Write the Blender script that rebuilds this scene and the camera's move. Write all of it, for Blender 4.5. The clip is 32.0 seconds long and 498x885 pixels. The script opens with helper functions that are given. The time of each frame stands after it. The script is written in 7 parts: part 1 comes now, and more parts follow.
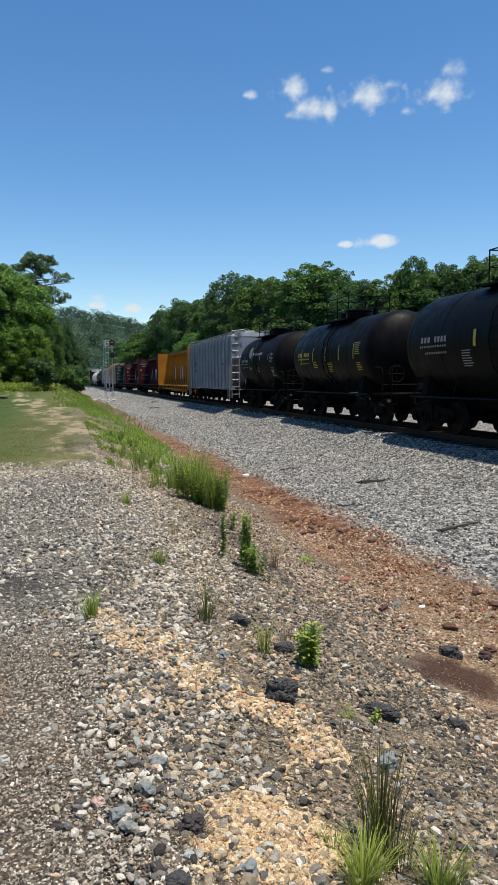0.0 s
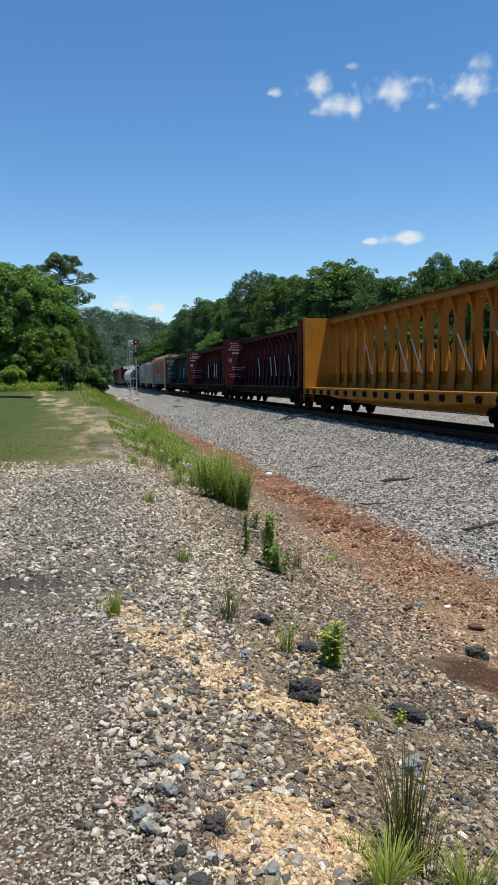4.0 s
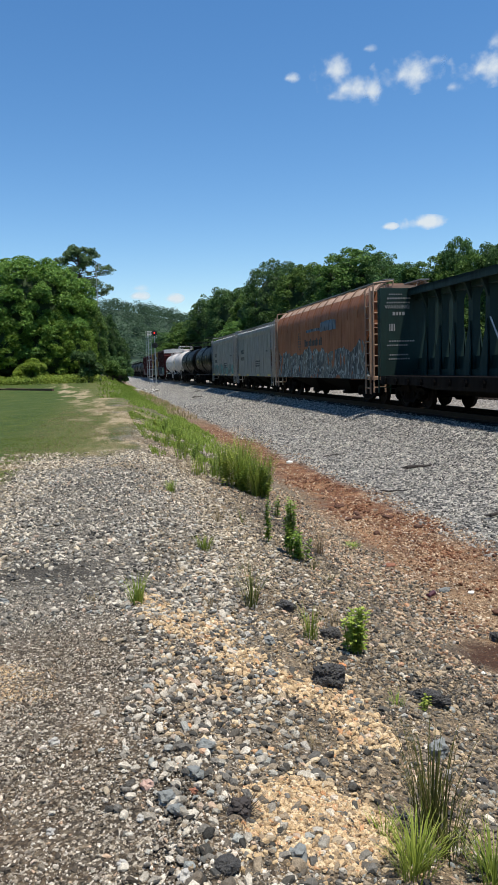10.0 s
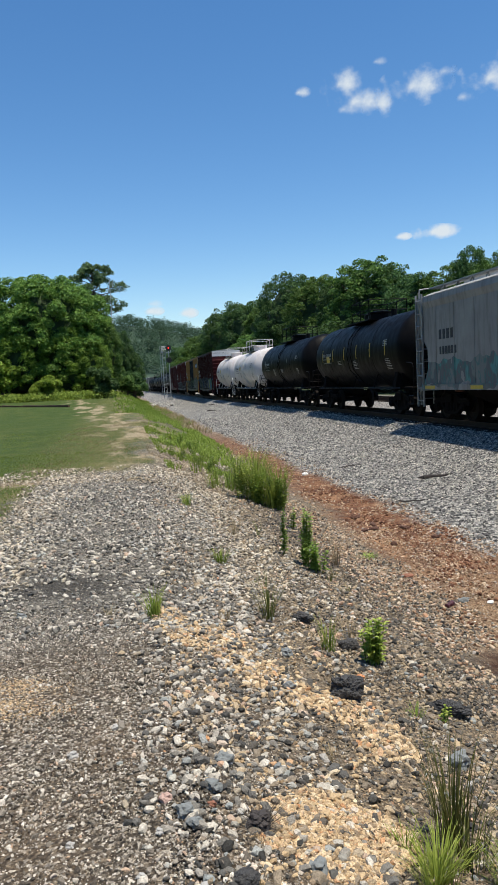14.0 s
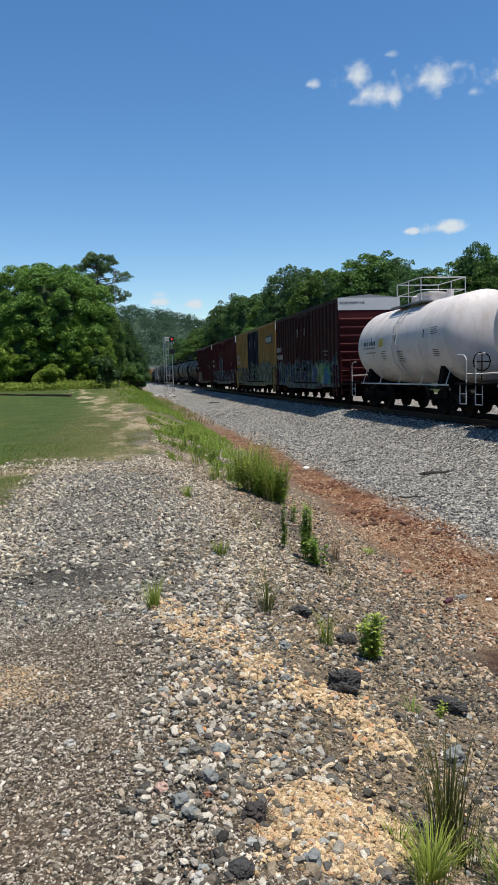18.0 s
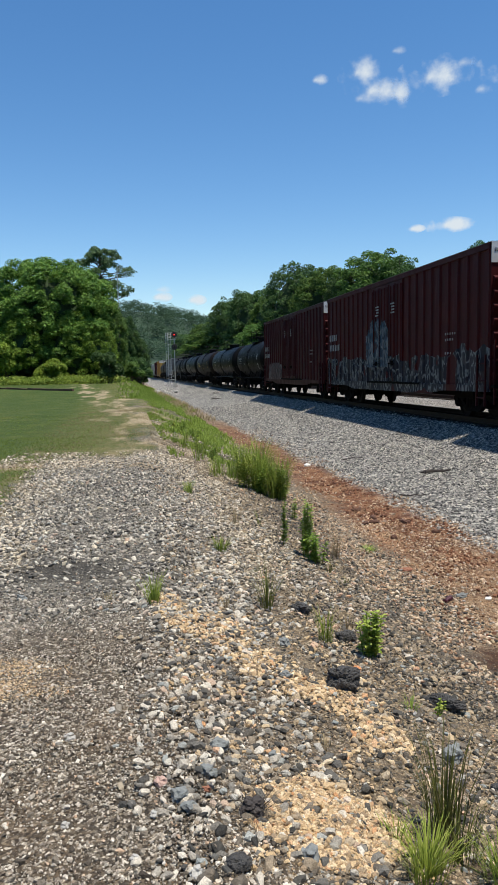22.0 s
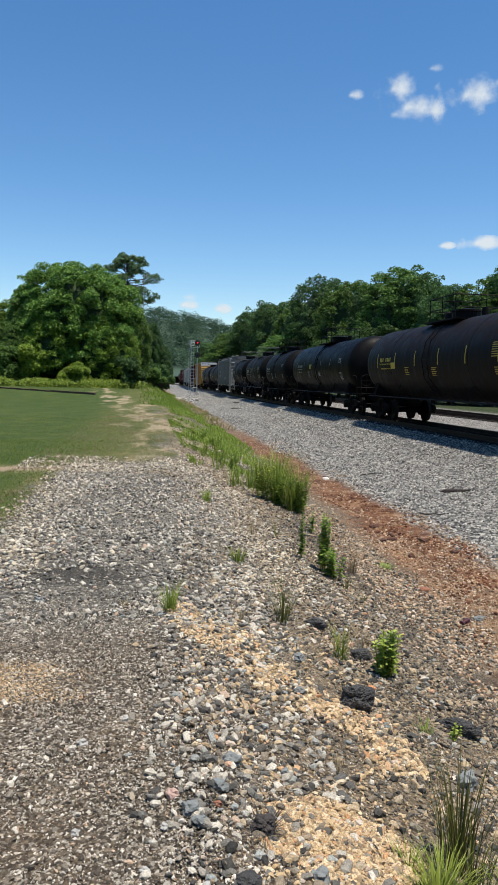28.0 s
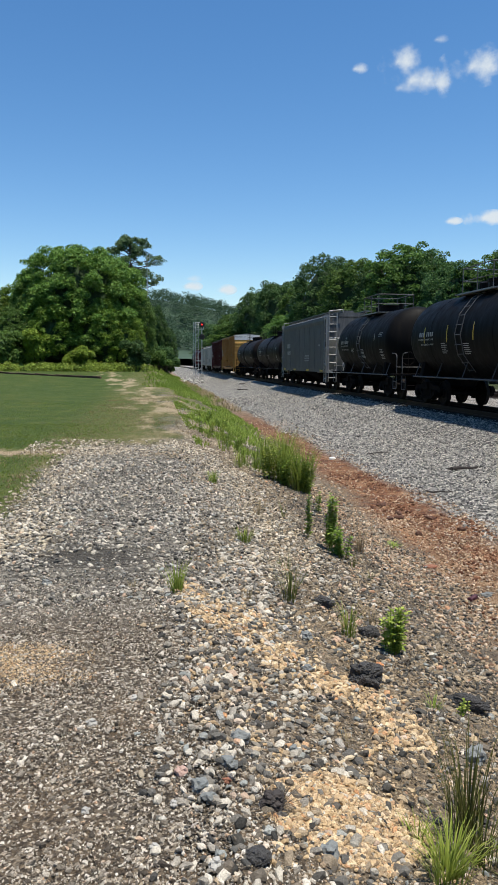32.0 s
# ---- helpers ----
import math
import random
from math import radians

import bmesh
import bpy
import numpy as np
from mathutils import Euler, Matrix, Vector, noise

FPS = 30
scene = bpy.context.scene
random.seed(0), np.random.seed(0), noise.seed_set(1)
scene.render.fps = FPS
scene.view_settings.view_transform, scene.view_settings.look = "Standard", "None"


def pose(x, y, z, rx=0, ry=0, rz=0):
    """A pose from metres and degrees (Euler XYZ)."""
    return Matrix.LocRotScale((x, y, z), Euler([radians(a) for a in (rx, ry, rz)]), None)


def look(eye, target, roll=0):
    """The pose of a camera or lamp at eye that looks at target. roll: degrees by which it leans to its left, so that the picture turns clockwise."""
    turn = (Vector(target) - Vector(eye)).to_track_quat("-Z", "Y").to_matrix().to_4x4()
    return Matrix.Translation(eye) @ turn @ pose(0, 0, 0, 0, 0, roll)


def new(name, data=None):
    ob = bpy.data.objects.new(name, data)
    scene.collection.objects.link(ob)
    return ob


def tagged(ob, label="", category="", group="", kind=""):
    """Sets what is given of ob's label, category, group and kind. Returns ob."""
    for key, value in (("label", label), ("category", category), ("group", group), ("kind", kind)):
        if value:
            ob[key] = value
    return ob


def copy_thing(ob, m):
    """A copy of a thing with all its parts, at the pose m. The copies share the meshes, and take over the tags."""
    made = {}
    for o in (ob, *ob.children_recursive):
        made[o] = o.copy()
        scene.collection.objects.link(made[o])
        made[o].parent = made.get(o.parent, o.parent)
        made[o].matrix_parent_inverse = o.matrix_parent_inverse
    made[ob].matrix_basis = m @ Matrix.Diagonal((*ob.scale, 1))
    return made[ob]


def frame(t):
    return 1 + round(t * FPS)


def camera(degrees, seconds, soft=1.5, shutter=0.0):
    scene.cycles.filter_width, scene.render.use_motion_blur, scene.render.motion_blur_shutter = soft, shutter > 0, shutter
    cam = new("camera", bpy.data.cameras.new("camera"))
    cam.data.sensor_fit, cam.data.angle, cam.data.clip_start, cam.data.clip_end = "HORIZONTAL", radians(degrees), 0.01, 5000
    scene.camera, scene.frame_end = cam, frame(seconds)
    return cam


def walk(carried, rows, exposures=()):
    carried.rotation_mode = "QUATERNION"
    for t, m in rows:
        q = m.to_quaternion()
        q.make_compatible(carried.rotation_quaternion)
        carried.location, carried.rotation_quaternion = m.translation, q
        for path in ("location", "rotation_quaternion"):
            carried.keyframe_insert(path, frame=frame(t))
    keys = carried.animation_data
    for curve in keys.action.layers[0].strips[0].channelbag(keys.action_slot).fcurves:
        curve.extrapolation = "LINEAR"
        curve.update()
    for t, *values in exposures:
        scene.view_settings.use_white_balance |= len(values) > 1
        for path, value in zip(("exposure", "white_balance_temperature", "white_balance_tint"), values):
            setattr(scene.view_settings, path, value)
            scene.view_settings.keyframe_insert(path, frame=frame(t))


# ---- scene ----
cam = camera(39.0, 32.0, 0.8)
PATH = [
    (0, (-0.009, 0.003, 1.599), (0.45, 1.94, 1.398), -0.3),
    (0.5, (-0.005, 0.004, 1.595), (0.451, 1.94, 1.392), -0.1),
    (1, (-0.01, 0.006, 1.598), (0.444, 1.942, 1.39), 0.1),
    (1.5, (-0.005, 0.011, 1.594), (0.44, 1.95, 1.382), 0.0),
    (2, (-0.002, 0.015, 1.592), (0.433, 1.956, 1.379), -0.0),
    (2.5, (0.011, 0.018, 1.592), (0.443, 1.959, 1.376), -0.5),
    (3, (0.025, 0.029, 1.592), (0.455, 1.97, 1.376), -0.8),
    (3.5, (0.012, 0.046, 1.588), (0.426, 1.992, 1.381), -0.7),
    (4, (0.005, 0.036, 1.589), (0.399, 1.986, 1.385), -0.6),
    (4.5, (-0.002, 0.022, 1.596), (0.381, 1.974, 1.39), -0.3),
    (6.5, (-0.014, -0.004, 1.599), (0.391, 1.945, 1.405), -0.6),
    (7, (-0.019, 0.016, 1.584), (0.377, 1.965, 1.374), -0.8),
    (7.5, (-0.015, 0.017, 1.583), (0.365, 1.968, 1.359), -0.6),
    (8, (-0.018, 0.025, 1.586), (0.346, 1.978, 1.359), -0.5),
    (8.5, (-0.006, 0.018, 1.587), (0.354, 1.972, 1.36), -1.1),
    (9, (-0.008, 0.025, 1.582), (0.347, 1.98, 1.352), -1.4),
    (9.5, (-0.008, 0.037, 1.571), (0.341, 1.993, 1.344), -1.5),
    (10, (0.001, 0.039, 1.574), (0.338, 1.996, 1.341), -1.6),
    (10.5, (0.011, 0.031, 1.586), (0.347, 1.989, 1.357), -1.9),
    (11, (0.004, 0.033, 1.577), (0.34, 1.993, 1.362), -2.0),
    (11.5, (-0.002, 0.017, 1.578), (0.324, 1.981, 1.388), -1.9),
    (12, (-0.015, 0.002, 1.583), (0.299, 1.97, 1.411), -1.7),
    (12.5, (-0.008, 0.024, 1.567), (0.292, 1.993, 1.384), -2.1),
    (13, (-0.001, 0.018, 1.575), (0.292, 1.987, 1.381), -2.4),
    (13.5, (0.009, 0.021, 1.569), (0.3, 1.99, 1.38), -2.7),
    (14, (0.008, 0.026, 1.567), (0.304, 1.994, 1.372), -2.7),
    (14.5, (0.012, 0.032, 1.565), (0.292, 2.002, 1.364), -2.5),
    (16.5, (0.005, 0.027, 1.567), (0.292, 1.997, 1.374), -1.7),
    (17, (0.001, 0.009, 1.581), (0.293, 1.977, 1.379), -1.4),
    (17.5, (0.004, 0.027, 1.567), (0.295, 1.994, 1.354), -1.6),
    (18, (0.004, 0.026, 1.568), (0.295, 1.993, 1.353), -1.6),
    (18.5, (0.002, 0.022, 1.566), (0.29, 1.99, 1.352), -1.5),
    (19, (0.005, 0.019, 1.57), (0.297, 1.986, 1.355), -1.2),
    (19.5, (0.009, 0.023, 1.568), (0.312, 1.989, 1.359), -1.1),
    (20, (-0.013, 0.004, 1.577), (0.293, 1.97, 1.378), -0.6),
    (20.5, (-0.014, 0.002, 1.571), (0.289, 1.969, 1.372), -0.6),
    (21, (-0.024, 0.008, 1.568), (0.271, 1.974, 1.355), -0.6),
    (21.5, (-0.012, 0.016, 1.566), (0.274, 1.983, 1.344), -1.1),
    (22, (0.0, 0.022, 1.569), (0.287, 1.989, 1.344), -1.0),
    (22.5, (0.003, 0.019, 1.573), (0.291, 1.988, 1.371), -0.8),
    (23, (0.007, 0.006, 1.58), (0.281, 1.979, 1.402), -0.9),
    (23.5, (0.016, 0.03, 1.566), (0.271, 2.004, 1.371), -1.1),
    (24, (0.017, 0.028, 1.576), (0.265, 2.001, 1.366), -0.9),
    (24.5, (0.005, 0.038, 1.58), (0.249, 2.014, 1.388), 0.2),
    (25, (-0.001, 0.04, 1.588), (0.229, 2.019, 1.407), 0.7),
    (25.5, (-0.017, 0.031, 1.596), (0.212, 2.01, 1.421), 1.3),
    (27.5, (-0.032, 0.024, 1.584), (0.199, 2.002, 1.409), 1.2),
    (28, (-0.03, 0.035, 1.579), (0.205, 2.012, 1.383), 1.3),
    (28.5, (-0.026, 0.044, 1.577), (0.209, 2.019, 1.37), 1.2),
    (29, (-0.017, 0.043, 1.579), (0.216, 2.017, 1.362), 0.7),
    (29.5, (-0.011, 0.053, 1.572), (0.215, 2.027, 1.349), 0.5),
    (30, (-0.017, 0.043, 1.577), (0.202, 2.018, 1.351), 0.5),
    (30.5, (-0.021, 0.043, 1.574), (0.198, 2.019, 1.351), 0.8),
    (31, (-0.02, 0.043, 1.572), (0.199, 2.018, 1.342), 0.7),
    (31.5, (-0.015, 0.046, 1.572), (0.204, 2.019, 1.326), 0.5),
    (32, (-0.015, 0.054, 1.565), (0.202, 2.027, 1.316), 0.3),
]
walk(cam, [(t, look(eye, target, roll)) for t, eye, target, roll in PATH], [(0, 0.16), (15.8, 0.16), (17, 0.07), (18.2, 0.07), (20.5, 0.15), (32, 0.16)])

# ---- world, sun, exposure ----
SUN_ELEV, SUN_AZ = 76.5, 130.0      # degrees; azimuth clockwise from +y (the way the rails run)
world = bpy.data.worlds.new("world")
scene.world = world
world.use_nodes = True
wn = world.node_tree.nodes
sky = wn.new("ShaderNodeTexSky")
sky.sky_type, sky.sun_disc = "NISHITA", False
sky.sun_elevation, sky.sun_rotation = radians(SUN_ELEV), radians(SUN_AZ)
sky.air_density, sky.dust_density, sky.ozone_density = 1.0, 0.0, 3.5
wn["Background"].inputs["Strength"].default_value = 0.13
deep = wn.new("ShaderNodeHueSaturation")      # the deep blue of a dry summer noon
deep.inputs["Saturation"].default_value = 1.22
world.node_tree.links.new(sky.outputs[0], deep.inputs["Color"])
world.node_tree.links.new(deep.outputs[0], wn["Background"].inputs["Color"])
sun = new("sun", bpy.data.lights.new("sun", "SUN"))
sun.data.energy, sun.data.angle, sun.data.color = 5.0, radians(0.55), (1.0, 0.94, 0.83)
_e, _a = radians(SUN_ELEV), radians(SUN_AZ)
sun.matrix_world = look((math.sin(_a) * math.cos(_e) * 300, math.cos(_a) * math.cos(_e) * 300, math.sin(_e) * 300), (0, 0, 0))

# ---- materials ----
def nodes_of(name):
    m = bpy.data.materials.new(name)
    m.use_nodes = True
    nt = m.node_tree
    return m, nt, nt.nodes["Principled BSDF"]


def node(nt, kind, **values):
    n = nt.nodes.new(kind)
    for k, v in values.items():
        n.inputs[k.replace("_", " ")].default_value = v
    return n


def ramp(nt, fac, stops, mode="LINEAR"):
    r = nt.nodes.new("ShaderNodeValToRGB")
    r.color_ramp.interpolation = mode
    els = r.color_ramp.elements
    while len(els) < len(stops):
        els.new(0.5)
    for e, (p, c) in zip(els, stops):
        e.position, e.color = p, (*c, 1)
    nt.links.new(fac, r.inputs[0])
    return r.outputs[0]


def mix(nt, fac, a, b, blend="MIX"):
    m = nt.nodes.new("ShaderNodeMix")
    m.data_type, m.blend_type = "RGBA", blend
    for s, v in ((m.inputs[0], fac), (m.inputs[6], a), (m.inputs[7], b)):
        if isinstance(v, (int, float)):
            s.default_value = v
        elif isinstance(v, tuple):
            s.default_value = (*v, 1)
        else:
            nt.links.new(v, s)
    return m.outputs[2]


def math_node(nt, op, a, b=0.0, c=0.0, clamp=False):
    m = nt.nodes.new("ShaderNodeMath")
    m.operation, m.use_clamp = op, clamp
    for s, v in zip(m.inputs, (a, b, c)):
        if isinstance(v, (int, float)):
            s.default_value = v
        else:
            nt.links.new(v, s)
    return m.outputs[0]


def noise_tex(nt, scale, detail=4.0, rough=0.55, coord="Object", stretch=None):
    tc = nt.nodes.new("ShaderNodeTexCoord")
    n = node(nt, "ShaderNodeTexNoise", Scale=scale, Detail=detail, Roughness=rough)
    src = tc.outputs[coord]
    if stretch:
        mp = nt.nodes.new("ShaderNodeMapping")
        mp.inputs["Scale"].default_value = stretch
        nt.links.new(src, mp.inputs[0])
        src = mp.outputs[0]
    nt.links.new(src, n.inputs["Vector"])
    return n.outputs["Fac"]


def bump(nt, bsdf, height, strength=0.3, distance=0.02):
    b = nt.nodes.new("ShaderNodeBump")
    b.inputs["Strength"].default_value, b.inputs["Distance"].default_value = strength, distance
    nt.links.new(height, b.inputs["Height"])
    nt.links.new(b.outputs[0], bsdf.inputs["Normal"])


def worn_paint(name, colour, rust=0.25, rough=0.5, dirt=(0.07, 0.055, 0.045), metal=0.0, streak=(3, 3, 0.5)):
    """Weathered paint on steel: large stains, streaks that run down, rust specks and fine relief."""
    m, nt, b = nodes_of(name)
    big = noise_tex(nt, 0.7, 5, 0.6)
    run = noise_tex(nt, 1.6, 6, 0.65, stretch=streak)
    fine = noise_tex(nt, 14, 5, 0.6)
    c1 = mix(nt, ramp(nt, big, [(0.35, (0, 0, 0)), (0.75, (1, 1, 1))]), colour, tuple(x * 0.72 for x in colour))
    c2 = mix(nt, math_node(nt, "MULTIPLY", ramp(nt, run, [(0.48, (0, 0, 0)), (0.8, (1, 1, 1))]), 0.55), c1, dirt)
    spots = math_node(nt, "MULTIPLY", ramp(nt, fine, [(0.62, (0, 0, 0)), (0.74, (1, 1, 1))]), rust)
    c3 = mix(nt, spots, c2, (0.11, 0.045, 0.02))
    nt.links.new(c3, b.inputs["Base Color"])
    nt.links.new(ramp(nt, run, [(0.3, (rough - 0.08,) * 3), (0.8, (min(1, rough + 0.3),) * 3)]), b.inputs["Roughness"])
    b.inputs["Metallic"].default_value = metal
    b.inputs["Specular IOR Level"].default_value = 0.16
    bump(nt, b, fine, 0.15, 0.01)
    return m


def plain(name, colour, rough=0.6, metal=0.0, scale=8.0, vary=0.3, emit=0.0):
    m, nt, b = nodes_of(name)
    n = noise_tex(nt, scale, 5, 0.6)
    nt.links.new(mix(nt, n, tuple(x * (1 - vary) for x in colour), tuple(min(1, x * (1 + vary)) for x in colour)), b.inputs["Base Color"])
    b.inputs["Roughness"].default_value, b.inputs["Metallic"].default_value = rough, metal
    if emit:
        b.inputs["Emission Color"].default_value, b.inputs["Emission Strength"].default_value = (*colour, 1), emit
    bump(nt, b, n, 0.12, 0.01)
    return m


def island_mat(name, stops, rough=0.85, tint_scale=30.0, relief=0.4):
    """A material for many small loose pieces: each piece has its own colour."""
    m, nt, b = nodes_of(name)
    geo = nt.nodes.new("ShaderNodeNewGeometry")
    c = ramp(nt, geo.outputs["Random Per Island"], stops)
    n = noise_tex(nt, tint_scale, 4, 0.6)
    c = mix(nt, 0.6, c, ramp(nt, n, [(0.25, (0.35, 0.33, 0.3)), (0.75, (1.15, 1.15, 1.15))]), "MULTIPLY")
    speck = noise_tex(nt, 170, 3, 0.7)
    c = mix(nt, 0.6, c, ramp(nt, speck, [(0.3, (0.35, 0.34, 0.32)), (0.5, (0.95, 0.95, 0.95)), (0.7, (1.5, 1.5, 1.5))]), "MULTIPLY")
    n = math_node(nt, "ADD", n, speck)
    nt.links.new(c, b.inputs["Base Color"])
    b.inputs["Roughness"].default_value = rough
    b.inputs["Specular IOR Level"].default_value = 0.2
    bump(nt, b, n, relief, 0.01)
    return m


def leaf_mat(name, dark, light, rough=0.55, through_leaf=0.25):
    m, nt, b = nodes_of(name)
    geo = nt.nodes.new("ShaderNodeNewGeometry")
    info = nt.nodes.new("ShaderNodeObjectInfo")
    c = ramp(nt, geo.outputs["Random Per Island"], [(0.0, dark), (0.55, tuple((a + c2) / 2 for a, c2 in zip(dark, light))), (1.0, light)])
    hsv = nt.nodes.new("ShaderNodeHueSaturation")
    nt.links.new(math_node(nt, "MULTIPLY_ADD", info.outputs["Random"], 0.35, 0.9), hsv.inputs["Value"])
    nt.links.new(math_node(nt, "MULTIPLY_ADD", info.outputs["Random"], 0.016, 0.492), hsv.inputs["Hue"])
    nt.links.new(c, hsv.inputs["Color"])
    nt.links.new(hsv.outputs[0], b.inputs["Base Color"])
    b.inputs["Roughness"].default_value = rough
    b.inputs["Specular IOR Level"].default_value = 0.14
    tr = nt.nodes.new("ShaderNodeBsdfTranslucent")
    nt.links.new(hsv.outputs[0], tr.inputs[0])
    mx = nt.nodes.new("ShaderNodeMixShader")
    mx.inputs[0].default_value = through_leaf
    nt.links.new(b.outputs[0], mx.inputs[1])
    nt.links.new(tr.outputs[0], mx.inputs[2])
    nt.links.new(mx.outputs[0], nt.nodes["Material Output"].inputs["Surface"])
    return m


# ---- mesh helpers ----
class Geo:
    """Gathers boxes, tubes, prisms and plates, and links them as one mesh object."""

    def __init__(self):
        self.v, self.f = [], []

    def add(self, verts, faces):
        n = len(self.v)
        self.v += [tuple(p) for p in verts]
        self.f += [tuple(i + n for i in f) for f in faces]
        return self

    def box(self, x0, x1, y0, y1, z0, z1):
        p = [(x, y, z) for z in (z0, z1) for y in (y0, y1) for x in (x0, x1)]
        return self.add(p, [(0, 2, 3, 1), (4, 5, 7, 6), (0, 1, 5, 4), (2, 6, 7, 3), (0, 4, 6, 2), (1, 3, 7, 5)])

    def prism(self, poly, axis, a, b):
        """A polygon of two coordinates (those left over by axis, in order) drawn out from a to b along the axis."""
        def place(u, w, d):
            return {"x": (d, u, w), "y": (u, d, w), "z": (u, w, d)}[axis]
        n = len(poly)
        pts = [place(u, w, a) for u, w in poly] + [place(u, w, b) for u, w in poly]
        return self.add(pts, [tuple(range(n)), tuple(range(2 * n - 1, n - 1, -1))] + [(i, i + n, (i + 1) % n + n, (i + 1) % n) for i in range(n)])

    def tube(self, p, q, r, n=6, r2=None):
        p, q = Vector(p), Vector(q)
        d = (q - p).normalized()
        a = d.orthogonal().normalized()
        b = d.cross(a)
        r2 = r if r2 is None else r2
        pts = []
        for c, rr in ((p, r), (q, r2)):
            pts += [c + (a * math.cos(2 * math.pi * i / n) + b * math.sin(2 * math.pi * i / n)) * rr for i in range(n)]
        return self.add(pts, [tuple(range(n - 1, -1, -1)), tuple(range(n, 2 * n))] + [(i, (i + 1) % n, (i + 1) % n + n, i + n) for i in range(n)])

    def path(self, pts, r, n=6):
        for p, q in zip(pts, pts[1:]):
            self.tube(p, q, r, n)
        return self

    def lathe(self, rows, n=32, axis="y", centre=(0, 0, 0)):
        """Rows of (place along the axis, radius)."""
        pts = []
        for d, r in rows:
            for i in range(n):
                a = 2 * math.pi * i / n
                u, w = r * math.cos(a), r * math.sin(a)
                p = {"y": (u, d, w), "x": (d, u, w), "z": (u, w, d)}[axis]
                pts.append(tuple(c + e for c, e in zip(centre, p)))
        m = len(rows)
        faces = [(j * n + i, j * n + (i + 1) % n, (j + 1) * n + (i + 1) % n, (j + 1) * n + i) for j in range(m - 1) for i in range(n)]
        faces += [tuple(range(n - 1, -1, -1)), tuple(range((m - 1) * n, m * n))]
        return self.add(pts, faces)

    def mesh(self, name, *mats, smooth=False):
        me = bpy.data.meshes.new(name)
        me.from_pydata(self.v, [], self.f)
        for m in mats:
            me.materials.append(m)
        bm = bmesh.new()
        bm.from_mesh(me)
        bmesh.ops.recalc_face_normals(bm, faces=bm.faces)
        bm.to_mesh(me)
        bm.free()
        if smooth:
            me.shade_smooth()
            me.set_sharp_from_angle(angle=radians(35))
        return me

    def make(self, name, mat, parent=None, label="", smooth=False):
        return put(name, self.mesh(name, mat, smooth=smooth), parent, label)


def put(name, me, parent=None, label="", m=None):
    ob = new(name, me)
    if parent:
        ob.parent = parent
    if m is not None:
        ob.matrix_basis = m
    if label:
        ob["label"] = label
    return ob


def thing(name, label, category, group="", m=None, kind=""):
    ob = tagged(new(name), label, category, group, kind)
    if m is not None:
        ob.matrix_basis = m
    return ob

# ---- plan: heights of the ground, line of the rails ----
TRACK_X = 11.55
HEADING, GRADE = -0.031, -0.0115       # the rails drift left of +y, and the land falls gently away


def track_x(s):
    """The middle of the near track at s metres along it."""
    return TRACK_X + HEADING * s


PIT = (2.95, 4.95)                  # the damp red hollow in the ditch
TRACK_TURN, TRACK_TILT = -math.degrees(math.atan(HEADING)), math.degrees(math.atan(GRADE))

PROFILE_X = (-400, -2, 0.2, 0.5, 0.85, 1.1, 1.4, 1.8, 2.3, 2.9, 3.4, 4.5, 5.0, 7.0, 8.3, 8.8, 9.8, 10.0, 13.3, 14.2, 16.2, 17.0, 20.5, 21.5, 40, 400)
PROFILE_Z = (0.5, 0.02, 0, -0.09, -0.2, -0.28, -0.36, -0.47, -0.6, -0.78, -0.9, -0.97, -0.94, -0.86, -0.76, -0.66, -0.25, -0.2, -0.2, -0.4, -0.42, -0.22, -0.22, -0.5, -0.6, 4.0)


def ground_z(x, y):
    u = x - HEADING * y
    far = min(1.0, max(0.0, (y - 11.5) / 5)) * min(1.0, max(0.0, (4 - u) / 2))     # farther along the crest lies nearer to the rails, and wanders
    z = float(np.interp(u + far * (-0.7 + 0.5 * noise.noise((0.3, y * 0.21, 4.0)) + 0.3 * noise.noise((1.0, y * 0.7, 8.0))), PROFILE_X, PROFILE_Z))
    if x < 3:
        z += 0.9 * min(1.0, max(0.0, (y - 45) / 40)) * min(1.0, max(0.0, (1.5 - x) / 4))
    w = min(1.0, max(0.0, (6 - abs(u - 1.5)) / 3))
    z += 0.035 * w * noise.noise((x * 0.9, y * 0.9, 1.3)) + 0.015 * w * noise.noise((x * 2.7, y * 2.7, 5.1))
    return z + GRADE * min(y, 400.0)


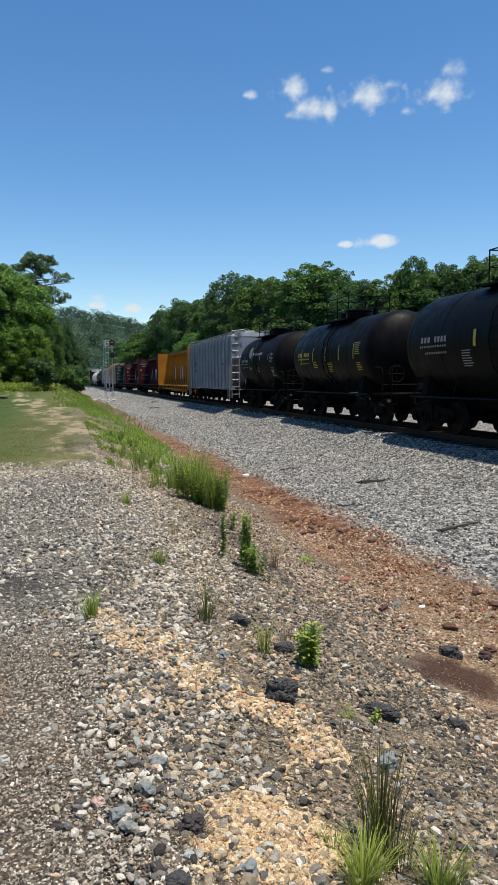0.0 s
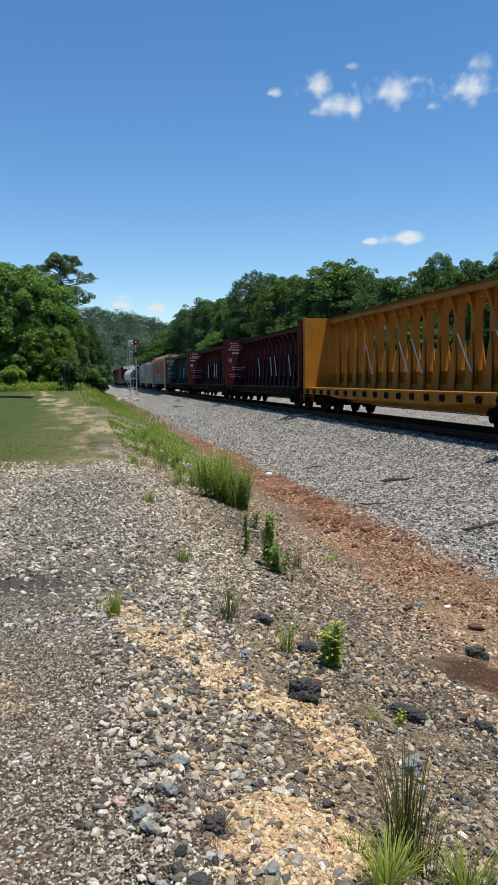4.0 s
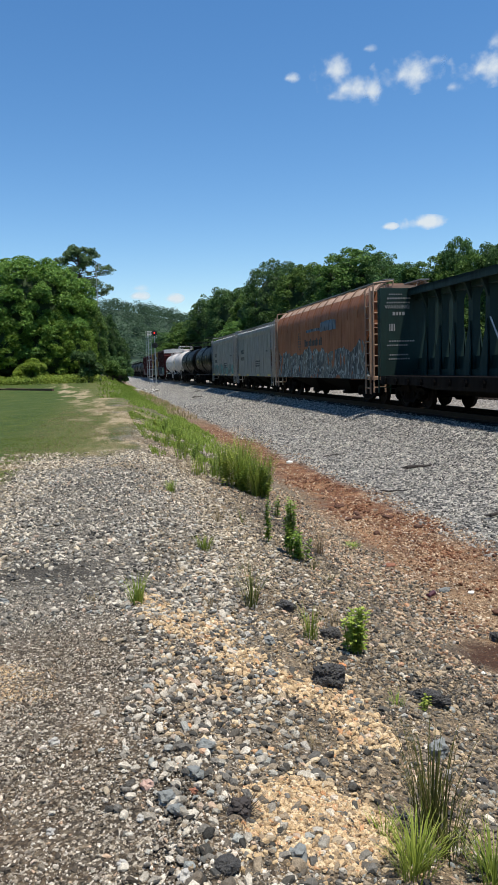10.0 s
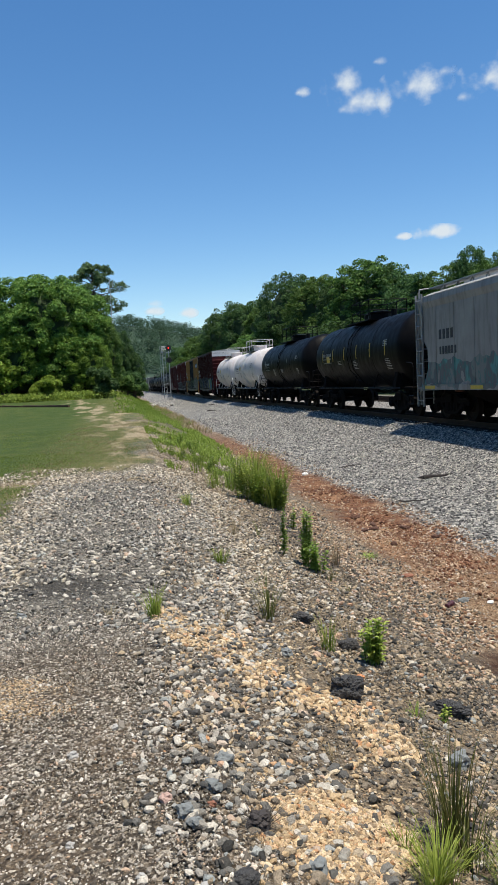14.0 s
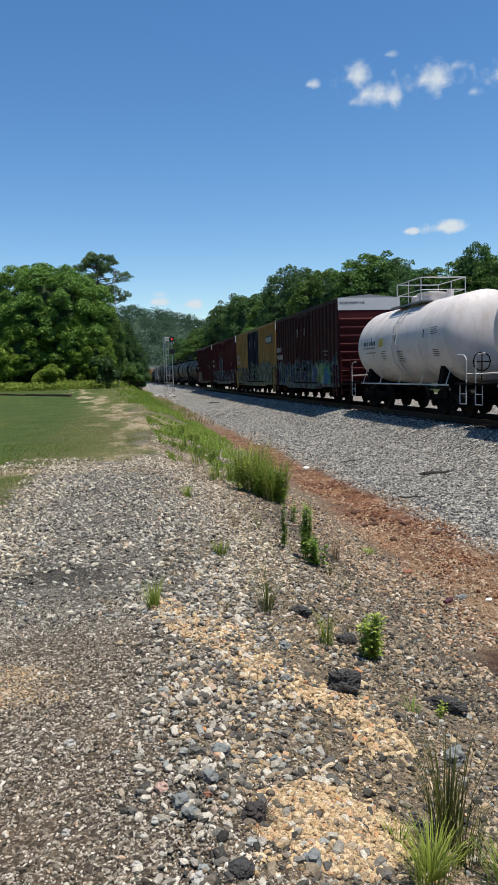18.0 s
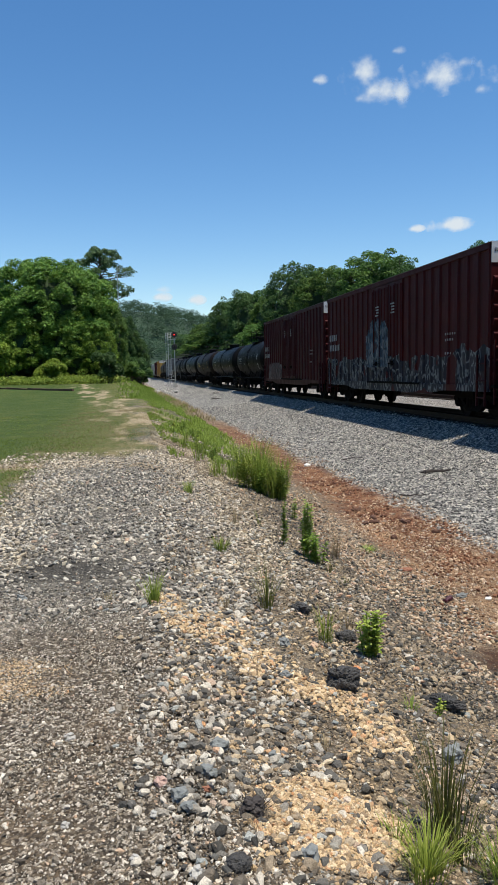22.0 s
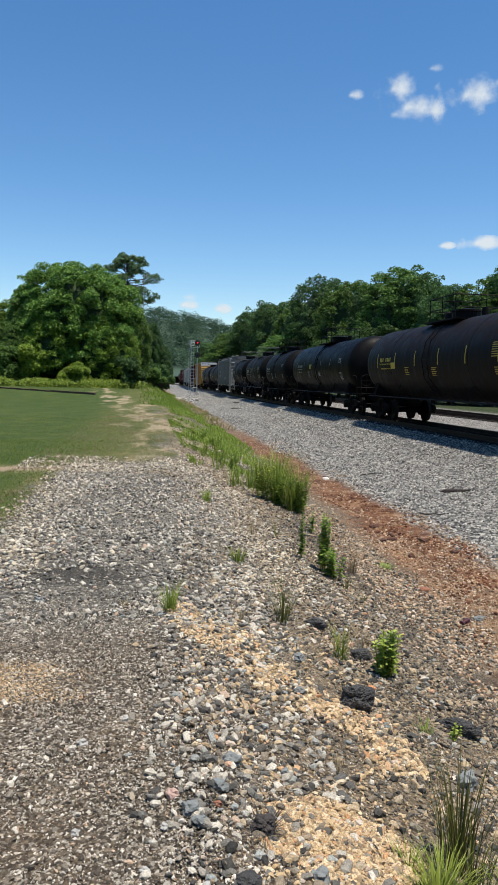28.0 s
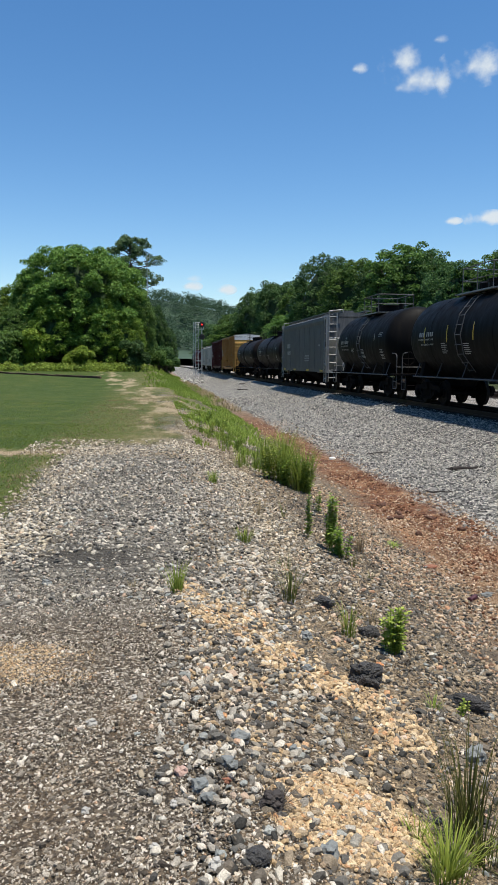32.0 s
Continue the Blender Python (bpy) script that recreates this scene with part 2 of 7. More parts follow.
# ---- the ground ----
def ground_material():
    m, nt, b = nodes_of("ground_soil_gravel_grass")
    tc = nt.nodes.new("ShaderNodeTexCoord")
    sep = nt.nodes.new("ShaderNodeSeparateXYZ")
    nt.links.new(tc.outputs["Object"], sep.inputs[0])
    x, y = sep.outputs[0], sep.outputs[1]
    u0 = math_node(nt, "MULTIPLY_ADD", y, -HEADING, x)
    wide = noise_tex(nt, 0.55, 4, 0.6)
    mid = noise_tex(nt, 2.3, 5, 0.65)
    fine = noise_tex(nt, 11, 5, 0.65)
    u = math_node(nt, "ADD", u0, math_node(nt, "ADD", math_node(nt, "MULTIPLY_ADD", wide, 1.3, -0.65), math_node(nt, "MULTIPLY_ADD", mid, 0.7, -0.35)))
    yw = math_node(nt, "ADD", y, math_node(nt, "MULTIPLY_ADD", mid, 1.6, -0.8))

    def step(v, at, soft=0.25):
        r = nt.nodes.new("ShaderNodeMapRange")
        r.interpolation_type = "SMOOTHSTEP"
        r.inputs[1].default_value, r.inputs[2].default_value = at - soft, at + soft
        nt.links.new(v, r.inputs[0])
        return r.outputs[0]

    def pebbles(scale, stops):
        v = nt.nodes.new("ShaderNodeTexVoronoi")
        v.inputs["Scale"].default_value = scale
        nt.links.new(tc.outputs["Object"], v.inputs["Vector"])
        s2 = nt.nodes.new("ShaderNodeSeparateColor")
        nt.links.new(v.outputs["Color"], s2.inputs[0])
        return ramp(nt, s2.outputs[0], stops), v.outputs["Distance"]

    grey_p, dist = pebbles(38, [(0, (0.075, 0.068, 0.058)), (0.4, (0.19, 0.175, 0.15)), (0.75, (0.36, 0.33, 0.27)), (1, (0.56, 0.51, 0.42))])
    tan_p, _ = pebbles(52, [(0, (0.1, 0.075, 0.048)), (0.4, (0.23, 0.17, 0.105)), (0.8, (0.44, 0.34, 0.21)), (1, (0.62, 0.52, 0.37))])
    bal_p, dist2 = pebbles(15, [(0, (0.05, 0.05, 0.05)), (0.4, (0.17, 0.168, 0.162)), (0.75, (0.4, 0.39, 0.36)), (1, (0.66, 0.63, 0.57))])
    bal_p = mix(nt, 0.8, bal_p, ramp(nt, noise_tex(nt, 1.4, 6, 0.7), [(0.3, (0.62, 0.61, 0.6)), (0.7, (1.08, 1.07, 1.04))]), "MULTIPLY")
    dirt = ramp(nt, fine, [(0.3, (0.095, 0.072, 0.05)), (0.7, (0.23, 0.175, 0.115))])
    pad = mix(nt, step(wide, 0.5, 0.1), mix(nt, 0.6, grey_p, (0.07, 0.06, 0.048)), mix(nt, 0.4, grey_p, (0.1, 0.086, 0.068)))
    fine_p, _ = pebbles(75, [(0, (0.045, 0.036, 0.027)), (0.45, (0.1, 0.08, 0.058)), (0.75, (0.22, 0.18, 0.13)), (1, (0.54, 0.48, 0.39))])
    near_pad = mix(nt, step(mid, 0.5, 0.15), fine_p, mix(nt, 0.3, fine_p, (0.22, 0.15, 0.09)))
    c = mix(nt, step(yw, 4.3, 0.5), near_pad, pad)
    slope = mix(nt, step(mid, 0.5, 0.1), mix(nt, 0.75, tan_p, dirt), mix(nt, 0.4, tan_p, dirt))
    c = mix(nt, step(u, 0.85, 0.4), c, slope)
    brown = mix(nt, step(fine, 0.52, 0.2), mix(nt, 0.4, (0.1, 0.08, 0.058), grey_p), mix(nt, 0.45, tan_p, dirt))
    c = mix(nt, step(u, 2.25, 0.4), c, brown)
    silt = math_node(nt, "SUBTRACT", 1.0, step(math_node(nt, "ABSOLUTE", math_node(nt, "SUBTRACT", u, 2.45)), 0.2, 0.16))
    c = mix(nt, math_node(nt, "MULTIPLY", silt, 0.7), c, (0.085, 0.07, 0.055))
    red = ramp(nt, mid, [(0.3, (0.07, 0.029, 0.017)), (0.44, (0.165, 0.07, 0.037)), (0.54, (0.27, 0.13, 0.065)), (0.68, (0.46, 0.28, 0.155))])
    red = mix(nt, math_node(nt, "MULTIPLY", step(noise_tex(nt, 5.5, 5, 0.7), 0.5, 0.08), 0.45), red, (0.11, 0.052, 0.031))
    red = mix(nt, math_node(nt, "MULTIPLY", step(fine, 0.6, 0.08), 0.45), red, (0.5, 0.34, 0.2))
    red = mix(nt, step(yw, 8.0, 2.5), mix(nt, 0.6, red, tan_p), red)
    spot = nt.nodes.new("ShaderNodeVectorMath")
    spot.operation = "DISTANCE"
    nt.links.new(tc.outputs["Object"], spot.inputs[0])
    spot.inputs[1].default_value = (PIT[0], PIT[1], -0.85)
    damp = math_node(nt, "SUBTRACT", 1.0, step(math_node(nt, "MULTIPLY_ADD", mid, 0.8, spot.outputs["Value"]), 0.8, 0.16))
    red = mix(nt, step(yw, 33.0, 7.0), red, ramp(nt, mid, [(0.3, (0.17, 0.12, 0.08)), (0.7, (0.34, 0.27, 0.19))]))
    c = mix(nt, step(math_node(nt, "MULTIPLY_ADD", math_node(nt, "MINIMUM", y, 13.0), -0.11, u), 2.35, 0.3), c, red)
    c = mix(nt, math_node(nt, "MULTIPLY", damp, 0.9), c, (0.065, 0.028, 0.017))
    c = mix(nt, step(u, 4.95, 0.3), c, bal_p)
    far_side = mix(nt, 0.35, bal_p, ramp(nt, mid, [(0.3, (0.26, 0.215, 0.18)), (0.7, (0.4, 0.36, 0.32))]))
    c = mix(nt, step(u, 14.2, 0.4), c, far_side)
    bare = nt.nodes.new("ShaderNodeVectorMath")
    bare.operation = "DISTANCE"
    nt.links.new(tc.outputs["Object"], bare.inputs[0])
    bare.inputs[1].default_value = (-0.65, 5.75, -0.05)
    bare = math_node(nt, "SUBTRACT", 1.0, step(math_node(nt, "MULTIPLY_ADD", mid, 0.7, bare.outputs["Value"]), 0.75, 0.2))
    c = mix(nt, math_node(nt, "MULTIPLY", bare, 0.7), c, (0.055, 0.05, 0.042))
    # grass: mown lawn, dry edges, rough verge and the floor of the woods
    lawn_c = ramp(nt, noise_tex(nt, 0.9, 6, 0.7), [(0.25, (0.038, 0.07, 0.012)), (0.5, (0.064, 0.1, 0.019)), (0.75, (0.135, 0.145, 0.038))])
    lawn_c = mix(nt, math_node(nt, "MULTIPLY", step(fine, 0.55, 0.2), 0.35), lawn_c, (0.03, 0.05, 0.012))
    lawn_c = mix(nt, 0.8, lawn_c, ramp(nt, noise_tex(nt, 16, 4, 0.7, stretch=(1, 0.4, 1)), [(0.3, (0.55, 0.58, 0.5)), (0.7, (1.4, 1.38, 1.3))]), "MULTIPLY")
    dry_c = ramp(nt, noise_tex(nt, 2.0, 5, 0.65, stretch=(1, 0.3, 1)), [(0.3, (0.06, 0.08, 0.02)), (0.48, (0.11, 0.115, 0.036)), (0.6, (0.2, 0.17, 0.075)), (0.74, (0.42, 0.33, 0.19))])
    edge_a = math_node(nt, "MULTIPLY", step(math_node(nt, "MULTIPLY", u, -1), 1.45, 0.2), step(yw, 6.8, 0.5))
    edge_b = math_node(nt, "MULTIPLY", step(math_node(nt, "MULTIPLY_ADD", wide, -2.6, math_node(nt, "MULTIPLY_ADD", u, -1, 1.3)), -0.5, 0.4), step(yw, 13.5, 0.3))
    edge_c = math_node(nt, "MULTIPLY", step(math_node(nt, "MULTIPLY", u, -1), -3.6, 0.6), step(yw, 19.0, 3.0))
    rough_c = ramp(nt, mid, [(0.3, (0.06, 0.095, 0.018)), (0.52, (0.13, 0.16, 0.038)), (0.68, (0.34, 0.27, 0.14))])
    c = mix(nt, math_node(nt, "MULTIPLY", math_node(nt, "MULTIPLY", edge_c, 0.92), math_node(nt, "MAXIMUM", step(noise_tex(nt, 0.7, 4, 0.6), 0.47, 0.08), step(y, 40.0, 8.0))), c, rough_c)
    grassy = math_node(nt, "MAXIMUM", edge_a, edge_b)
    c = mix(nt, grassy, c, dry_c)
    green = math_node(nt, "MAXIMUM", math_node(nt, "MULTIPLY", step(math_node(nt, "MULTIPLY", u, -1), 1.65, 0.2), step(yw, 6.9, 0.5)),
                      math_node(nt, "MULTIPLY", step(math_node(nt, "MULTIPLY_ADD", wide, 2.6, math_node(nt, "MULTIPLY_ADD", u, -1, -1.3)), 0.2, 0.7), step(yw, 14.2, 0.8)))
    lawn_c = mix(nt, math_node(nt, "MULTIPLY", step(u, -1.9, 1.0), 0.45), lawn_c, (0.15, 0.145, 0.045))
    c = mix(nt, green, c, lawn_c)
    # bare sandy patches along the crest
    away = math_node(nt, "ABSOLUTE", math_node(nt, "ADD", math_node(nt, "ADD", math_node(nt, "MULTIPLY_ADD", wide, 3.2, u), -2.2), math_node(nt, "MULTIPLY", math_node(nt, "MAXIMUM", math_node(nt, "SUBTRACT", y, 28.0), 0.0), 0.11)))
    crest = math_node(nt, "MULTIPLY", math_node(nt, "SUBTRACT", 1.0, step(away, 0.9, 0.7)), step(yw, 14.0, 0.8))
    sand = step(math_node(nt, "MULTIPLY_ADD", crest, 0.05, noise_tex(nt, 1.3, 5, 0.6, stretch=(1, 0.22, 1))), 0.55, 0.07)
    c = mix(nt, math_node(nt, "MULTIPLY", math_node(nt, "MULTIPLY", sand, crest), 0.85), c, mix(nt, 0.5, tan_p, (0.55, 0.44, 0.28)))
    gap = math_node(nt, "MULTIPLY", math_node(nt, "SUBTRACT", 1.0, step(math_node(nt, "ABSOLUTE", math_node(nt, "SUBTRACT", yw, 12.3)), 0.35, 0.2)), step(u, -3.3, 0.4))
    c = mix(nt, math_node(nt, "MULTIPLY", gap, math_node(nt, "SUBTRACT", 1.0, step(u, 0.6, 0.2))), c, mix(nt, 0.4, tan_p, (0.4, 0.3, 0.18)))
    c = mix(nt, step(u, 27.0, 2.0), c, (0.045, 0.06, 0.02))
    grit, _ = pebbles(130, [(0, (0.3, 0.29, 0.28)), (0.5, (0.82, 0.81, 0.79)), (1, (1.55, 1.53, 1.47))])
    c = mix(nt, math_node(nt, "MULTIPLY", math_node(nt, "SUBTRACT", 1.0, grassy), 0.7), c, grit, "MULTIPLY")
    nt.links.new(c, b.inputs["Base Color"])
    b.inputs["Roughness"].default_value = 0.92
    b.inputs["Specular IOR Level"].default_value = 0.25
    h = math_node(nt, "ADD", math_node(nt, "ADD", math_node(nt, "MULTIPLY", dist, -1.2), fine), math_node(nt, "MULTIPLY", noise_tex(nt, 5.5, 5, 0.7), 0.8))
    bump(nt, b, h, 0.9, 0.03)
    return m


def axis(points):
    out = [points[0][0]]
    for (p, step), (q, _) in zip(points, points[1:]):
        n = max(1, round((q - p) / step))
        out += [p + (q - p) * (i + 1) / n for i in range(n)]
    return out


GX = axis([(-2500, 400), (-100, 20), (-20, 2), (-4, 0.2), (10.4, 0.5), (24, 2), (60, 10), (120, 400), (2500, 1)])
GY = axis([(-2500, 400), (-60, 10), (-4, 0.25), (16, 0.5), (40, 2), (120, 6), (300, 100), (2500, 1)])
gv = [(x, y, ground_z(x, y)) for y in GY for x in GX]
nx = len(GX)
gf = [(j * nx + i, j * nx + i + 1, (j + 1) * nx + i + 1, (j + 1) * nx + i) for j in range(len(GY) - 1) for i in range(nx - 1)]
gme = bpy.data.meshes.new("ground")
gme.from_pydata(gv, [], gf)
gme.materials.append(ground_material())
gme.shade_smooth()
ground = tagged(new("ground", gme), "gravel bank, red soil ditch, ballast and mown grass beside the railway", "ground", kind="structure")


# ---- the railway tracks ----
RAIL = plain("rusty_rail_steel", (0.055, 0.036, 0.027), 0.6, 0.4, 5, 0.3)
TIE = plain("creosoted_timber", (0.045, 0.037, 0.031), 0.9, 0, 4, 0.4)


def railway(offset, y0, y1, label, tie_span):
    track = thing("railway_track", label, "railway track", kind="structure")
    tie = Geo().box(-1.3, 1.3, -0.115, 0.115, -0.4, -0.175).mesh("tie", TIE)
    for s in (-1, 1):
        g = Geo()
        ys = axis([(y0, 20), (50, 8), (y1, 1)])
        for p, q in zip(ys, ys[1:]):
            xa, xb = (track_x(v) + offset + s * 0.755 for v in (p, q))
            za, zb = GRADE * p, GRADE * q
            for w0, z0, z1 in ((0.036, -0.045, 0.0), (0.01, -0.13, -0.045), (0.07, -0.17, -0.13)):
                low = [(xa - w0, p, za + z0), (xa + w0, p, za + z0), (xb + w0, q, zb + z0), (xb - w0, q, zb + z0)]
                g.add(low + [(a, b_, c + z1 - z0) for a, b_, c in low], [(3, 2, 1, 0), (4, 5, 6, 7), (0, 1, 5, 4), (1, 2, 6, 5), (2, 3, 7, 6), (3, 0, 4, 7)])
        g.make("rail", RAIL, track)
    y = tie_span[0]
    while y < tie_span[1]:
        put("tie", tie, track, "", pose(track_x(y) + offset, y, GRADE * y, TRACK_TILT, 0, TRACK_TURN))
        y += 0.535
    return track


railway(0, -40, 320, "rusty steel rails on dark timber ties in ballast", (6, 90))
railway(7.2, -40, 320, "second railway track behind the train", (12, 70))


# ---- loose stones ----
def rock_shapes(count, seed, points, flat=0.7, square=0.45):
    """Broken stone: hulls of a few points on a squared-off, flattened ball."""
    rr = random.Random(seed)
    out = []
    for _ in range(count):
        bm = bmesh.new()
        wide, deep = rr.uniform(1.0, 1.3), rr.uniform(0.68, 0.95)
        skew = rr.uniform(-0.3, 0.3)
        for k in range(points):
            up = 1 - 2 * (k + 0.5) / points
            a = k * 2.4 + rr.uniform(-0.5, 0.5)
            d = Vector((math.sqrt(1 - up * up) * math.cos(a), math.sqrt(1 - up * up) * math.sin(a), up))
            d *= rr.uniform(0.78, 1.0) / max(abs(c) for c in d) ** square
            bm.verts.new(((d.x + skew * d.z) * wide * 0.8, d.y * deep * 0.8, d.z * flat * 0.8))
        bmesh.ops.convex_hull(bm, input=bm.verts)
        loose = [v for v in bm.verts if not v.link_faces]
        bmesh.ops.delete(bm, geom=loose, context="VERTS")
        bmesh.ops.triangulate(bm, faces=bm.faces)
        bm.verts.index_update()
        out.append((np.array([v.co for v in bm.verts]), np.array([[v.index for v in f.verts] for f in bm.faces])))
        bm.free()
    return out


BIG, SHAPES, CHIPS = rock_shapes(24, 3, 16, 0.7, 0.5), rock_shapes(20, 4, 11, 0.72), rock_shapes(16, 5, 7, 0.75)


def scatter(name, mat, label, spots, seed, category="gravel"):
    """One object of many stones. spots: rows (x, y, radius)."""
    rng = np.random.default_rng(seed)
    vs, fs, n = [], [], 0
    for x, y, r in spots:
        if ((x - PIT[0]) / 0.5) ** 2 + ((y - PIT[1]) / 0.6) ** 2 < 1 + 0.8 * noise.noise((x * 4, y * 4, 2)) and r > 0.009:
            continue
        kinds = CHIPS if r < 0.014 or y > 20 else SHAPES if r < 0.02 or y > 7 else BIG
        v, f = kinds[rng.integers(len(kinds))]
        a = rng.uniform(0, 2 * math.pi)
        c, s = math.cos(a), math.sin(a)
        t = rng.uniform(-0.5, 0.5)
        p = v * r * rng.uniform(0.7, 1.25, 3)
        p = np.stack([p[:, 0] * c - p[:, 1] * s, p[:, 0] * s + p[:, 1] * c, p[:, 2] + t * p[:, 0]], 1)
        p += (x, y, ground_z(x, y) + r * rng.uniform(0.05, 0.38))
        vs.append(p)
        fs.append(f + n)
        n += len(p)
    v, f = np.concatenate(vs), np.concatenate(fs)
    me = bpy.data.meshes.new(name)
    me.vertices.add(len(v))
    me.vertices.foreach_set("co", v.ravel())
    me.loops.add(f.size)
    me.loops.foreach_set("vertex_index", f.ravel())
    me.polygons.add(len(f))
    me.polygons.foreach_set("loop_start", np.arange(0, f.size, 3))
    me.update(calc_edges=True)
    me.shade_flat()
    me.materials.append(mat)
    return tagged(new(name, me), label, category, kind="stuff")


def field(seed, count, x0, x1, y0, y1, r0, r1, keep=None, skew=1.0):
    rng = np.random.default_rng(seed)
    out = []
    while len(out) < count:
        x = rng.uniform(x0, x1)
        y = y0 + (y1 - y0) * rng.random() ** skew
        if keep is None or rng.random() < keep(x, y):
            out.append((x, y, r0 + (r1 - r0) * rng.random() ** 2))
    return out


def patch(x, y, k=0.8, s=3.0):
    return 0.5 + k * noise.noise((x * 1.3 + s, y * 0.9, s))


GREY_STONE = island_mat("grey_crushed_stone", [(0, (0.07, 0.066, 0.06)), (0.15, (0.16, 0.152, 0.135)), (0.38, (0.3, 0.275, 0.23)), (0.62, (0.5, 0.455, 0.375)), (0.84, (0.74, 0.67, 0.55)), (0.92, (0.34, 0.365, 0.345)), (1, (0.56, 0.4, 0.28))], tint_scale=24.0)
TAN_STONE = island_mat("tan_crushed_stone", [(0, (0.3, 0.225, 0.15)), (0.3, (0.52, 0.365, 0.2)), (0.6, (0.68, 0.5, 0.29)), (0.85, (0.78, 0.63, 0.42)), (1, (0.58, 0.3, 0.14))])
PALE_STONE = island_mat("pale_tan_gravel", [(0, (0.15, 0.13, 0.1)), (0.25, (0.31, 0.265, 0.2)), (0.5, (0.5, 0.42, 0.3)), (0.78, (0.66, 0.57, 0.42)), (1, (0.8, 0.73, 0.6))])
MIXED_STONE = island_mat("mixed_bank_stone", [(0, (0.045, 0.043, 0.038)), (0.2, (0.1, 0.094, 0.081)), (0.42, (0.2, 0.167, 0.128)), (0.62, (0.33, 0.265, 0.185)), (0.8, (0.54, 0.41, 0.255)), (0.88, (0.3, 0.32, 0.3)), (0.95, (0.72, 0.64, 0.52)), (1, (0.54, 0.3, 0.17))])
BROWN_STONE = island_mat("reddish_ditch_stone", [(0, (0.13, 0.075, 0.048)), (0.3, (0.34, 0.205, 0.12)), (0.6, (0.58, 0.41, 0.26)), (0.85, (0.74, 0.59, 0.42)), (1, (0.44, 0.4, 0.35))])
BALLAST = island_mat("blue_grey_ballast", [(0, (0.05, 0.05, 0.051)), (0.25, (0.172, 0.168, 0.16)), (0.5, (0.36, 0.345, 0.315)), (0.78, (0.61, 0.575, 0.505)), (1, (0.84, 0.79, 0.68))])

def margin(x, y):
    """Pale stones gather at the rim of the pad and on the upper slope."""
    if x < -1.95 and 7.2 < y < 12.0:
        return 0.0
    rim = max(1 - abs(x + 1.5) / 0.6, 1 - abs(y - 13.0) / 1.3 if x < 0.6 else 0, 1 - abs(x - 1.0) / 0.75)
    return max(0.03, rim * (0.6 + 0.9 * noise.noise((x * 1.1, y * 0.7, 8))))


def on_pad(x, y):
    """Stones on the pad: none on the lawn, few on the dark strip of bare soil."""
    if x < -1.75 and y > 7.2:
        return 0.0
    bare = math.exp(-((x + 0.65) / 0.45) ** 2 - ((y - 5.75) / 0.22) ** 2)
    return 1 - 0.85 * bare


scatter("pad_gravel", GREY_STONE, "grey crushed stone spread over the flat pad", field(1, 10500, -2.5, 0.9, 4.5, 13.4, 0.012, 0.035, lambda x, y: on_pad(x, y) * patch(x, y, 0.7, 9))
        + field(2, 17000, -2.4, 1.0, 4.3, 11.8, 0.006, 0.017, on_pad), 11)
scatter("pale_gravel", PALE_STONE, "pale tan stones along the rim of the gravel pad", field(30, 9000, -2.6, 2.0, 5.6, 14.3, 0.012, 0.038, margin) + field(31, 3600, 0.2, 3.0, 12.8, 26, 0.018, 0.045, lambda x, y: patch(x, y, 0.9, 5)), 18)
scatter("fine_gravel", island_mat("fine_grey_brown_gravel", [(0, (0.07, 0.058, 0.046)), (0.25, (0.16, 0.135, 0.105)), (0.5, (0.36, 0.315, 0.25)), (0.75, (0.6, 0.535, 0.44)), (0.94, (0.86, 0.79, 0.67)), (1, (0.54, 0.34, 0.2))]),
        "fine grey-brown gravel pressed into dirt", field(3, 42000, -1.7, 0.5, 1.7, 5.0, 0.003, 0.0095) + field(42, 9000, -1.5, 0.4, 1.8, 4.0, 0.006, 0.012) + field(4, 4200, -1.9, 0.4, 1.7, 5.1, 0.008, 0.02), 12)
scatter("bank_stones", MIXED_STONE, "mixed grey and tan stones on the bank", field(5, 9500, 0.1, 3.1, 1.8, 13, 0.012, 0.034, lambda x, y: patch(x, y, 0.5, 7)) + field(32, 6500, 1.1, 3.3, 2.4, 9, 0.01, 0.027, lambda x, y: 0.2 if abs(x - HEADING * y - 2.45) < 0.2 else 1)
        + field(6, 24000, 0.1, 2.9, 1.8, 7.5, 0.006, 0.017) + field(34, 6000, 1.1, 3.0, 2.0, 4.8, 0.007, 0.019), 13)
scatter("grey_bank_stones", GREY_STONE, "larger grey stones along the crest of the bank", field(7, 1100, -0.1, 0.8, 1.8, 5.2, 0.013, 0.036) + field(8, 1000, 0.1, 1.7, 4.4, 12, 0.016, 0.04), 14)
scatter("tan_bank_stones", TAN_STONE, "heap of broken tan stone on the bank", field(9, 7500, 0.3, 1.05, 2.0, 2.9, 0.004, 0.02, lambda x, y: 1.0 if ((x - 0.64) / 0.3) ** 2 + ((y - 2.48) / 0.29) ** 2 + 0.5 * noise.noise((x * 5, y * 5, 3)) < 1 else 0.04)
        + field(35, 5200, -1.5, -0.1, 3.0, 4.1, 0.0035, 0.011, lambda x, y: max(0.0, 0.55 - ((x + 0.85) / 0.6) ** 2 - ((y - 3.6) / 0.4) ** 2 + 0.6 * noise.noise((x * 4, y * 4, 1))))
        + field(10, 3600, 0.0, 1.3, 2.9, 5.0, 0.008, 0.028, lambda x, y: max(0.04, 0.75 - abs((y - 4.75) + 1.3 * (x - 0.12)) / 0.6 + 0.9 * noise.noise((x * 3, y * 3, 9)))), 15)
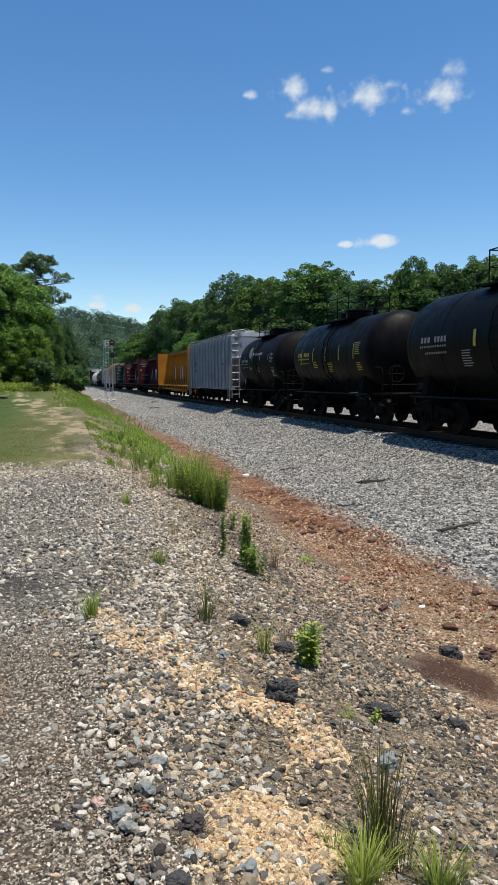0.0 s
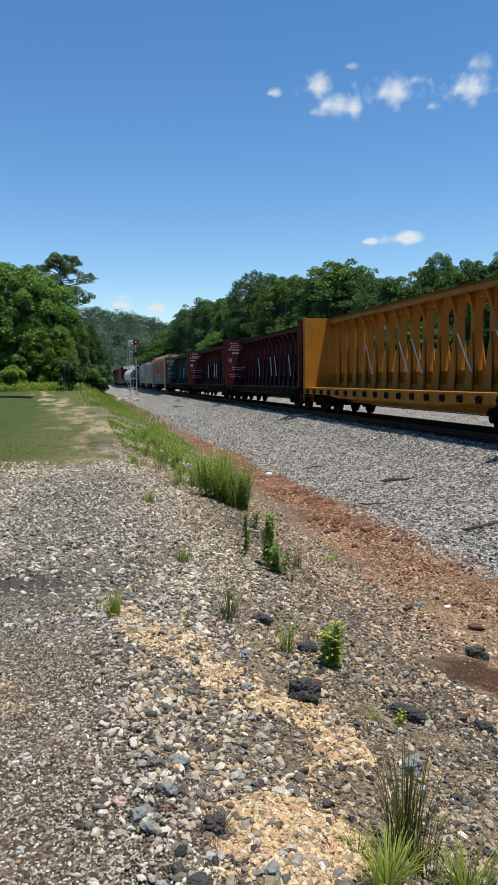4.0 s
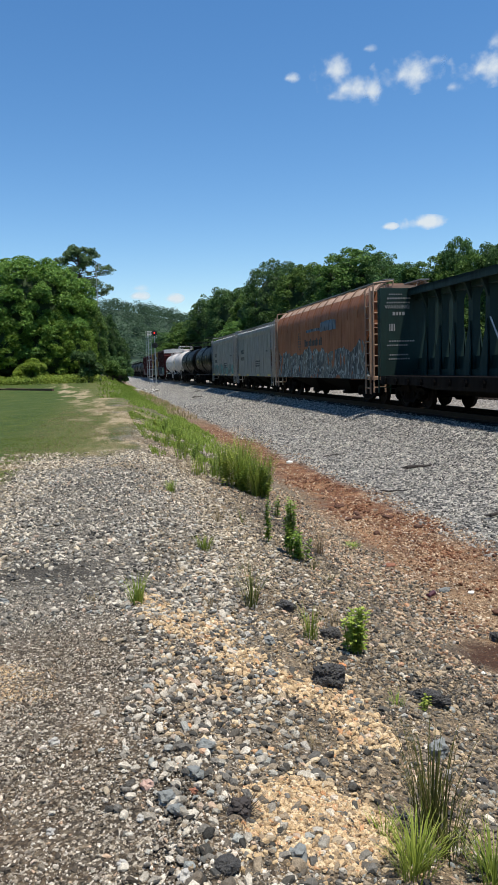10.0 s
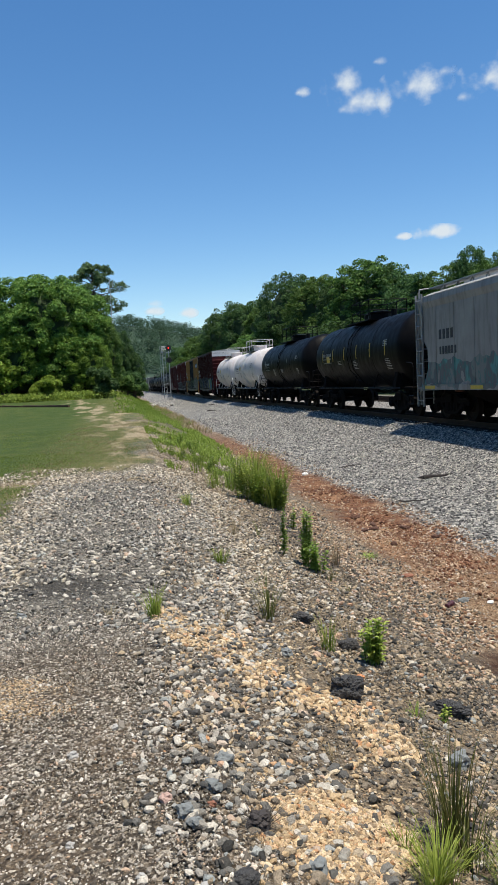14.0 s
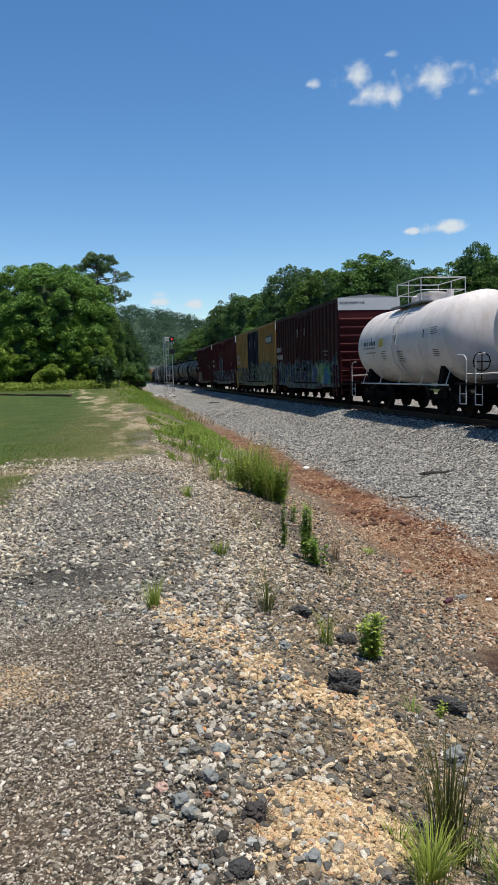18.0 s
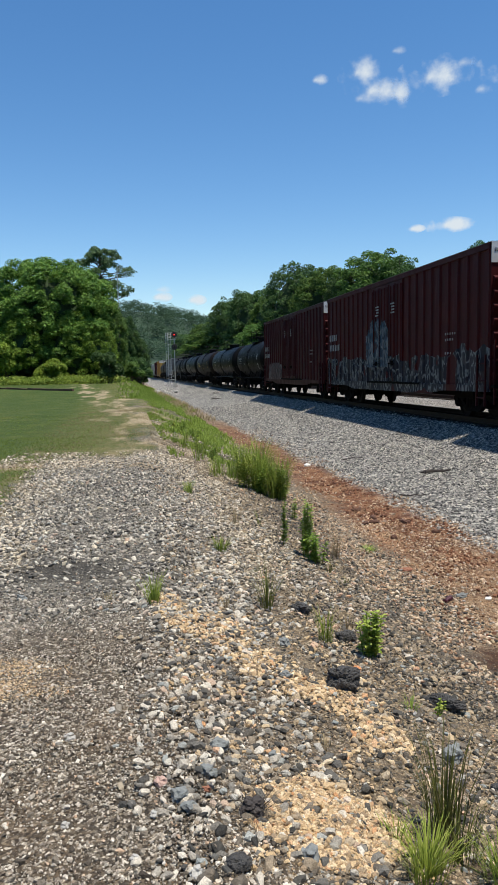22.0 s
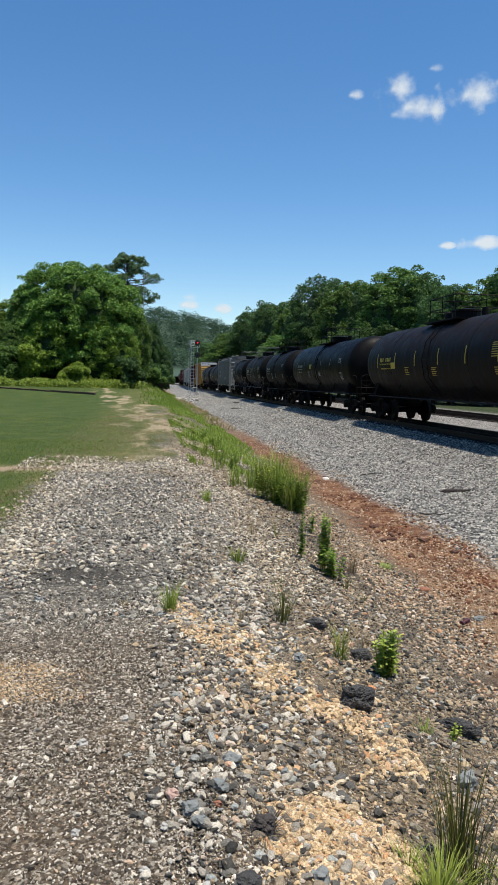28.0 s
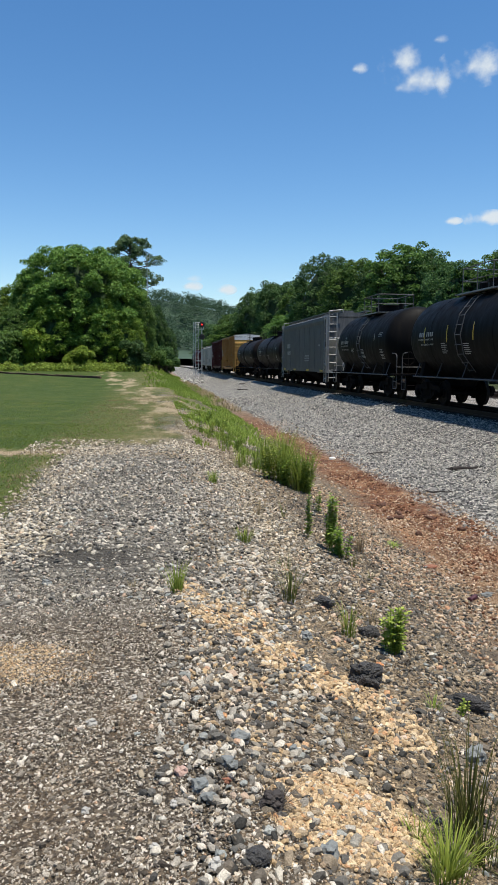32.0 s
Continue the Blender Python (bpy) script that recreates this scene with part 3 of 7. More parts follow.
scatter("ditch_stones", BROWN_STONE, "brown and reddish stones in the ditch", field(20, 7500, 2.2, 5.0, 3.0, 13, 0.008, 0.03, lambda x, y: patch(x, y, 0.8, 2)) + field(33, 7500, 2.2, 4.8, 3, 11, 0.01, 0.028, lambda x, y: 0.06 if (x - PIT[0]) ** 2 + (y - PIT[1]) ** 2 < 0.2 else max(0.05, 0.6 + noise.noise((x, y * 0.6, 6)))) + field(21, 2200, 2.6, 4.9, 10, 30, 0.018, 0.045, lambda x, y: patch(x, y, 0.8, 2)), 16)
scatter("soil_crumbs", island_mat("dark_red_soil_crumbs", [(0, (0.1, 0.045, 0.028)), (0.4, (0.22, 0.1, 0.055)), (0.75, (0.34, 0.17, 0.095)), (1, (0.46, 0.28, 0.17))]), "red-brown crumbs of soil along the ditch",
        field(40, 2400, 2.3, 4.7, 4.0, 16, 0.01, 0.045, lambda x, y: max(0.0, min(1.0, (x - HEADING * y - 2.4 - 0.1 * min(y, 13.0)) * 1.5)) * max(0.0, 0.1 + 1.9 * noise.noise((x * 1.6, y * 0.9, 14)))) + field(41, 420, PIT[0] - 0.5, PIT[0] + 0.5, PIT[1] - 0.6, PIT[1] + 0.6, 0.004, 0.0088), 19, "soil")
scatter("ballast_stones", BALLAST, "blue-grey crushed ballast on the slope of the track bed", field(22, 20000, 4.4, 9.9, 6.5, 22, 0.018, 0.04, lambda x, y: 1.0 if x - HEADING * y > 4.85 + 0.3 * noise.noise((x, y * 0.8, 3)) else 0.04) + field(23, 12000, 3.8, 9.9, 20, 50, 0.028, 0.055, lambda x, y: 1.0 if x - HEADING * y > 4.85 + 0.3 * noise.noise((x, y * 0.5, 3)) else 0.02), 17, "ballast")


# the nearest larger stones, each a piece of its own
def picked_stones():
    m, nt, b = nodes_of("picked_bank_stone")
    info = nt.nodes.new("ShaderNodeObjectInfo")
    c = ramp(nt, info.outputs["Random"], [(0, (0.07, 0.068, 0.062)), (0.25, (0.17, 0.165, 0.145)), (0.45, (0.3, 0.265, 0.21)), (0.65, (0.46, 0.38, 0.27)), (0.8, (0.6, 0.45, 0.27)), (0.9, (0.28, 0.31, 0.295)), (1, (0.66, 0.6, 0.5))])
    n = noise_tex(nt, 40, 5, 0.65)
    nt.links.new(mix(nt, 0.6, c, ramp(nt, n, [(0.25, (0.4, 0.4, 0.4)), (0.75, (1, 1, 1))]), "MULTIPLY"), b.inputs["Base Color"])
    b.inputs["Roughness"].default_value, b.inputs["Specular IOR Level"].default_value = 0.85, 0.2
    bump(nt, b, n, 0.5, 0.004)
    data = []
    for v, f in rock_shapes(24, 44, 18, 0.72, 0.5):
        me = bpy.data.meshes.new("stone")
        me.from_pydata([tuple(p) for p in v], [], [tuple(int(i) for i in q) for q in f])
        me.materials.append(m)
        data.append(me)
    rr = random.Random(45)
    for x, y, r in field(46, 300, -0.2, 1.7, 1.9, 4.8, 0.012, 0.03):
        ob = put("stone", data[rr.randrange(len(data))], ground)
        ob.matrix_basis = Matrix.LocRotScale((x, y, ground_z(x, y) + r * 0.35), Euler((rr.uniform(-0.4, 0.4), rr.uniform(-0.4, 0.4), rr.uniform(0, 6.3))), (r * rr.uniform(0.9, 1.3), r * rr.uniform(0.7, 1.0), r * rr.uniform(0.6, 1.0)))


picked_stones()


# ---- the train ----
SPEED, GAIN = 10.4245, 0.0172          # metres a second at the start, and what it gains each second


def run(t):
    """How far the train has rolled after t seconds."""
    return SPEED * t + 0.5 * GAIN * t * t


def when(d):
    """The time at which the train has rolled d metres."""
    return (math.sqrt(SPEED * SPEED + 2 * GAIN * d) - SPEED) / GAIN


MOVE_TIMES = [-2 + i for i in range(37)]
CARS = []
STEEL = plain("grimy_cast_steel", (0.012, 0.0105, 0.0095), 0.85, 0.0, 6, 0.4)
WHEEL_STEEL = plain("worn_wheel_steel", (0.024, 0.02, 0.017), 0.7, 0.1, 9, 0.35)
LADDER_GREY = plain("galvanised_grating", (0.3, 0.3, 0.285), 0.55, 0.5, 12, 0.2)
WHITE_MARK = plain("white_lettering_paint", (0.33, 0.33, 0.315), 0.6, 0, 14, 0.3)
YELLOW_MARK = plain("yellow_reflective_tape", (0.6, 0.42, 0.04), 0.45, 0, 14, 0.2)
DARK_MARK = plain("black_lettering_paint", (0.03, 0.03, 0.032), 0.6, 0, 14, 0.2)
RUST = plain("brown_rusted_steel", (0.12, 0.05, 0.028), 0.85, 0, 5, 0.45)


def graffiti_paint(name, colour, low, high, tags, cover=0.5, rust=0.25):
    """Weathered paint with a band of sprayed letters: curling strokes of several colours between two heights."""
    m = worn_paint(name, colour, rust, 0.55)
    nt = m.node_tree
    b = nt.nodes["Principled BSDF"]
    base = b.inputs["Base Color"].links[0].from_socket
    tc = nt.nodes.new("ShaderNodeTexCoord")
    sep = nt.nodes.new("ShaderNodeSeparateXYZ")
    nt.links.new(tc.outputs["Object"], sep.inputs[0])
    edge = noise_tex(nt, 0.9, 2, 0.5)
    z = math_node(nt, "ADD", sep.outputs[2], math_node(nt, "MULTIPLY_ADD", edge, 1.3, -0.65))
    band = math_node(nt, "MULTIPLY", math_node(nt, "GREATER_THAN", z, low), math_node(nt, "LESS_THAN", z, high))
    letters = noise_tex(nt, 2.1, 3.0, 0.5, stretch=(1, 1.0, 0.4))
    stroke = ramp(nt, letters, [(0.0, (0, 0, 0)), (0.425, (0, 0, 0)), (0.44, (1, 1, 1)), (0.455, (1, 1, 1)), (0.47, (0, 0, 0)), (0.545, (0, 0, 0)), (0.56, (1, 1, 1)), (0.575, (1, 1, 1)), (0.59, (0, 0, 0))])
    fill = ramp(nt, noise_tex(nt, 0.8, 3, 0.5, stretch=(1, 1, 0.8)), [(0.0, tags[0]), (0.42, tags[0]), (0.44, tags[1]), (0.52, tags[1]), (0.54, tags[2]), (0.62, tags[2]), (0.64, tags[0])])
    where = ramp(nt, noise_tex(nt, 0.33, 2, 0.5), [(0.5 - cover * 0.25, (0, 0, 0)), (0.52 - cover * 0.25, (1, 1, 1))])
    body = math_node(nt, "MULTIPLY", band, where)
    hole = math_node(nt, "GREATER_THAN", letters, 0.36)
    c = mix(nt, math_node(nt, "MULTIPLY", math_node(nt, "MULTIPLY", body, hole), 0.86), base, fill)
    c = mix(nt, math_node(nt, "MULTIPLY", math_node(nt, "MULTIPLY", body, stroke), 0.85), c, tags[3])
    nt.links.new(c, b.inputs["Base Color"])
    return m


def spray_paint(name, tones, scale):
    """Sprayed paint: broad soft fields of four tones, with thin dark and pale strokes over them."""
    m, nt, b = nodes_of(name)
    field_n = noise_tex(nt, scale, 3, 0.5, stretch=(1, 0.8, 1))
    c = ramp(nt, field_n, [(0.34, tones[0]), (0.44, tones[1]), (0.53, tones[2]), (0.64, tones[3])])
    lines = noise_tex(nt, scale * 1.7, 2, 0.5, stretch=(1, 1, 0.45))
    c = mix(nt, math_node(nt, "MULTIPLY", ramp(nt, lines, [(0.44, (0, 0, 0)), (0.47, (1, 1, 1)), (0.49, (1, 1, 1)), (0.52, (0, 0, 0))]), 0.8), c, (0.012, 0.012, 0.014))
    c = mix(nt, math_node(nt, "MULTIPLY", ramp(nt, lines, [(0.58, (0, 0, 0)), (0.6, (1, 1, 1)), (0.62, (1, 1, 1)), (0.64, (0, 0, 0))]), 0.6), c, (0.3, 0.32, 0.3))
    nt.links.new(c, b.inputs["Base Color"])
    b.inputs["Roughness"].default_value, b.inputs["Specular IOR Level"].default_value = 0.6, 0.15
    return m


def wheel_mesh():
    g = Geo().lathe([(-0.07, 0.1), (-0.07, 0.16), (-0.02, 0.19), (-0.02, 0.38), (-0.06, 0.4), (-0.06, 0.45), (0.05, 0.465), (0.075, 0.49), (0.08, 0.41), (0.02, 0.38), (0.02, 0.19), (0.08, 0.14)], 16, "x")
    return g.mesh("wheel", WHEEL_STEEL, smooth=True)


def truck_mesh():
    """Two cast side frames with spring groups, the bolster between them, and the axles with their bearing caps."""
    g = Geo()
    for s in (-1, 1):
        x0, x1 = (s * 0.93, s * 1.07) if s > 0 else (-1.07, -0.93)
        top = [(-1.22, 0.62), (-1.1, 0.72), (-0.62, 0.74), (-0.3, 0.86), (0.3, 0.86), (0.62, 0.74), (1.1, 0.72), (1.22, 0.62), (1.2, 0.5), (0.75, 0.5), (0.42, 0.62), (-0.42, 0.62), (-0.75, 0.5), (-1.2, 0.5)]
        g.prism(top, "x", x0, x1)
        low = [(-0.78, 0.52), (-0.4, 0.22), (0.4, 0.22), (0.78, 0.52), (0.62, 0.54), (0.34, 0.32), (-0.34, 0.32), (-0.62, 0.54)]
        g.prism(low, "x", x0, x1)
        for y in (-0.2, 0, 0.2):
            g.tube((s * 1.0, y, 0.3), (s * 1.0, y, 0.64), 0.085, 8)
        for y in (-0.36, 0.36):
            g.box(min(x0, x1), max(x0, x1), y - 0.05, y + 0.05, 0.3, 0.66)
        for y in (-0.88, 0.88):
            g.tube((s * 0.9, y, 0.46), (s * 1.14, y, 0.46), 0.13, 10)
            g.tube((s * 1.14, y, 0.46), (s * 1.17, y, 0.46), 0.09, 8)
    g.box(-1.15, 1.15, -0.18, 0.18, 0.6, 0.86)
    for y in (-0.88, 0.88):
        g.tube((-0.95, y, 0.46), (0.95, y, 0.46), 0.08, 8)
    return g.mesh("truck", STEEL)


WHEEL, TRUCK = wheel_mesh(), truck_mesh()
COUPLER = (Geo().box(-0.12, 0.12, -0.5, 0.15, 0.78, 0.98).box(-0.2, 0.16, 0.1, 0.4, 0.72, 1.04).box(-0.2, -0.06, 0.35, 0.52, 0.74, 1.02)
           .path([(0.25, -0.1, 0.8), (0.22, 0.25, 0.45), (0.1, 0.45, 0.4)], 0.03).box(-0.3, 0.3, -0.62, -0.46, 0.66, 1.1)).mesh("coupler", STEEL)
WHEELS = []


def running_gear(car, L, inset, s0):
    for s in (-1, 1):
        truck = put("truck", TRUCK, car, "", pose(0, s * (L - inset), 0))
        for x in (-0.76, 0.76):
            for y in (-0.88, 0.88):
                w = put("wheel", WHEEL, truck, "", pose(x, y, 0.46, 0, 0, 180 if x > 0 else 0))
                WHEELS.append((w, s0 + s * (L - inset) + y, x))
        put("coupler", COUPLER, car, "", pose(0, s * L, 0, 0, 0, 0 if s > 0 else 180))


def ladder(car, x, y, z0, z1, mat, across="y", width=0.46, rungs=None):
    g = Geo()
    n = rungs or max(2, round((z1 - z0) / 0.42))
    d = (0, width / 2) if across == "y" else (width / 2, 0)
    for s in (-1, 1):
        g.box(x + s * d[0] - 0.025, x + s * d[0] + 0.025, y + s * d[1] - 0.025, y + s * d[1] + 0.025, z0, z1)
    for i in range(n):
        z = z0 + (i + 0.5) * (z1 - z0) / n
        g.tube((x - d[0], y - d[1], z), (x + d[0], y + d[1], z), 0.022, 5)
    return g.make("ladder", mat, car)


def bars(car, name, x, cells, mat, label):
    """Writing that cannot be read: rows of short flat bars on a side at x. cells: (y, z, width, height)."""
    g = Geo()
    for y, z, w, h in cells:
        g.box(x - 0.004, x + 0.004, y - w / 2, y + w / 2, z - h / 2, z + h / 2)
    return tagged(g.make(name, mat, car, label), kind="stuff")


def shell_patch(g, r, zc, y0, y1, a0, a1, n=4):
    """A thin plate on a round tank; angles in degrees below (-) or above (+) the level of the axis, on the -x side."""
    pts = []
    for i in range(n + 1):
        a = radians(180 - (a0 + (a1 - a0) * i / n))
        for y in (y0, y1):
            pts.append(((r + 0.006) * math.cos(a), y, zc + (r + 0.006) * math.sin(a)))
    return g.add(pts, [(2 * i, 2 * i + 1, 2 * i + 3, 2 * i + 2) for i in range(n)])


def rail_frame(car, mat, x0, x1, y0, y1, z0, z1, r=0.024):
    """A railing round a platform: a top rail that carries its middle rail and posts."""
    ring = [(x0, y0), (x1, y0), (x1, y1), (x0, y1), (x0, y0)]
    rail = Geo().path([(x, y, z1) for x, y in ring], r, 5).make("railing", mat, car)
    Geo().path([(x, y, (z0 + z1) / 2) for x, y in ring], r * 0.8, 5).make("middle_rail", mat, rail)
    for x, y in ring[:4] + [(x0, (y0 + y1) / 2), (x1, (y0 + y1) / 2)]:
        Geo().tube((x, y, z0), (x, y, z1), r, 5).make("post", mat, rail)


def tank_car(a, b, shell, top=4.05, r=1.5, label="", rail_mat=None, marks=None, stripes=0, patches=(), emblem=None, hand=True, dome=True, rnd=None):
    L, s0 = (b - a) / 2, (a + b) / 2
    car = thing("tank_car", label, "tank car", "cars of the freight train")
    E = L - 0.75                                 # half length of the tank
    zc = top - r
    rail_mat = rail_mat or shell
    n = 7
    rows = [(-E + 0.75 * (1 - math.cos(math.pi / 2 * i / n)), max(0.04, r * math.sin(math.pi / 2 * i / n))) for i in range(n + 1)]

    mid = [(-E * 0.5, r), (0, r), (E * 0.5, r)]
    rows = rows + mid + [(-d, rr) for d, rr in reversed(rows)]
    Geo().lathe(rows, 40, "y", (0, 0, zc)).make("tank_shell", shell, car, smooth=True)
    for y in (-E * 0.45, E * 0.5):
        Geo().lathe([(y - 0.03, r + 0.008), (y + 0.03, r + 0.008)], 40, "y", (0, 0, zc)).make("weld_band", shell, car)
    # running gear and sills
    for s in (-1, 1):
        g = Geo().box(-0.3, 0.3, *sorted((s * (L - 0.1), s * (L - 3.4))), 0.75, 1.12)
        g.prism([(-1.35, 1.0), (1.35, 1.0), (1.2, zc - r * 0.55), (-1.2, zc - r * 0.55)], "y", *sorted((s * (L - 1.95), s * (L - 2.25))))
        g.box(-1.45, 1.45, *sorted((s * (L - 0.15), s * (L - 0.85))), 1.06, 1.12)
        g.make("stub_sill", STEEL, car)
        for x in (-1.38, 1.38):
            y0, y1 = s * (L - 0.2), s * (L - 0.75)
            Geo().path([(x, y0, 1.1), (x, y0, 1.8), (x, y0 - s * 0.05, 1.9), (x, y0 - s * 0.16, 1.96), (x, y1, 1.98)], 0.02, 5).make("end_railing", rail_mat, car)
            step_g = Geo().path([(x, y0, 1.1), (x, y0, 0.5), (x, y0 - s * 0.4, 0.5), (x, y0 - s * 0.4, 1.1)], 0.018, 5)
            step_g.tube((x, y0, 0.8), (x, y0 - s * 0.4, 0.8), 0.018, 5)
            step_g.make("corner_step", rail_mat, car)
        Geo().path([(-1.38, s * (L - 0.2), 1.4), (1.38, s * (L - 0.2), 1.4)], 0.018, 5).make("end_railing", rail_mat, car)
    wheel_g = Geo()
    for i in range(10):
        p, q = [2 * math.pi * (i + k) / 10 for k in (0, 1)]
        wheel_g.tube((-0.9 + 0.28 * math.cos(p), -L + 0.16, 1.75 + 0.28 * math.sin(p)), (-0.9 + 0.28 * math.cos(q), -L + 0.16, 1.75 + 0.28 * math.sin(q)), 0.02, 5)
    wheel_g.tube((-1.18, -L + 0.16, 1.75), (-0.62, -L + 0.16, 1.75), 0.018, 5).tube((-0.9, -L + 0.16, 1.2), (-0.9, -L + 0.16, 2.0), 0.02, 5)
    wheel_g.make("brake_wheel", STEEL, car)
    if hand:
        g = Geo()
        for x in (-1.36, 1.36):
            g.tube((x, -L + 1.4, 1.06), (x, L - 1.4, 1.06), 0.028, 5)
            for k in range(5):
                y = (k / 4 - 0.5) * 2 * (L - 1.6)
                g.tube((x, y, 1.06), (x * 0.86, y, zc - r * 0.62), 0.02, 5)
        g.make("side_handrail", rail_mat, car)
    # manway with its platform, railing, valves and the ladder up to it
    Geo().lathe([(top - 0.12, 0.52), (top + 0.22, 0.52), (top + 0.26, 0.56), (top + 0.32, 0.56), (top + 0.36, 0.3)], 20, "z", (0, 0.0, 0)).make("manway", shell, car)
    if dome:
        Geo().lathe([(top - 0.1, 0.3), (top + 0.3, 0.3), (top + 0.36, 0.18)], 14, "z", (0, 1.15, 0)).make("valve_housing", shell, car)
        Geo().lathe([(top - 0.1, 0.12), (top + 0.34, 0.12)], 10, "z", (0.25, -0.95, 0)).make("relief_valve", shell, car)
    g = Geo()
    for x in (-0.95, 0.95):
        g.box(min(x, x * 0.55), max(x, x * 0.55), -1.2, 1.7, top - 0.1, top - 0.05)
    g.box(-0.95, 0.95, 1.45, 1.7, top - 0.1, top - 0.05).box(-0.95, 0.95, -1.2, -1.0, top - 0.1, top - 0.05)
    g.make("platform", LADDER_GREY if rail_mat is not shell else shell, car)
    rail_frame(car, rail_mat, -0.85, 0.85, -0.9, 1.3, top - 0.08, top + 0.78, 0.019)
    lad = None
    for y in (-0.2, 0.24):
        pts = [((r + 0.06) * math.cos(radians(q)), y, zc + (r + 0.06) * math.sin(radians(q))) for q in (232, 205, 180, 155, 130, 115)]
        side = Geo().path(pts, 0.017, 5).make("stile" if lad else "ladder", rail_mat, lad or car)
        lad = lad or side
    for q in range(120, 236, 12):
        p = ((r + 0.06) * math.cos(radians(q)), zc + (r + 0.06) * math.sin(radians(q)))
        Geo().tube((p[0], -0.2, p[1]), (p[0], 0.24, p[1]), 0.013, 5).make("rung", rail_mat, lad)
    # markings
    if stripes:
        for k in range(stripes):
            y = -E + 1.0 + (k + 0.5) * (2 * E - 2.0) / stripes
            bright = marks is YELLOW_MARK or "yellow" in label
            shell_patch(Geo(), r, zc, y - 0.03, y + 0.03, -8 if bright else 3, 14).make("reflective_stripe", YELLOW_MARK if bright else marks, car)
    if marks:
        g = Geo()
        y, q = E * 0.62, 4
        rr = random.Random(int(a * 10))
        for row, (hgt, count) in enumerate(((6, 8), (2.2, 12), (2.2, 10))):
            yy = y - 0.9
            for k in range(count):
                w = (0.11 if row == 0 else 0.06) * rr.uniform(0.7, 1.2)
                if not (row == 0 and k == 4):
                    shell_patch(g, r, zc, yy, yy + w, q - row * 7 - hgt / 2, q - row * 7 + hgt / 2, 2)
                yy += w + 0.06
        for (yc, qc) in ((-E * 0.7, 14), (-E * 0.72, -14), (-E * 0.1, -12), (E * 0.25, -10)):
            for k in range(rr.randint(3, 7)):
                shell_patch(g, r, zc, yc - 0.26 * rr.uniform(0.3, 1), yc + 0.26, qc - k * 2.6, qc - k * 2.6 + 0.9, 1)
        tagged(g.make("lettering", marks, car, "rows of small stencilled lettering"), kind="stuff")
    if patches:
        g = Geo()
        for y, q, w, h in patches:
            shell_patch(g, r, zc, y - w / 2, y + w / 2, q - h / 2, q + h / 2, 3)
        g.make("placard", YELLOW_MARK, car, "yellow warning placard")
    if emblem:
        y, q, words = emblem
        g = Geo()
        for k in range(13):
            wdt = 0.3 * math.sqrt(max(0.02, 1 - ((k - 6) / 6.6) ** 2))
            lean = 0.02 * (k - 6)
            shell_patch(g, r, zc, y - wdt + lean, y + wdt * 0.55 + lean, q - 13 + k * 2.0, q - 13 + k * 2.0 + 1.3, 1)
            shell_patch(g, r, zc, y + wdt * 0.62 + lean, y + wdt + lean, q - 13 + k * 2.0 + 0.5, q - 13 + k * 2.0 + 1.8, 1)
        yy = y - 0.45
        for k in range(words):
            w = (0.17, 0.13, 0.1, 0.14)[k % 4]
            shell_patch(g, r, zc, yy - w, yy, q - 7.5, q - (1.0 if k in (0, 4, 8) else 3.5), 1)
            yy -= w + 0.05
        g.make("emblem", WHITE_MARK, car, "white oval emblem of curved bars")
    running_gear(car, L, 2.1, s0)
    CARS.append((car, s0))
    return car


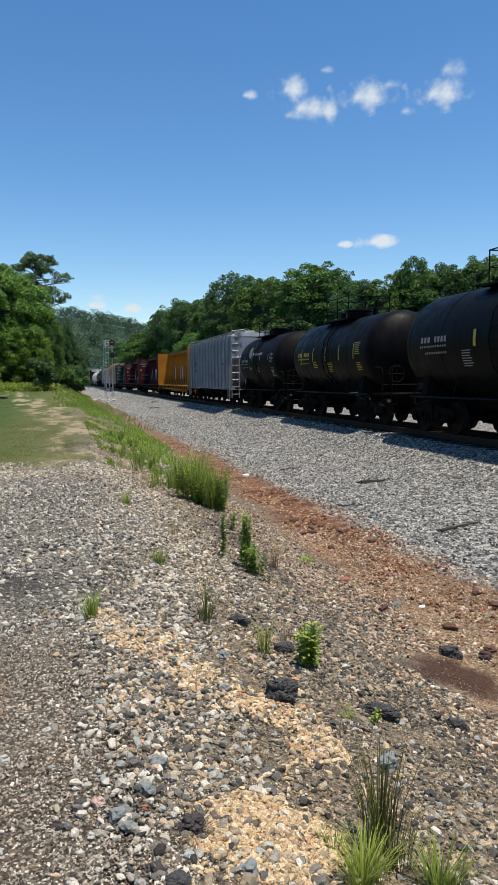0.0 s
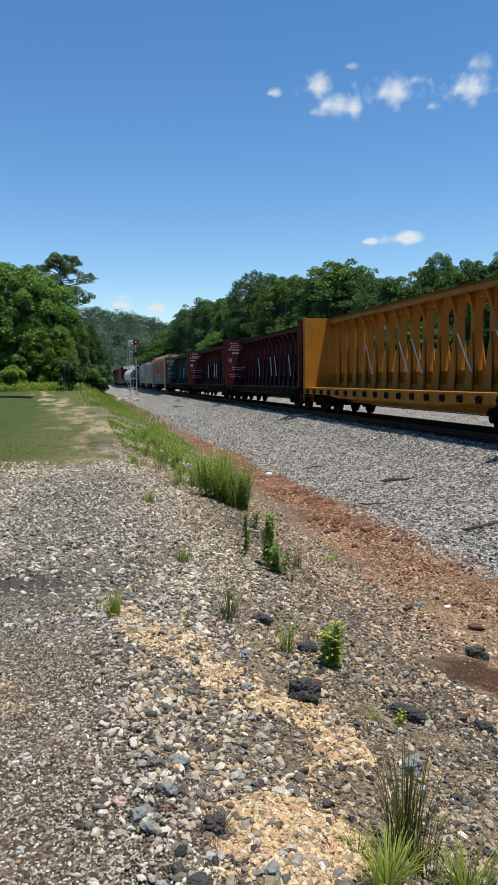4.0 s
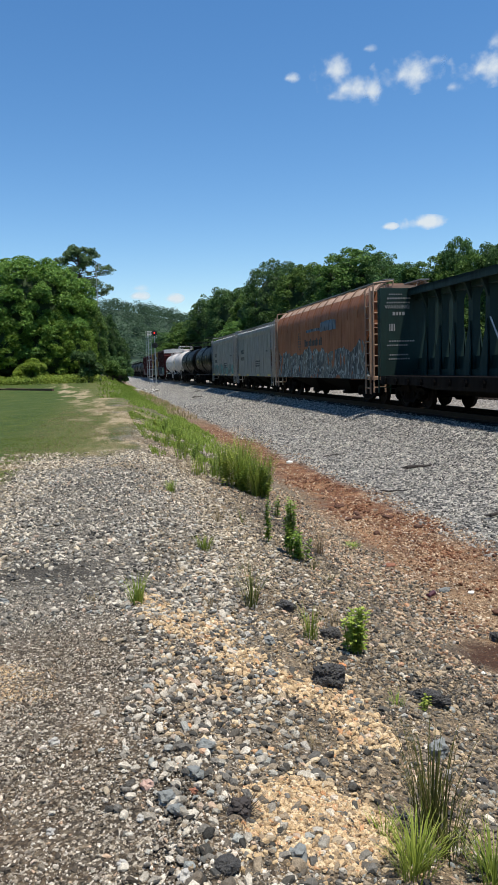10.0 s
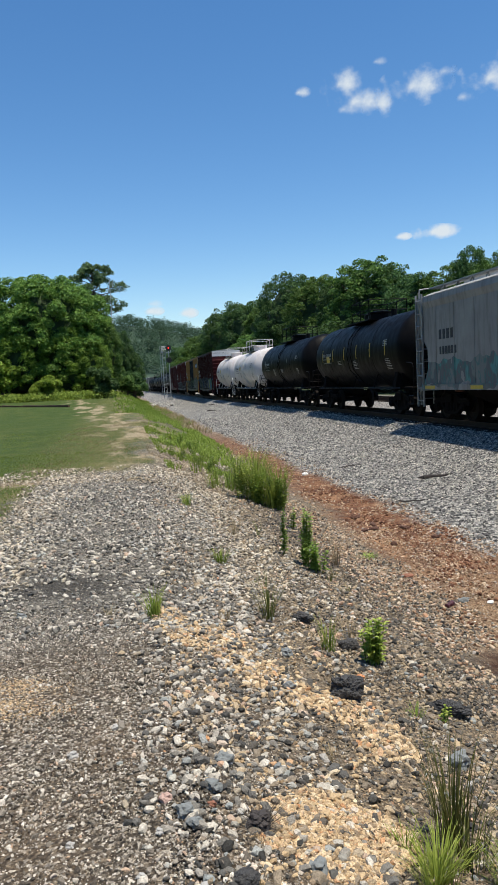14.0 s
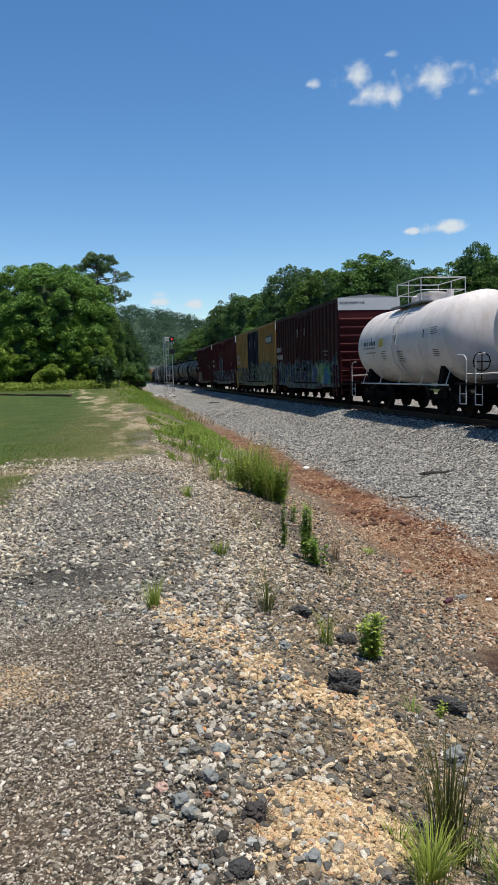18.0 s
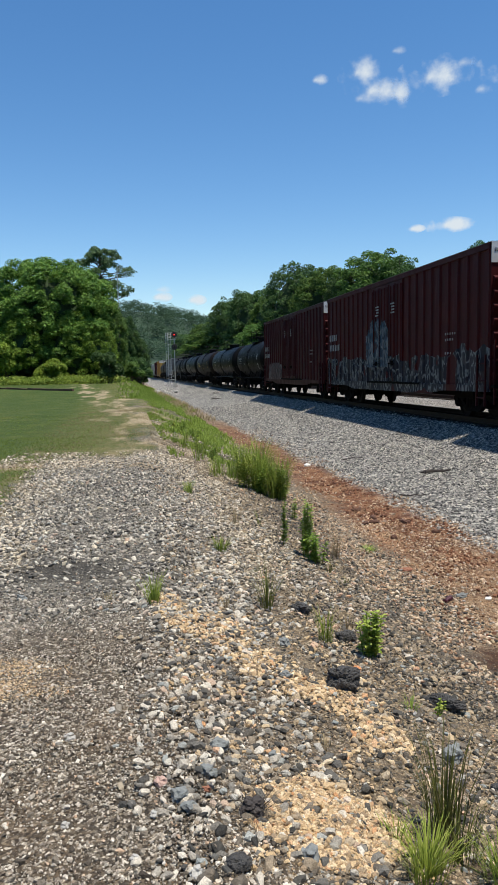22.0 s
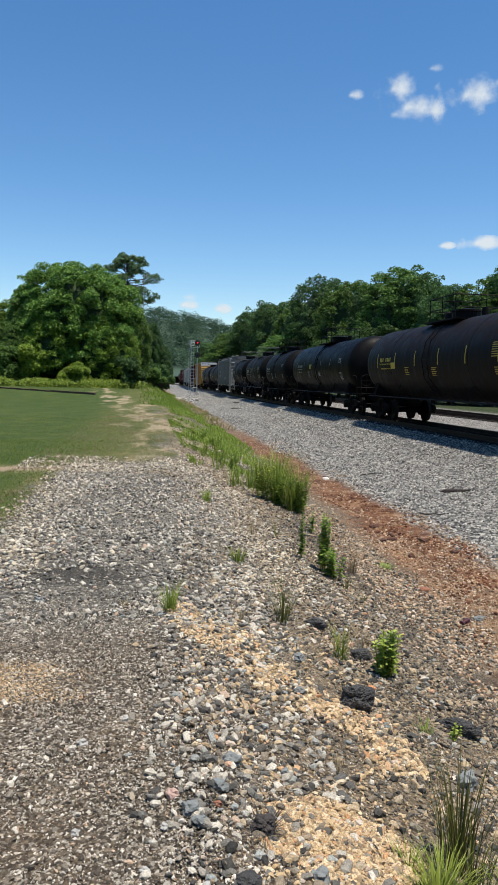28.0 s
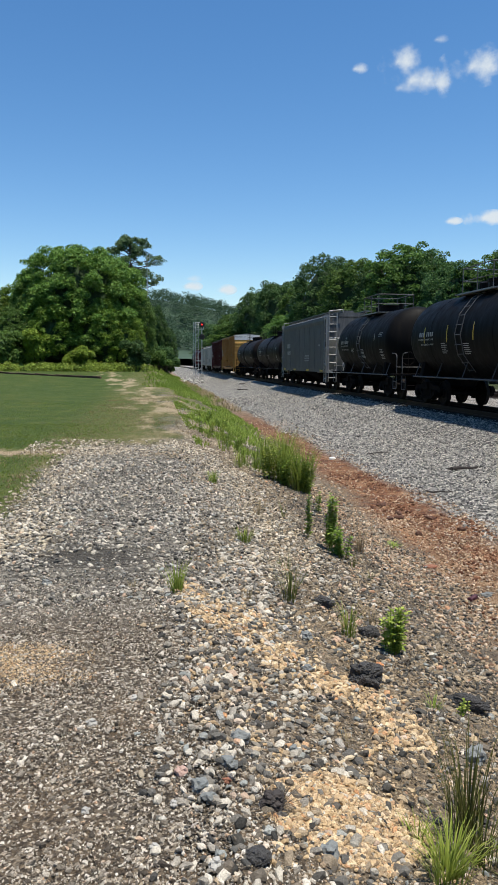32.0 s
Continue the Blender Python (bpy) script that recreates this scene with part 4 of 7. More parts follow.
def hopper_car(a, b, body, roof, label, kind="ribbed", slope=None, top=4.25, rail_mat=None, rnd=0, marks=None, crown=False):
    L, s0 = (b - a) / 2, (a + b) / 2
    car = thing("covered_hopper", label, "hopper car", "cars of the freight train")
    E, W = L - 0.45, 1.5
    slope = slope or body
    rail_mat = rail_mat or body
    if kind == "ribbed":
        side = [(-E, top), (-E, 2.75), (-E + 0.25, 1.0), (E - 0.25, 1.0), (E, 2.75), (E, top)]
    else:
        side = [(-E, top - (0.98 if crown else 0.1)), (-E, 2.9), (-E + 0.6, 2.35), (-E + 0.62, 1.7), (-E + 0.15, 1.05), (E - 0.15, 1.05), (E - 0.62, 1.7), (E - 0.6, 2.35), (E, 2.9), (E, top - (0.98 if crown else 0.1))]
    for s in (-1, 1):
        Geo().prism(side, "x", *sorted((s * W, s * (W - 0.06)))).make("side_sheet", body, car)
    g = Geo()
    if kind == "ribbed":
        n = max(8, round(2 * E / 1.05))
        for s in (-1, 1):
            for k in range(n + 1):
                y = -E + 0.12 + k * (2 * E - 0.24) / n
                lo = 1.0 if 0 < k < n else 1.9
                rib = Geo().prism([(s * W, lo), (s * (W + 0.09), lo + 0.15), (s * (W + 0.09), top - 0.12), (s * W, top)], "y", y - 0.05, y + 0.05)
                rib.make("rib", body, car)
    else:
        # rounded shoulder along the top of the side
        for s in (-1, 1):
            if crown:        # the side leans in above, under a pale curved roof
                pts = [(s * W, top - 1.0), (s * (W + 0.015), top - 0.7), (s * (W - 0.05), top - 0.4), (s * (W - 0.2), top - 0.08)]
                Geo().prism(pts + [(s * (W - 0.26), top - 0.1), (s * (W - 0.11), top - 0.42), (s * (W - 0.06), top - 1.0)], "y", -E, E).make("shoulder", body, car, smooth=True)
                pts = [(s * (W - 0.19), top - 0.09), (s * (W - 0.42), top + 0.16), (s * (W - 0.75), top + 0.3), (s * (W - 0.78), top + 0.25), (s * (W - 0.45), top + 0.1), (s * (W - 0.24), top - 0.13)]
                Geo().prism(pts, "y", -E, E).make("roof_side", roof, car, "pale curved side of the roof", smooth=True)
                for k in range(1, 12):
                    y = -E + k * 2 * E / 12
                    Geo().path([(s * (W - 0.17), y, top - 0.07), (s * (W - 0.4), y, top + 0.18), (s * (W - 0.74), y, top + 0.32)], 0.025, 5).make("roof_rib", roof, car)
                    Geo().path([(s * (W + 0.012), y, top - 1.0), (s * (W + 0.02), y, top - 0.7), (s * (W - 0.04), y, top - 0.4), (s * (W - 0.18), y, top - 0.08)], 0.018, 5).make("side_rib", body, car)
            else:
                pts = [(s * W, top - 0.5), (s * (W + 0.05), top - 0.3), (s * (W + 0.02), top - 0.12), (s * (W - 0.3), top)]
                Geo().prism(pts + [(s * (W - 0.35), top - 0.06), (s * (W - 0.06), top - 0.5)], "y", -E, E).make("shoulder", body, car)
            Geo().box(*sorted((s * W, s * (W + 0.05))), -E + 0.2, E - 0.2, 1.02, 1.2).make("side_sill", body, car)
            for k in range(1, 9):
                y = -E + k * 2 * E / 9
                Geo().box(*sorted((s * W, s * (W + 0.014))), y - 0.03, y + 0.03, 1.2, top - 0.5).make("seam", body, car)
    # roof with a long hatch trough and the running boards beside it
    Wr = W - 0.3 if crown else W
    g = Geo().prism([(-Wr, top - 0.12), (-W * 0.7, top + 0.06), (0, top + 0.14), (W * 0.7, top + 0.06), (Wr, top - 0.12), (Wr - 0.1, top - 0.2), (-Wr + 0.1, top - 0.2)], "y", -E, E)
    g.make("roof", roof, car)
    Geo().box(-0.32, 0.32, -E + 0.9, E - 0.9, top + 0.1, top + 0.3).make("hatch_trough", roof, car)
    for s in (-1, 1):
        g = Geo()
        x = s * (0.72 if crown else 0.9)
        lift = 0.12 if crown else 0.0
        g.box(x - 0.18, x + 0.18, -E - 0.1, E + 0.1, top + lift + 0.2, top + lift + 0.24)
        for k in range(round(E * 2 / 0.9)):
            y = -E + 0.3 + k * 0.9
            g.path([(x - 0.25, y - 0.18, top + lift), (x - 0.05, y, top + lift + 0.22), (x + 0.12, y + 0.2, top + lift + 0.02)], 0.02, 4)
        g.make("running_board", LADDER_GREY, car)
    # ends: slope sheet, corner posts, platform, ladders
    for s in (-1, 1):
        y0 = s * E
        yi = s * (E - 2.4)
        tk = 0.05 * s
        Geo().prism([(y0, 3.0), (yi, 1.0), (yi + tk, 0.95), (y0 + tk, 2.95)], "x", -W + 0.07, W - 0.07).make("slope_sheet", slope, car)
        Geo().prism([(-W, 2.9), (W, 2.9), (W, top - 0.98 if crown else top - 0.1), (Wr, top - 0.1), (-Wr, top - 0.1), (-W, top - 0.98 if crown else top - 0.1)], "y", *sorted((y0, y0 - s * 0.05))).make("end_sheet", body, car)
        g = Geo()
        for x in (-W + 0.06, W - 0.06):
            g.box(x - 0.06, x + 0.06, *sorted((s * (E + 0.02), s * (E + 0.14))), 1.0, top - 0.1)
        g.box(-W, W, *sorted((s * (E - 0.5), s * (E + 0.2))), 0.98, 1.1)
        for x in (-0.5, 0.5):
            g.tube((x, s * (E + 0.08), 1.05), (x, s * (E - 0.15), 2.9), 0.05, 6)
        g.make("end_frame", rail_mat, car)
        ladder(car, -W + 0.32, s * (E + 0.16), 0.5, top + 0.1, rail_mat, "x")
        ladder(car, -W - 0.04, s * (E - 0.1), 0.45, 2.4 if kind == "ribbed" else top, rail_mat, "y")
        g = Geo().path([(-W + 0.1, s * (E + 0.15), top - 0.1), (-W + 0.1, s * (E + 0.15), top + 0.2), (-0.6, s * (E + 0.15), top + 0.28), (-0.6, s * (E + 0.15), top + 0.1)], 0.025, 5)
        g.make("grab_rail", rail_mat, car)
    # hoppers under the floor
    n = 3 if L > 8.5 else 2
    for k in range(n):
        y = (k - (n - 1) / 2) * (2 * E - 5.2) / n
        h = (2 * E - 5.2) / n / 2 - 0.05
        g = Geo()
        lo = [(-0.6, y - 0.4), (0.6, y - 0.4), (0.6, y + 0.4), (-0.6, y + 0.4)]
        up = [(-W + 0.05, y - h), (W - 0.05, y - h), (W - 0.05, y + h), (-W + 0.05, y + h)]
        g.add([(u, w, 0.42) for u, w in lo] + [(u, w, 1.05) for u, w in up], [(3, 2, 1, 0), (4, 5, 6, 7)] + [(i, (i + 1) % 4, (i + 1) % 4 + 4, i + 4) for i in range(4)])
        g.box(-0.75, 0.75, y - 0.35, y + 0.35, 0.3, 0.43)
        g.make("hopper_outlet", STEEL, car)
    Geo().box(-0.28, 0.28, -L + 0.05, L - 0.05, 0.75, 1.05).make("centre_sill", STEEL, car)
    if marks:
        rr = random.Random(rnd)
        cells = []
        for y, z, n1, w, h in ((-E * 0.72, 2.75, 4, 0.2, 0.3), (-E * 0.72, 2.25, 6, 0.14, 0.24), (E * 0.15, 2.0, 9, 0.09, 0.09), (E * 0.15, 1.85, 9, 0.09, 0.08), (E * 0.15, 1.7, 9, 0.09, 0.08), (E * 0.7, 2.6, 3, 0.1, 0.1)):
            for k in range(n1):
                cells.append((-y - k * (w + 0.06), z, w * rr.uniform(0.7, 1.1), h))
        bars(car, "lettering", -W - 0.008, cells, marks, "dark stencilled lettering")
        if kind != "ribbed":
            bars(car, "reflective_stripe", -W - 0.056, [(y, 1.1, 0.7, 0.1) for y in (-E * 0.85, -E * 0.3, E * 0.3, E * 0.85)], YELLOW_MARK, "yellow reflective strip")
    running_gear(car, L, 1.75, s0)
    CARS.append((car, s0))
    return car


STRAP = plain("pale_webbing", (0.62, 0.6, 0.55), 0.7, 0, 14, 0.2)
DECK = worn_paint("grimy_deck_paint", (0.013, 0.011, 0.0105), 0.3, 0.6, (0.01, 0.009, 0.008))
WINCH = Geo().box(-0.035, 0.035, -0.09, 0.09, -0.1, 0.1).tube((0, -0.14, 0.02), (0, 0.14, 0.02), 0.03, 6).mesh("winch", STEEL)


def centerbeam_car(a, b, paint, label, top=4.3, marks=None):
    L, s0 = (b - a) / 2, (a + b) / 2
    car = thing("centerbeam_flatcar", label, "flatcar", "cars of the freight train")
    E, W = L - 0.35, 1.5
    g = Geo().box(-W, W, -E, E, 0.98, 1.14)
    for s in (-1, 1):
        g.prism([(-E, 0.98), (-E, 0.84), (-E + 3.2, 0.84), (-E + 4.4, 0.74), (E - 4.4, 0.74), (E - 3.2, 0.84), (E, 0.84), (E, 0.98)], "x", *sorted((s * W, s * (W - 0.1))))
    g.box(-0.35, 0.35, -E, E, 0.5, 0.98)
    g.make("deck", paint if paint is YELLOW else DECK, car)
    k = round(2 * E / 0.95)
    for i in range(k):
        y = -E + 0.5 + i * (2 * E - 1.0) / (k - 1)
        for s in (-1, 1):
            put("winch", WINCH, car, "", pose(s * (W + 0.035), y, 0.96))
    # bulkheads
    for s in (-1, 1):
        ob = Geo().box(-W, W, *sorted((s * E, s * (E - 0.07))), 1.14, top + 0.02).make("bulkhead", paint, car)
        for x in (-W + 0.05, -0.5, 0.5, W - 0.05):
            Geo().prism([(s * E, 1.14), (s * (E + 0.24), 1.14), (s * (E + 0.08), top), (s * E, top)], "x", x - 0.05, x + 0.05).make("stiffener", paint, ob)
        for z in (1.8, 2.5, 3.2, 3.9):
            Geo().box(-W, W, *sorted((s * E, s * (E + 0.1))), z - 0.04, z + 0.04).make("cross_rib", paint, ob)
        ladder(car, -W + 0.3, s * (E + 0.3), 0.5, top, paint, "x")
        if marks:
            rr = random.Random(int(a) + s)
            mk = Geo()
            for z, n1, w, h in ((4.1, 6, 0.05, 0.04), (3.95, 9, 0.07, 0.06), (3.8, 10, 0.06, 0.05), (3.4, 4, 0.1, 0.12), (2.9, 3, 0.05, 0.26), (2.4, 10, 0.07, 0.05), (2.25, 9, 0.06, 0.05), (1.9, 8, 0.06, 0.05), (1.75, 9, 0.06, 0.05)):
                x = -1.3 + rr.uniform(0, 0.3)
                for _ in range(n1):
                    ww = w * rr.uniform(0.7, 1.1)
                    y = s * (E - 0.074)
                    mk.box(x, x + ww, y - 0.004, y + 0.004, z - h / 2, z + h / 2)
                    x += ww + 0.04
            tagged(mk.make("lettering", marks, ob, "rows of small lettering"), kind="stuff")
            if s > 0:
                put("warning_words", text_mesh("WARNING", 0.2, marks), ob, "white word on the bulkhead", pose(-0.85, E - 0.078, 3.58))
    # the beam: top chord, posts with tapered gussets, and slanting braces
    g = Geo().box(-0.42, 0.42, -E, E, top - 0.1, top).box(-0.16, 0.16, -E, E, top - 0.42, top - 0.1)
    for s in (-1, 1):
        g.box(*sorted((s * 0.42, s * 0.36)), -E, E, top - 0.26, top)
    g.make("top_chord", paint, car)
    Geo().box(-0.2, 0.2, -E, E, 1.14, 1.34).make("bottom_chord", paint, car)
    Geo().box(-0.04, 0.04, -E + 0.1, E - 0.1, 1.3, 1.75).make("web_plate", paint, car)
    n = round(2 * E / 1.0)
    post = Geo().box(-0.13, 0.13, -0.13, 0.13, 1.3, top - 0.4)
    for s in (-1, 1):
        # sloping stiffener, broad at the deck and pointed at half height
        lo = [(s * 0.3, -0.24, 1.14), (s * 0.3, 0.24, 1.14), (s * 0.17, 0.02, 2.85), (s * 0.17, -0.02, 2.85)]
        post.add(lo + [(x - s * 0.05, y, z) for x, y, z in lo], [(0, 1, 2, 3) if s < 0 else (3, 2, 1, 0), (7, 6, 5, 4) if s < 0 else (4, 5, 6, 7), (0, 4, 5, 1), (1, 5, 6, 2), (3, 7, 4, 0), (2, 6, 7, 3)])
        post.prism([(s * 0.05, 1.14), (s * 0.25, 1.14), (s * 0.1, 2.7), (s * 0.05, 2.7)], "y", -0.02, 0.02)
        post.prism([(s * 0.05, top - 1.0), (s * 0.36, top - 0.26), (s * 0.05, top - 0.26)], "y", -0.06, 0.06)
    pm = post.mesh("post", paint)
    for k in range(1, n):
        put("post", pm, car, "", pose(0, -E + k * 2 * E / n, 0))
    for k in (2, 3, 5, 8, 9, 12):
        y0 = -E + (k + 0.1) * 2 * E / n
        Geo().path([(-0.66, y0 - 0.95, 1.7), (-0.55, y0 - 0.35, 2.25), (-0.44, y0 + 0.25, 2.85)], 0.024, 5).make("strap", STRAP, car, "pale loose tie-down strap")
    running_gear(car, L, 1.9, s0)
    CARS.append((car, s0))
    return car


def text_mesh(words, size, mat):
    """Words as a flat mesh in the built-in font, upright in the xz plane, read from the -y side."""
    curve = bpy.data.curves.new("lettering", "FONT")
    curve.body, curve.size, curve.align_x, curve.extrude = words, size, "CENTER", 0.003
    ob = bpy.data.objects.new("lettering", curve)
    me = bpy.data.meshes.new_from_object(ob)
    me.transform(Euler((radians(90), 0, 0)).to_matrix().to_4x4())
    me.materials.append(mat)
    bpy.data.objects.remove(ob)
    return me


def box_car(a, b, paint, label, top=4.95, end_top=None, door=None, ends=None, marks=True, door_at=0.0, half=1.55, rnd=0):
    """A ribbed boxcar. half: half the width of its pair of doors."""
    L, s0 = (b - a) / 2, (a + b) / 2
    car = thing("boxcar", label, "boxcar", "cars of the freight train")
    E, W = L - 0.25, 1.48
    door, ends = door or paint, ends or paint
    Geo().box(-W, W, -E, E, 0.95, top - 0.14).make("body", paint, car)
    g = Geo().prism([(-W - 0.06, top - 0.16), (0, top), (W + 0.06, top - 0.16), (W, top - 0.22), (-W, top - 0.22)], "y", -E - 0.03, E + 0.03)
    for k in range(round(2 * E / 1.2)):
        y = -E + 0.6 + k * 1.2
        g.prism([(-W, top - 0.15), (0, top + 0.03), (W, top - 0.15), (0, top - 0.05)], "y", y - 0.03, y + 0.03)
    g.make("roof", LADDER_GREY, car)
    n = round(2 * E / 0.62)
    for s in (-1, 1):
        for k in range(n + 1):
            y = -E + 0.08 + k * (2 * E - 0.16) / n
            if abs(y - door_at) > half + 0.08:
                Geo().prism([(s * W, y - 0.075), (s * (W + 0.06), y - 0.04), (s * (W + 0.06), y + 0.04), (s * W, y + 0.075)], "z", 0.98, top - 0.32).make("rib", paint, car)
        Geo().box(*sorted((s * W, s * (W + 0.07))), -E, E, top - 0.34, top - 0.18).make("top_chord", paint, car)
        Geo().prism([(-E, 1.04), (-E, 0.86), (-E * 0.62, 0.84), (-E * 0.5, 0.72), (E * 0.5, 0.72), (E * 0.62, 0.84), (E, 0.86), (E, 1.04)], "x", *sorted((s * (W - 0.02), s * (W + 0.06)))).make("side_sill", paint, car)
        for q in (-1, 1):
            d = Geo()
            y0, y1 = sorted((door_at + q * 0.02, door_at + q * half))
            d.box(*sorted((s * W, s * (W + 0.05))), y0, y1, 1.08, top - 0.36)
            for k in range(5):
                y = y0 + 0.12 + k * (y1 - y0 - 0.24) / 4
                d.prism([(s * (W + 0.05), y - 0.07), (s * (W + 0.09), y - 0.04), (s * (W + 0.09), y + 0.04), (s * (W + 0.05), y + 0.07)], "z", 1.2, top - 0.5)
            dob = d.make("door", door, car)
            if s < 0:
                ym = (y0 + y1) / 2
                bar = Geo()
                for y in (ym - 0.3, ym + 0.3):
                    bar.tube((s * (W + 0.13), y, 1.1), (s * (W + 0.13), y, top - 0.45), 0.022, 5)
                bar.make("locking_bar", door, dob)
                Geo().tube((s * (W + 0.16), ym - 0.3, 1.75), (s * (W + 0.16), ym + 0.3, 1.75), 0.022, 6).box(*sorted((s * (W + 0.09), s * (W + 0.17))), ym - 0.05, ym + 0.05, 1.68, 1.84).make("handle", STEEL, dob)
                if marks:
                    rr = random.Random(rnd + q)
                    bars(dob, "lettering", s * (W + 0.096), [(ym + rr.uniform(-0.05, 0.05), top - 1.15 - 0.11 * k, 0.42 * rr.uniform(0.7, 1), 0.05) for k in range(4)], WHITE_MARK, "rows of small white lettering")
        Geo().box(*sorted((s * (W + 0.02), s * (W + 0.11))), door_at - 2 * half, door_at + half + 0.4, 1.0, 1.07).make("door_track", STEEL, car)
    for s in (-1, 1):
        end = Geo().box(-W - 0.02, W + 0.02, *sorted((s * E, s * (E + 0.03))), 0.95, top - 0.2).make("end_sheet", ends, car)
        for k in range(8):
            z = 1.25 + k * (top - 2.1) / 8
            Geo().prism([(s * (E + 0.02), z - 0.2), (s * (E + 0.13), z + 0.06), (s * (E + 0.13), z + 0.1), (s * (E + 0.02), z + 0.16)], "x", -W + 0.04, W - 0.04).make("corrugation", ends, end)
        if end_top:
            band = Geo().box(-W - 0.03, W + 0.03, *sorted((s * (E + 0.03), s * (E + 0.05))), top - 0.72, top - 0.16).make("end_band", end_top, car, "white painted band across the top of the end")
            if s < 0:
                put("lettering", text_mesh("EXCESS HEIGHT CAR", 0.13, DARK_MARK), band, "black stencilled words", pose(-0.82, -E - 0.056, top - 0.42))
        # low ladder and grab irons at the corner
        ladder(car, -W + 0.28, s * (E + 0.16), 0.5, 2.3, ends, "x")
        ladder(car, -W - 0.09, s * (E - 0.34), 0.45, 1.9, ends, "y")
        Geo().box(-W, W, *sorted((s * E, s * (E + 0.24))), 0.98, 1.05).make("end_platform", STEEL, car)
    Geo().box(-0.3, 0.3, -L + 0.05, L - 0.05, 0.62, 0.95).make("centre_sill", STEEL, car)
    if marks:
        rr = random.Random(rnd)
        cells = []
        for y, z, n1, w, h in ((E * 0.94, 3.05, 4, 0.3, 0.42), (E * 0.94, 2.58, 6, 0.24, 0.4), (-E * 0.66, 2.6, 5, 0.1, 0.1), (-E * 0.66, 2.42, 4, 0.1, 0.1), (-E * 0.66, 2.0, 3, 0.12, 0.1)):
            for k in range(n1):
                cells.append((y - k * (w + 0.1) * 0.8, z, w * rr.uniform(0.4, 0.6), h * 0.7))
        bars(car, "lettering", -W - 0.066, cells, WHITE_MARK, "worn white lettering")
    running_gear(car, L, 2.0, s0)
    CARS.append((car, s0))
    return car


def side_art(car, name, mat, label, y0, y1, z0, z1, out=1.545, ragged=0.12, seed=1):
    """A sprayed or painted piece on a car's near side: a thin sheet with an uneven upper edge."""
    rr = random.Random(seed)
    n = max(6, round((y1 - y0) / 0.14))
    ys = [y0 + (y1 - y0) * k / n for k in range(n + 1)]
    tops = [z1 - ragged * (z1 - z0) * abs(rr.gauss(0, 1)) - (z1 - z0) * ragged * 2.5 * abs(2 * k / n - 1) ** 4 for k in range(n + 1)]
    pts = [(y, z0 + rr.uniform(0, 0.04)) for y in ys] + [(y, z) for y, z in zip(reversed(ys), reversed(tops))]
    Geo().prism(pts, "x", -out - 0.006, -out).make(name, mat, car, label)


BLACK = worn_paint("black_tank_paint", (0.005, 0.005, 0.0052), 0.1, 0.42, (0.014, 0.012, 0.011))
BLACK_RUSTY = worn_paint("sooty_black_tank_paint", (0.013, 0.011, 0.0105), 0.4, 0.5, (0.05, 0.025, 0.02))
BLACK_DUSTY = worn_paint("dusty_black_tank_paint", (0.008, 0.0078, 0.0076), 0.1, 0.5, (0.02, 0.017, 0.015))
WHITE_TANK = worn_paint("white_tank_paint", (0.74, 0.68, 0.64), 0.2, 0.45, (0.46, 0.33, 0.25))
DARK_RAIL = plain("dull_grey_rail_paint", (0.09, 0.09, 0.088), 0.6, 0, 10, 0.2)
WHITE_RAIL = plain("white_rail_paint", (0.58, 0.57, 0.55), 0.5, 0, 10, 0.15)
GREY_RIB = worn_paint("blue_grey_hopper_paint", (0.3, 0.315, 0.34), 0.15, 0.5, (0.13, 0.12, 0.12))
DARK_GREY = worn_paint("dark_grey_hopper_paint", (0.1, 0.1, 0.1), 0.25, 0.5, (0.3, 0.3, 0.29))
ROOF_PALE = worn_paint("pale_roof_paint", (0.55, 0.55, 0.53), 0.3, 0.5, (0.3, 0.26, 0.22))
YELLOW = worn_paint("yellow_car_paint", (0.42, 0.17, 0.016), 0.35, 0.5, (0.16, 0.085, 0.025))
MAROON = worn_paint("maroon_car_paint", (0.06, 0.0075, 0.009), 0.3, 0.5, (0.04, 0.016, 0.014))
GREEN = worn_paint("dark_green_car_paint", (0.021, 0.046, 0.038), 0.2, 0.5, (0.02, 0.025, 0.02))
TAGS_A = [(0.08, 0.125, 0.13), (0.035, 0.07, 0.085), (0.13, 0.165, 0.15), (0.4, 0.46, 0.45)]
TAGS_B = [(0.1, 0.3, 0.27), (0.12, 0.13, 0.13), (0.2, 0.22, 0.2), (0.1, 0.2, 0.18)]
TAGS_C = [(0.035, 0.045, 0.05), (0.02, 0.05, 0.08), (0.06, 0.085, 0.05), (0.18, 0.19, 0.185)]
TAGS_D = [(0.055, 0.075, 0.035), (0.035, 0.045, 0.05), (0.02, 0.02, 0.024), (0.2, 0.25, 0.18)]
BROWN_TAGGED = graffiti_paint("rust_brown_hopper_paint", (0.36, 0.14, 0.065), 0.9, 2.3, TAGS_A, 1.4, 0.5)
GREY_TAGGED = graffiti_paint("pale_grey_hopper_paint", (0.35, 0.335, 0.3), 1.1, 1.9, TAGS_B, 0.9, 0.1)
GREY_PLAIN = worn_paint("light_grey_hopper_paint", (0.32, 0.307, 0.275), 0.15, 0.5, (0.17, 0.14, 0.12))
MAROON_TAGGED = graffiti_paint("tagged_maroon_paint", (0.04, 0.006, 0.005), 0.7, 2.2, TAGS_C, 1.1, 0.4)
MAROON_TAGGED_2 = graffiti_paint("tagged_faded_maroon_paint", (0.075, 0.009, 0.0085), 0.6, 2.0, [(0.035, 0.04, 0.042), (0.02, 0.026, 0.034), (0.06, 0.06, 0.062), (0.24, 0.25, 0.24)], 0.75, 0.4)
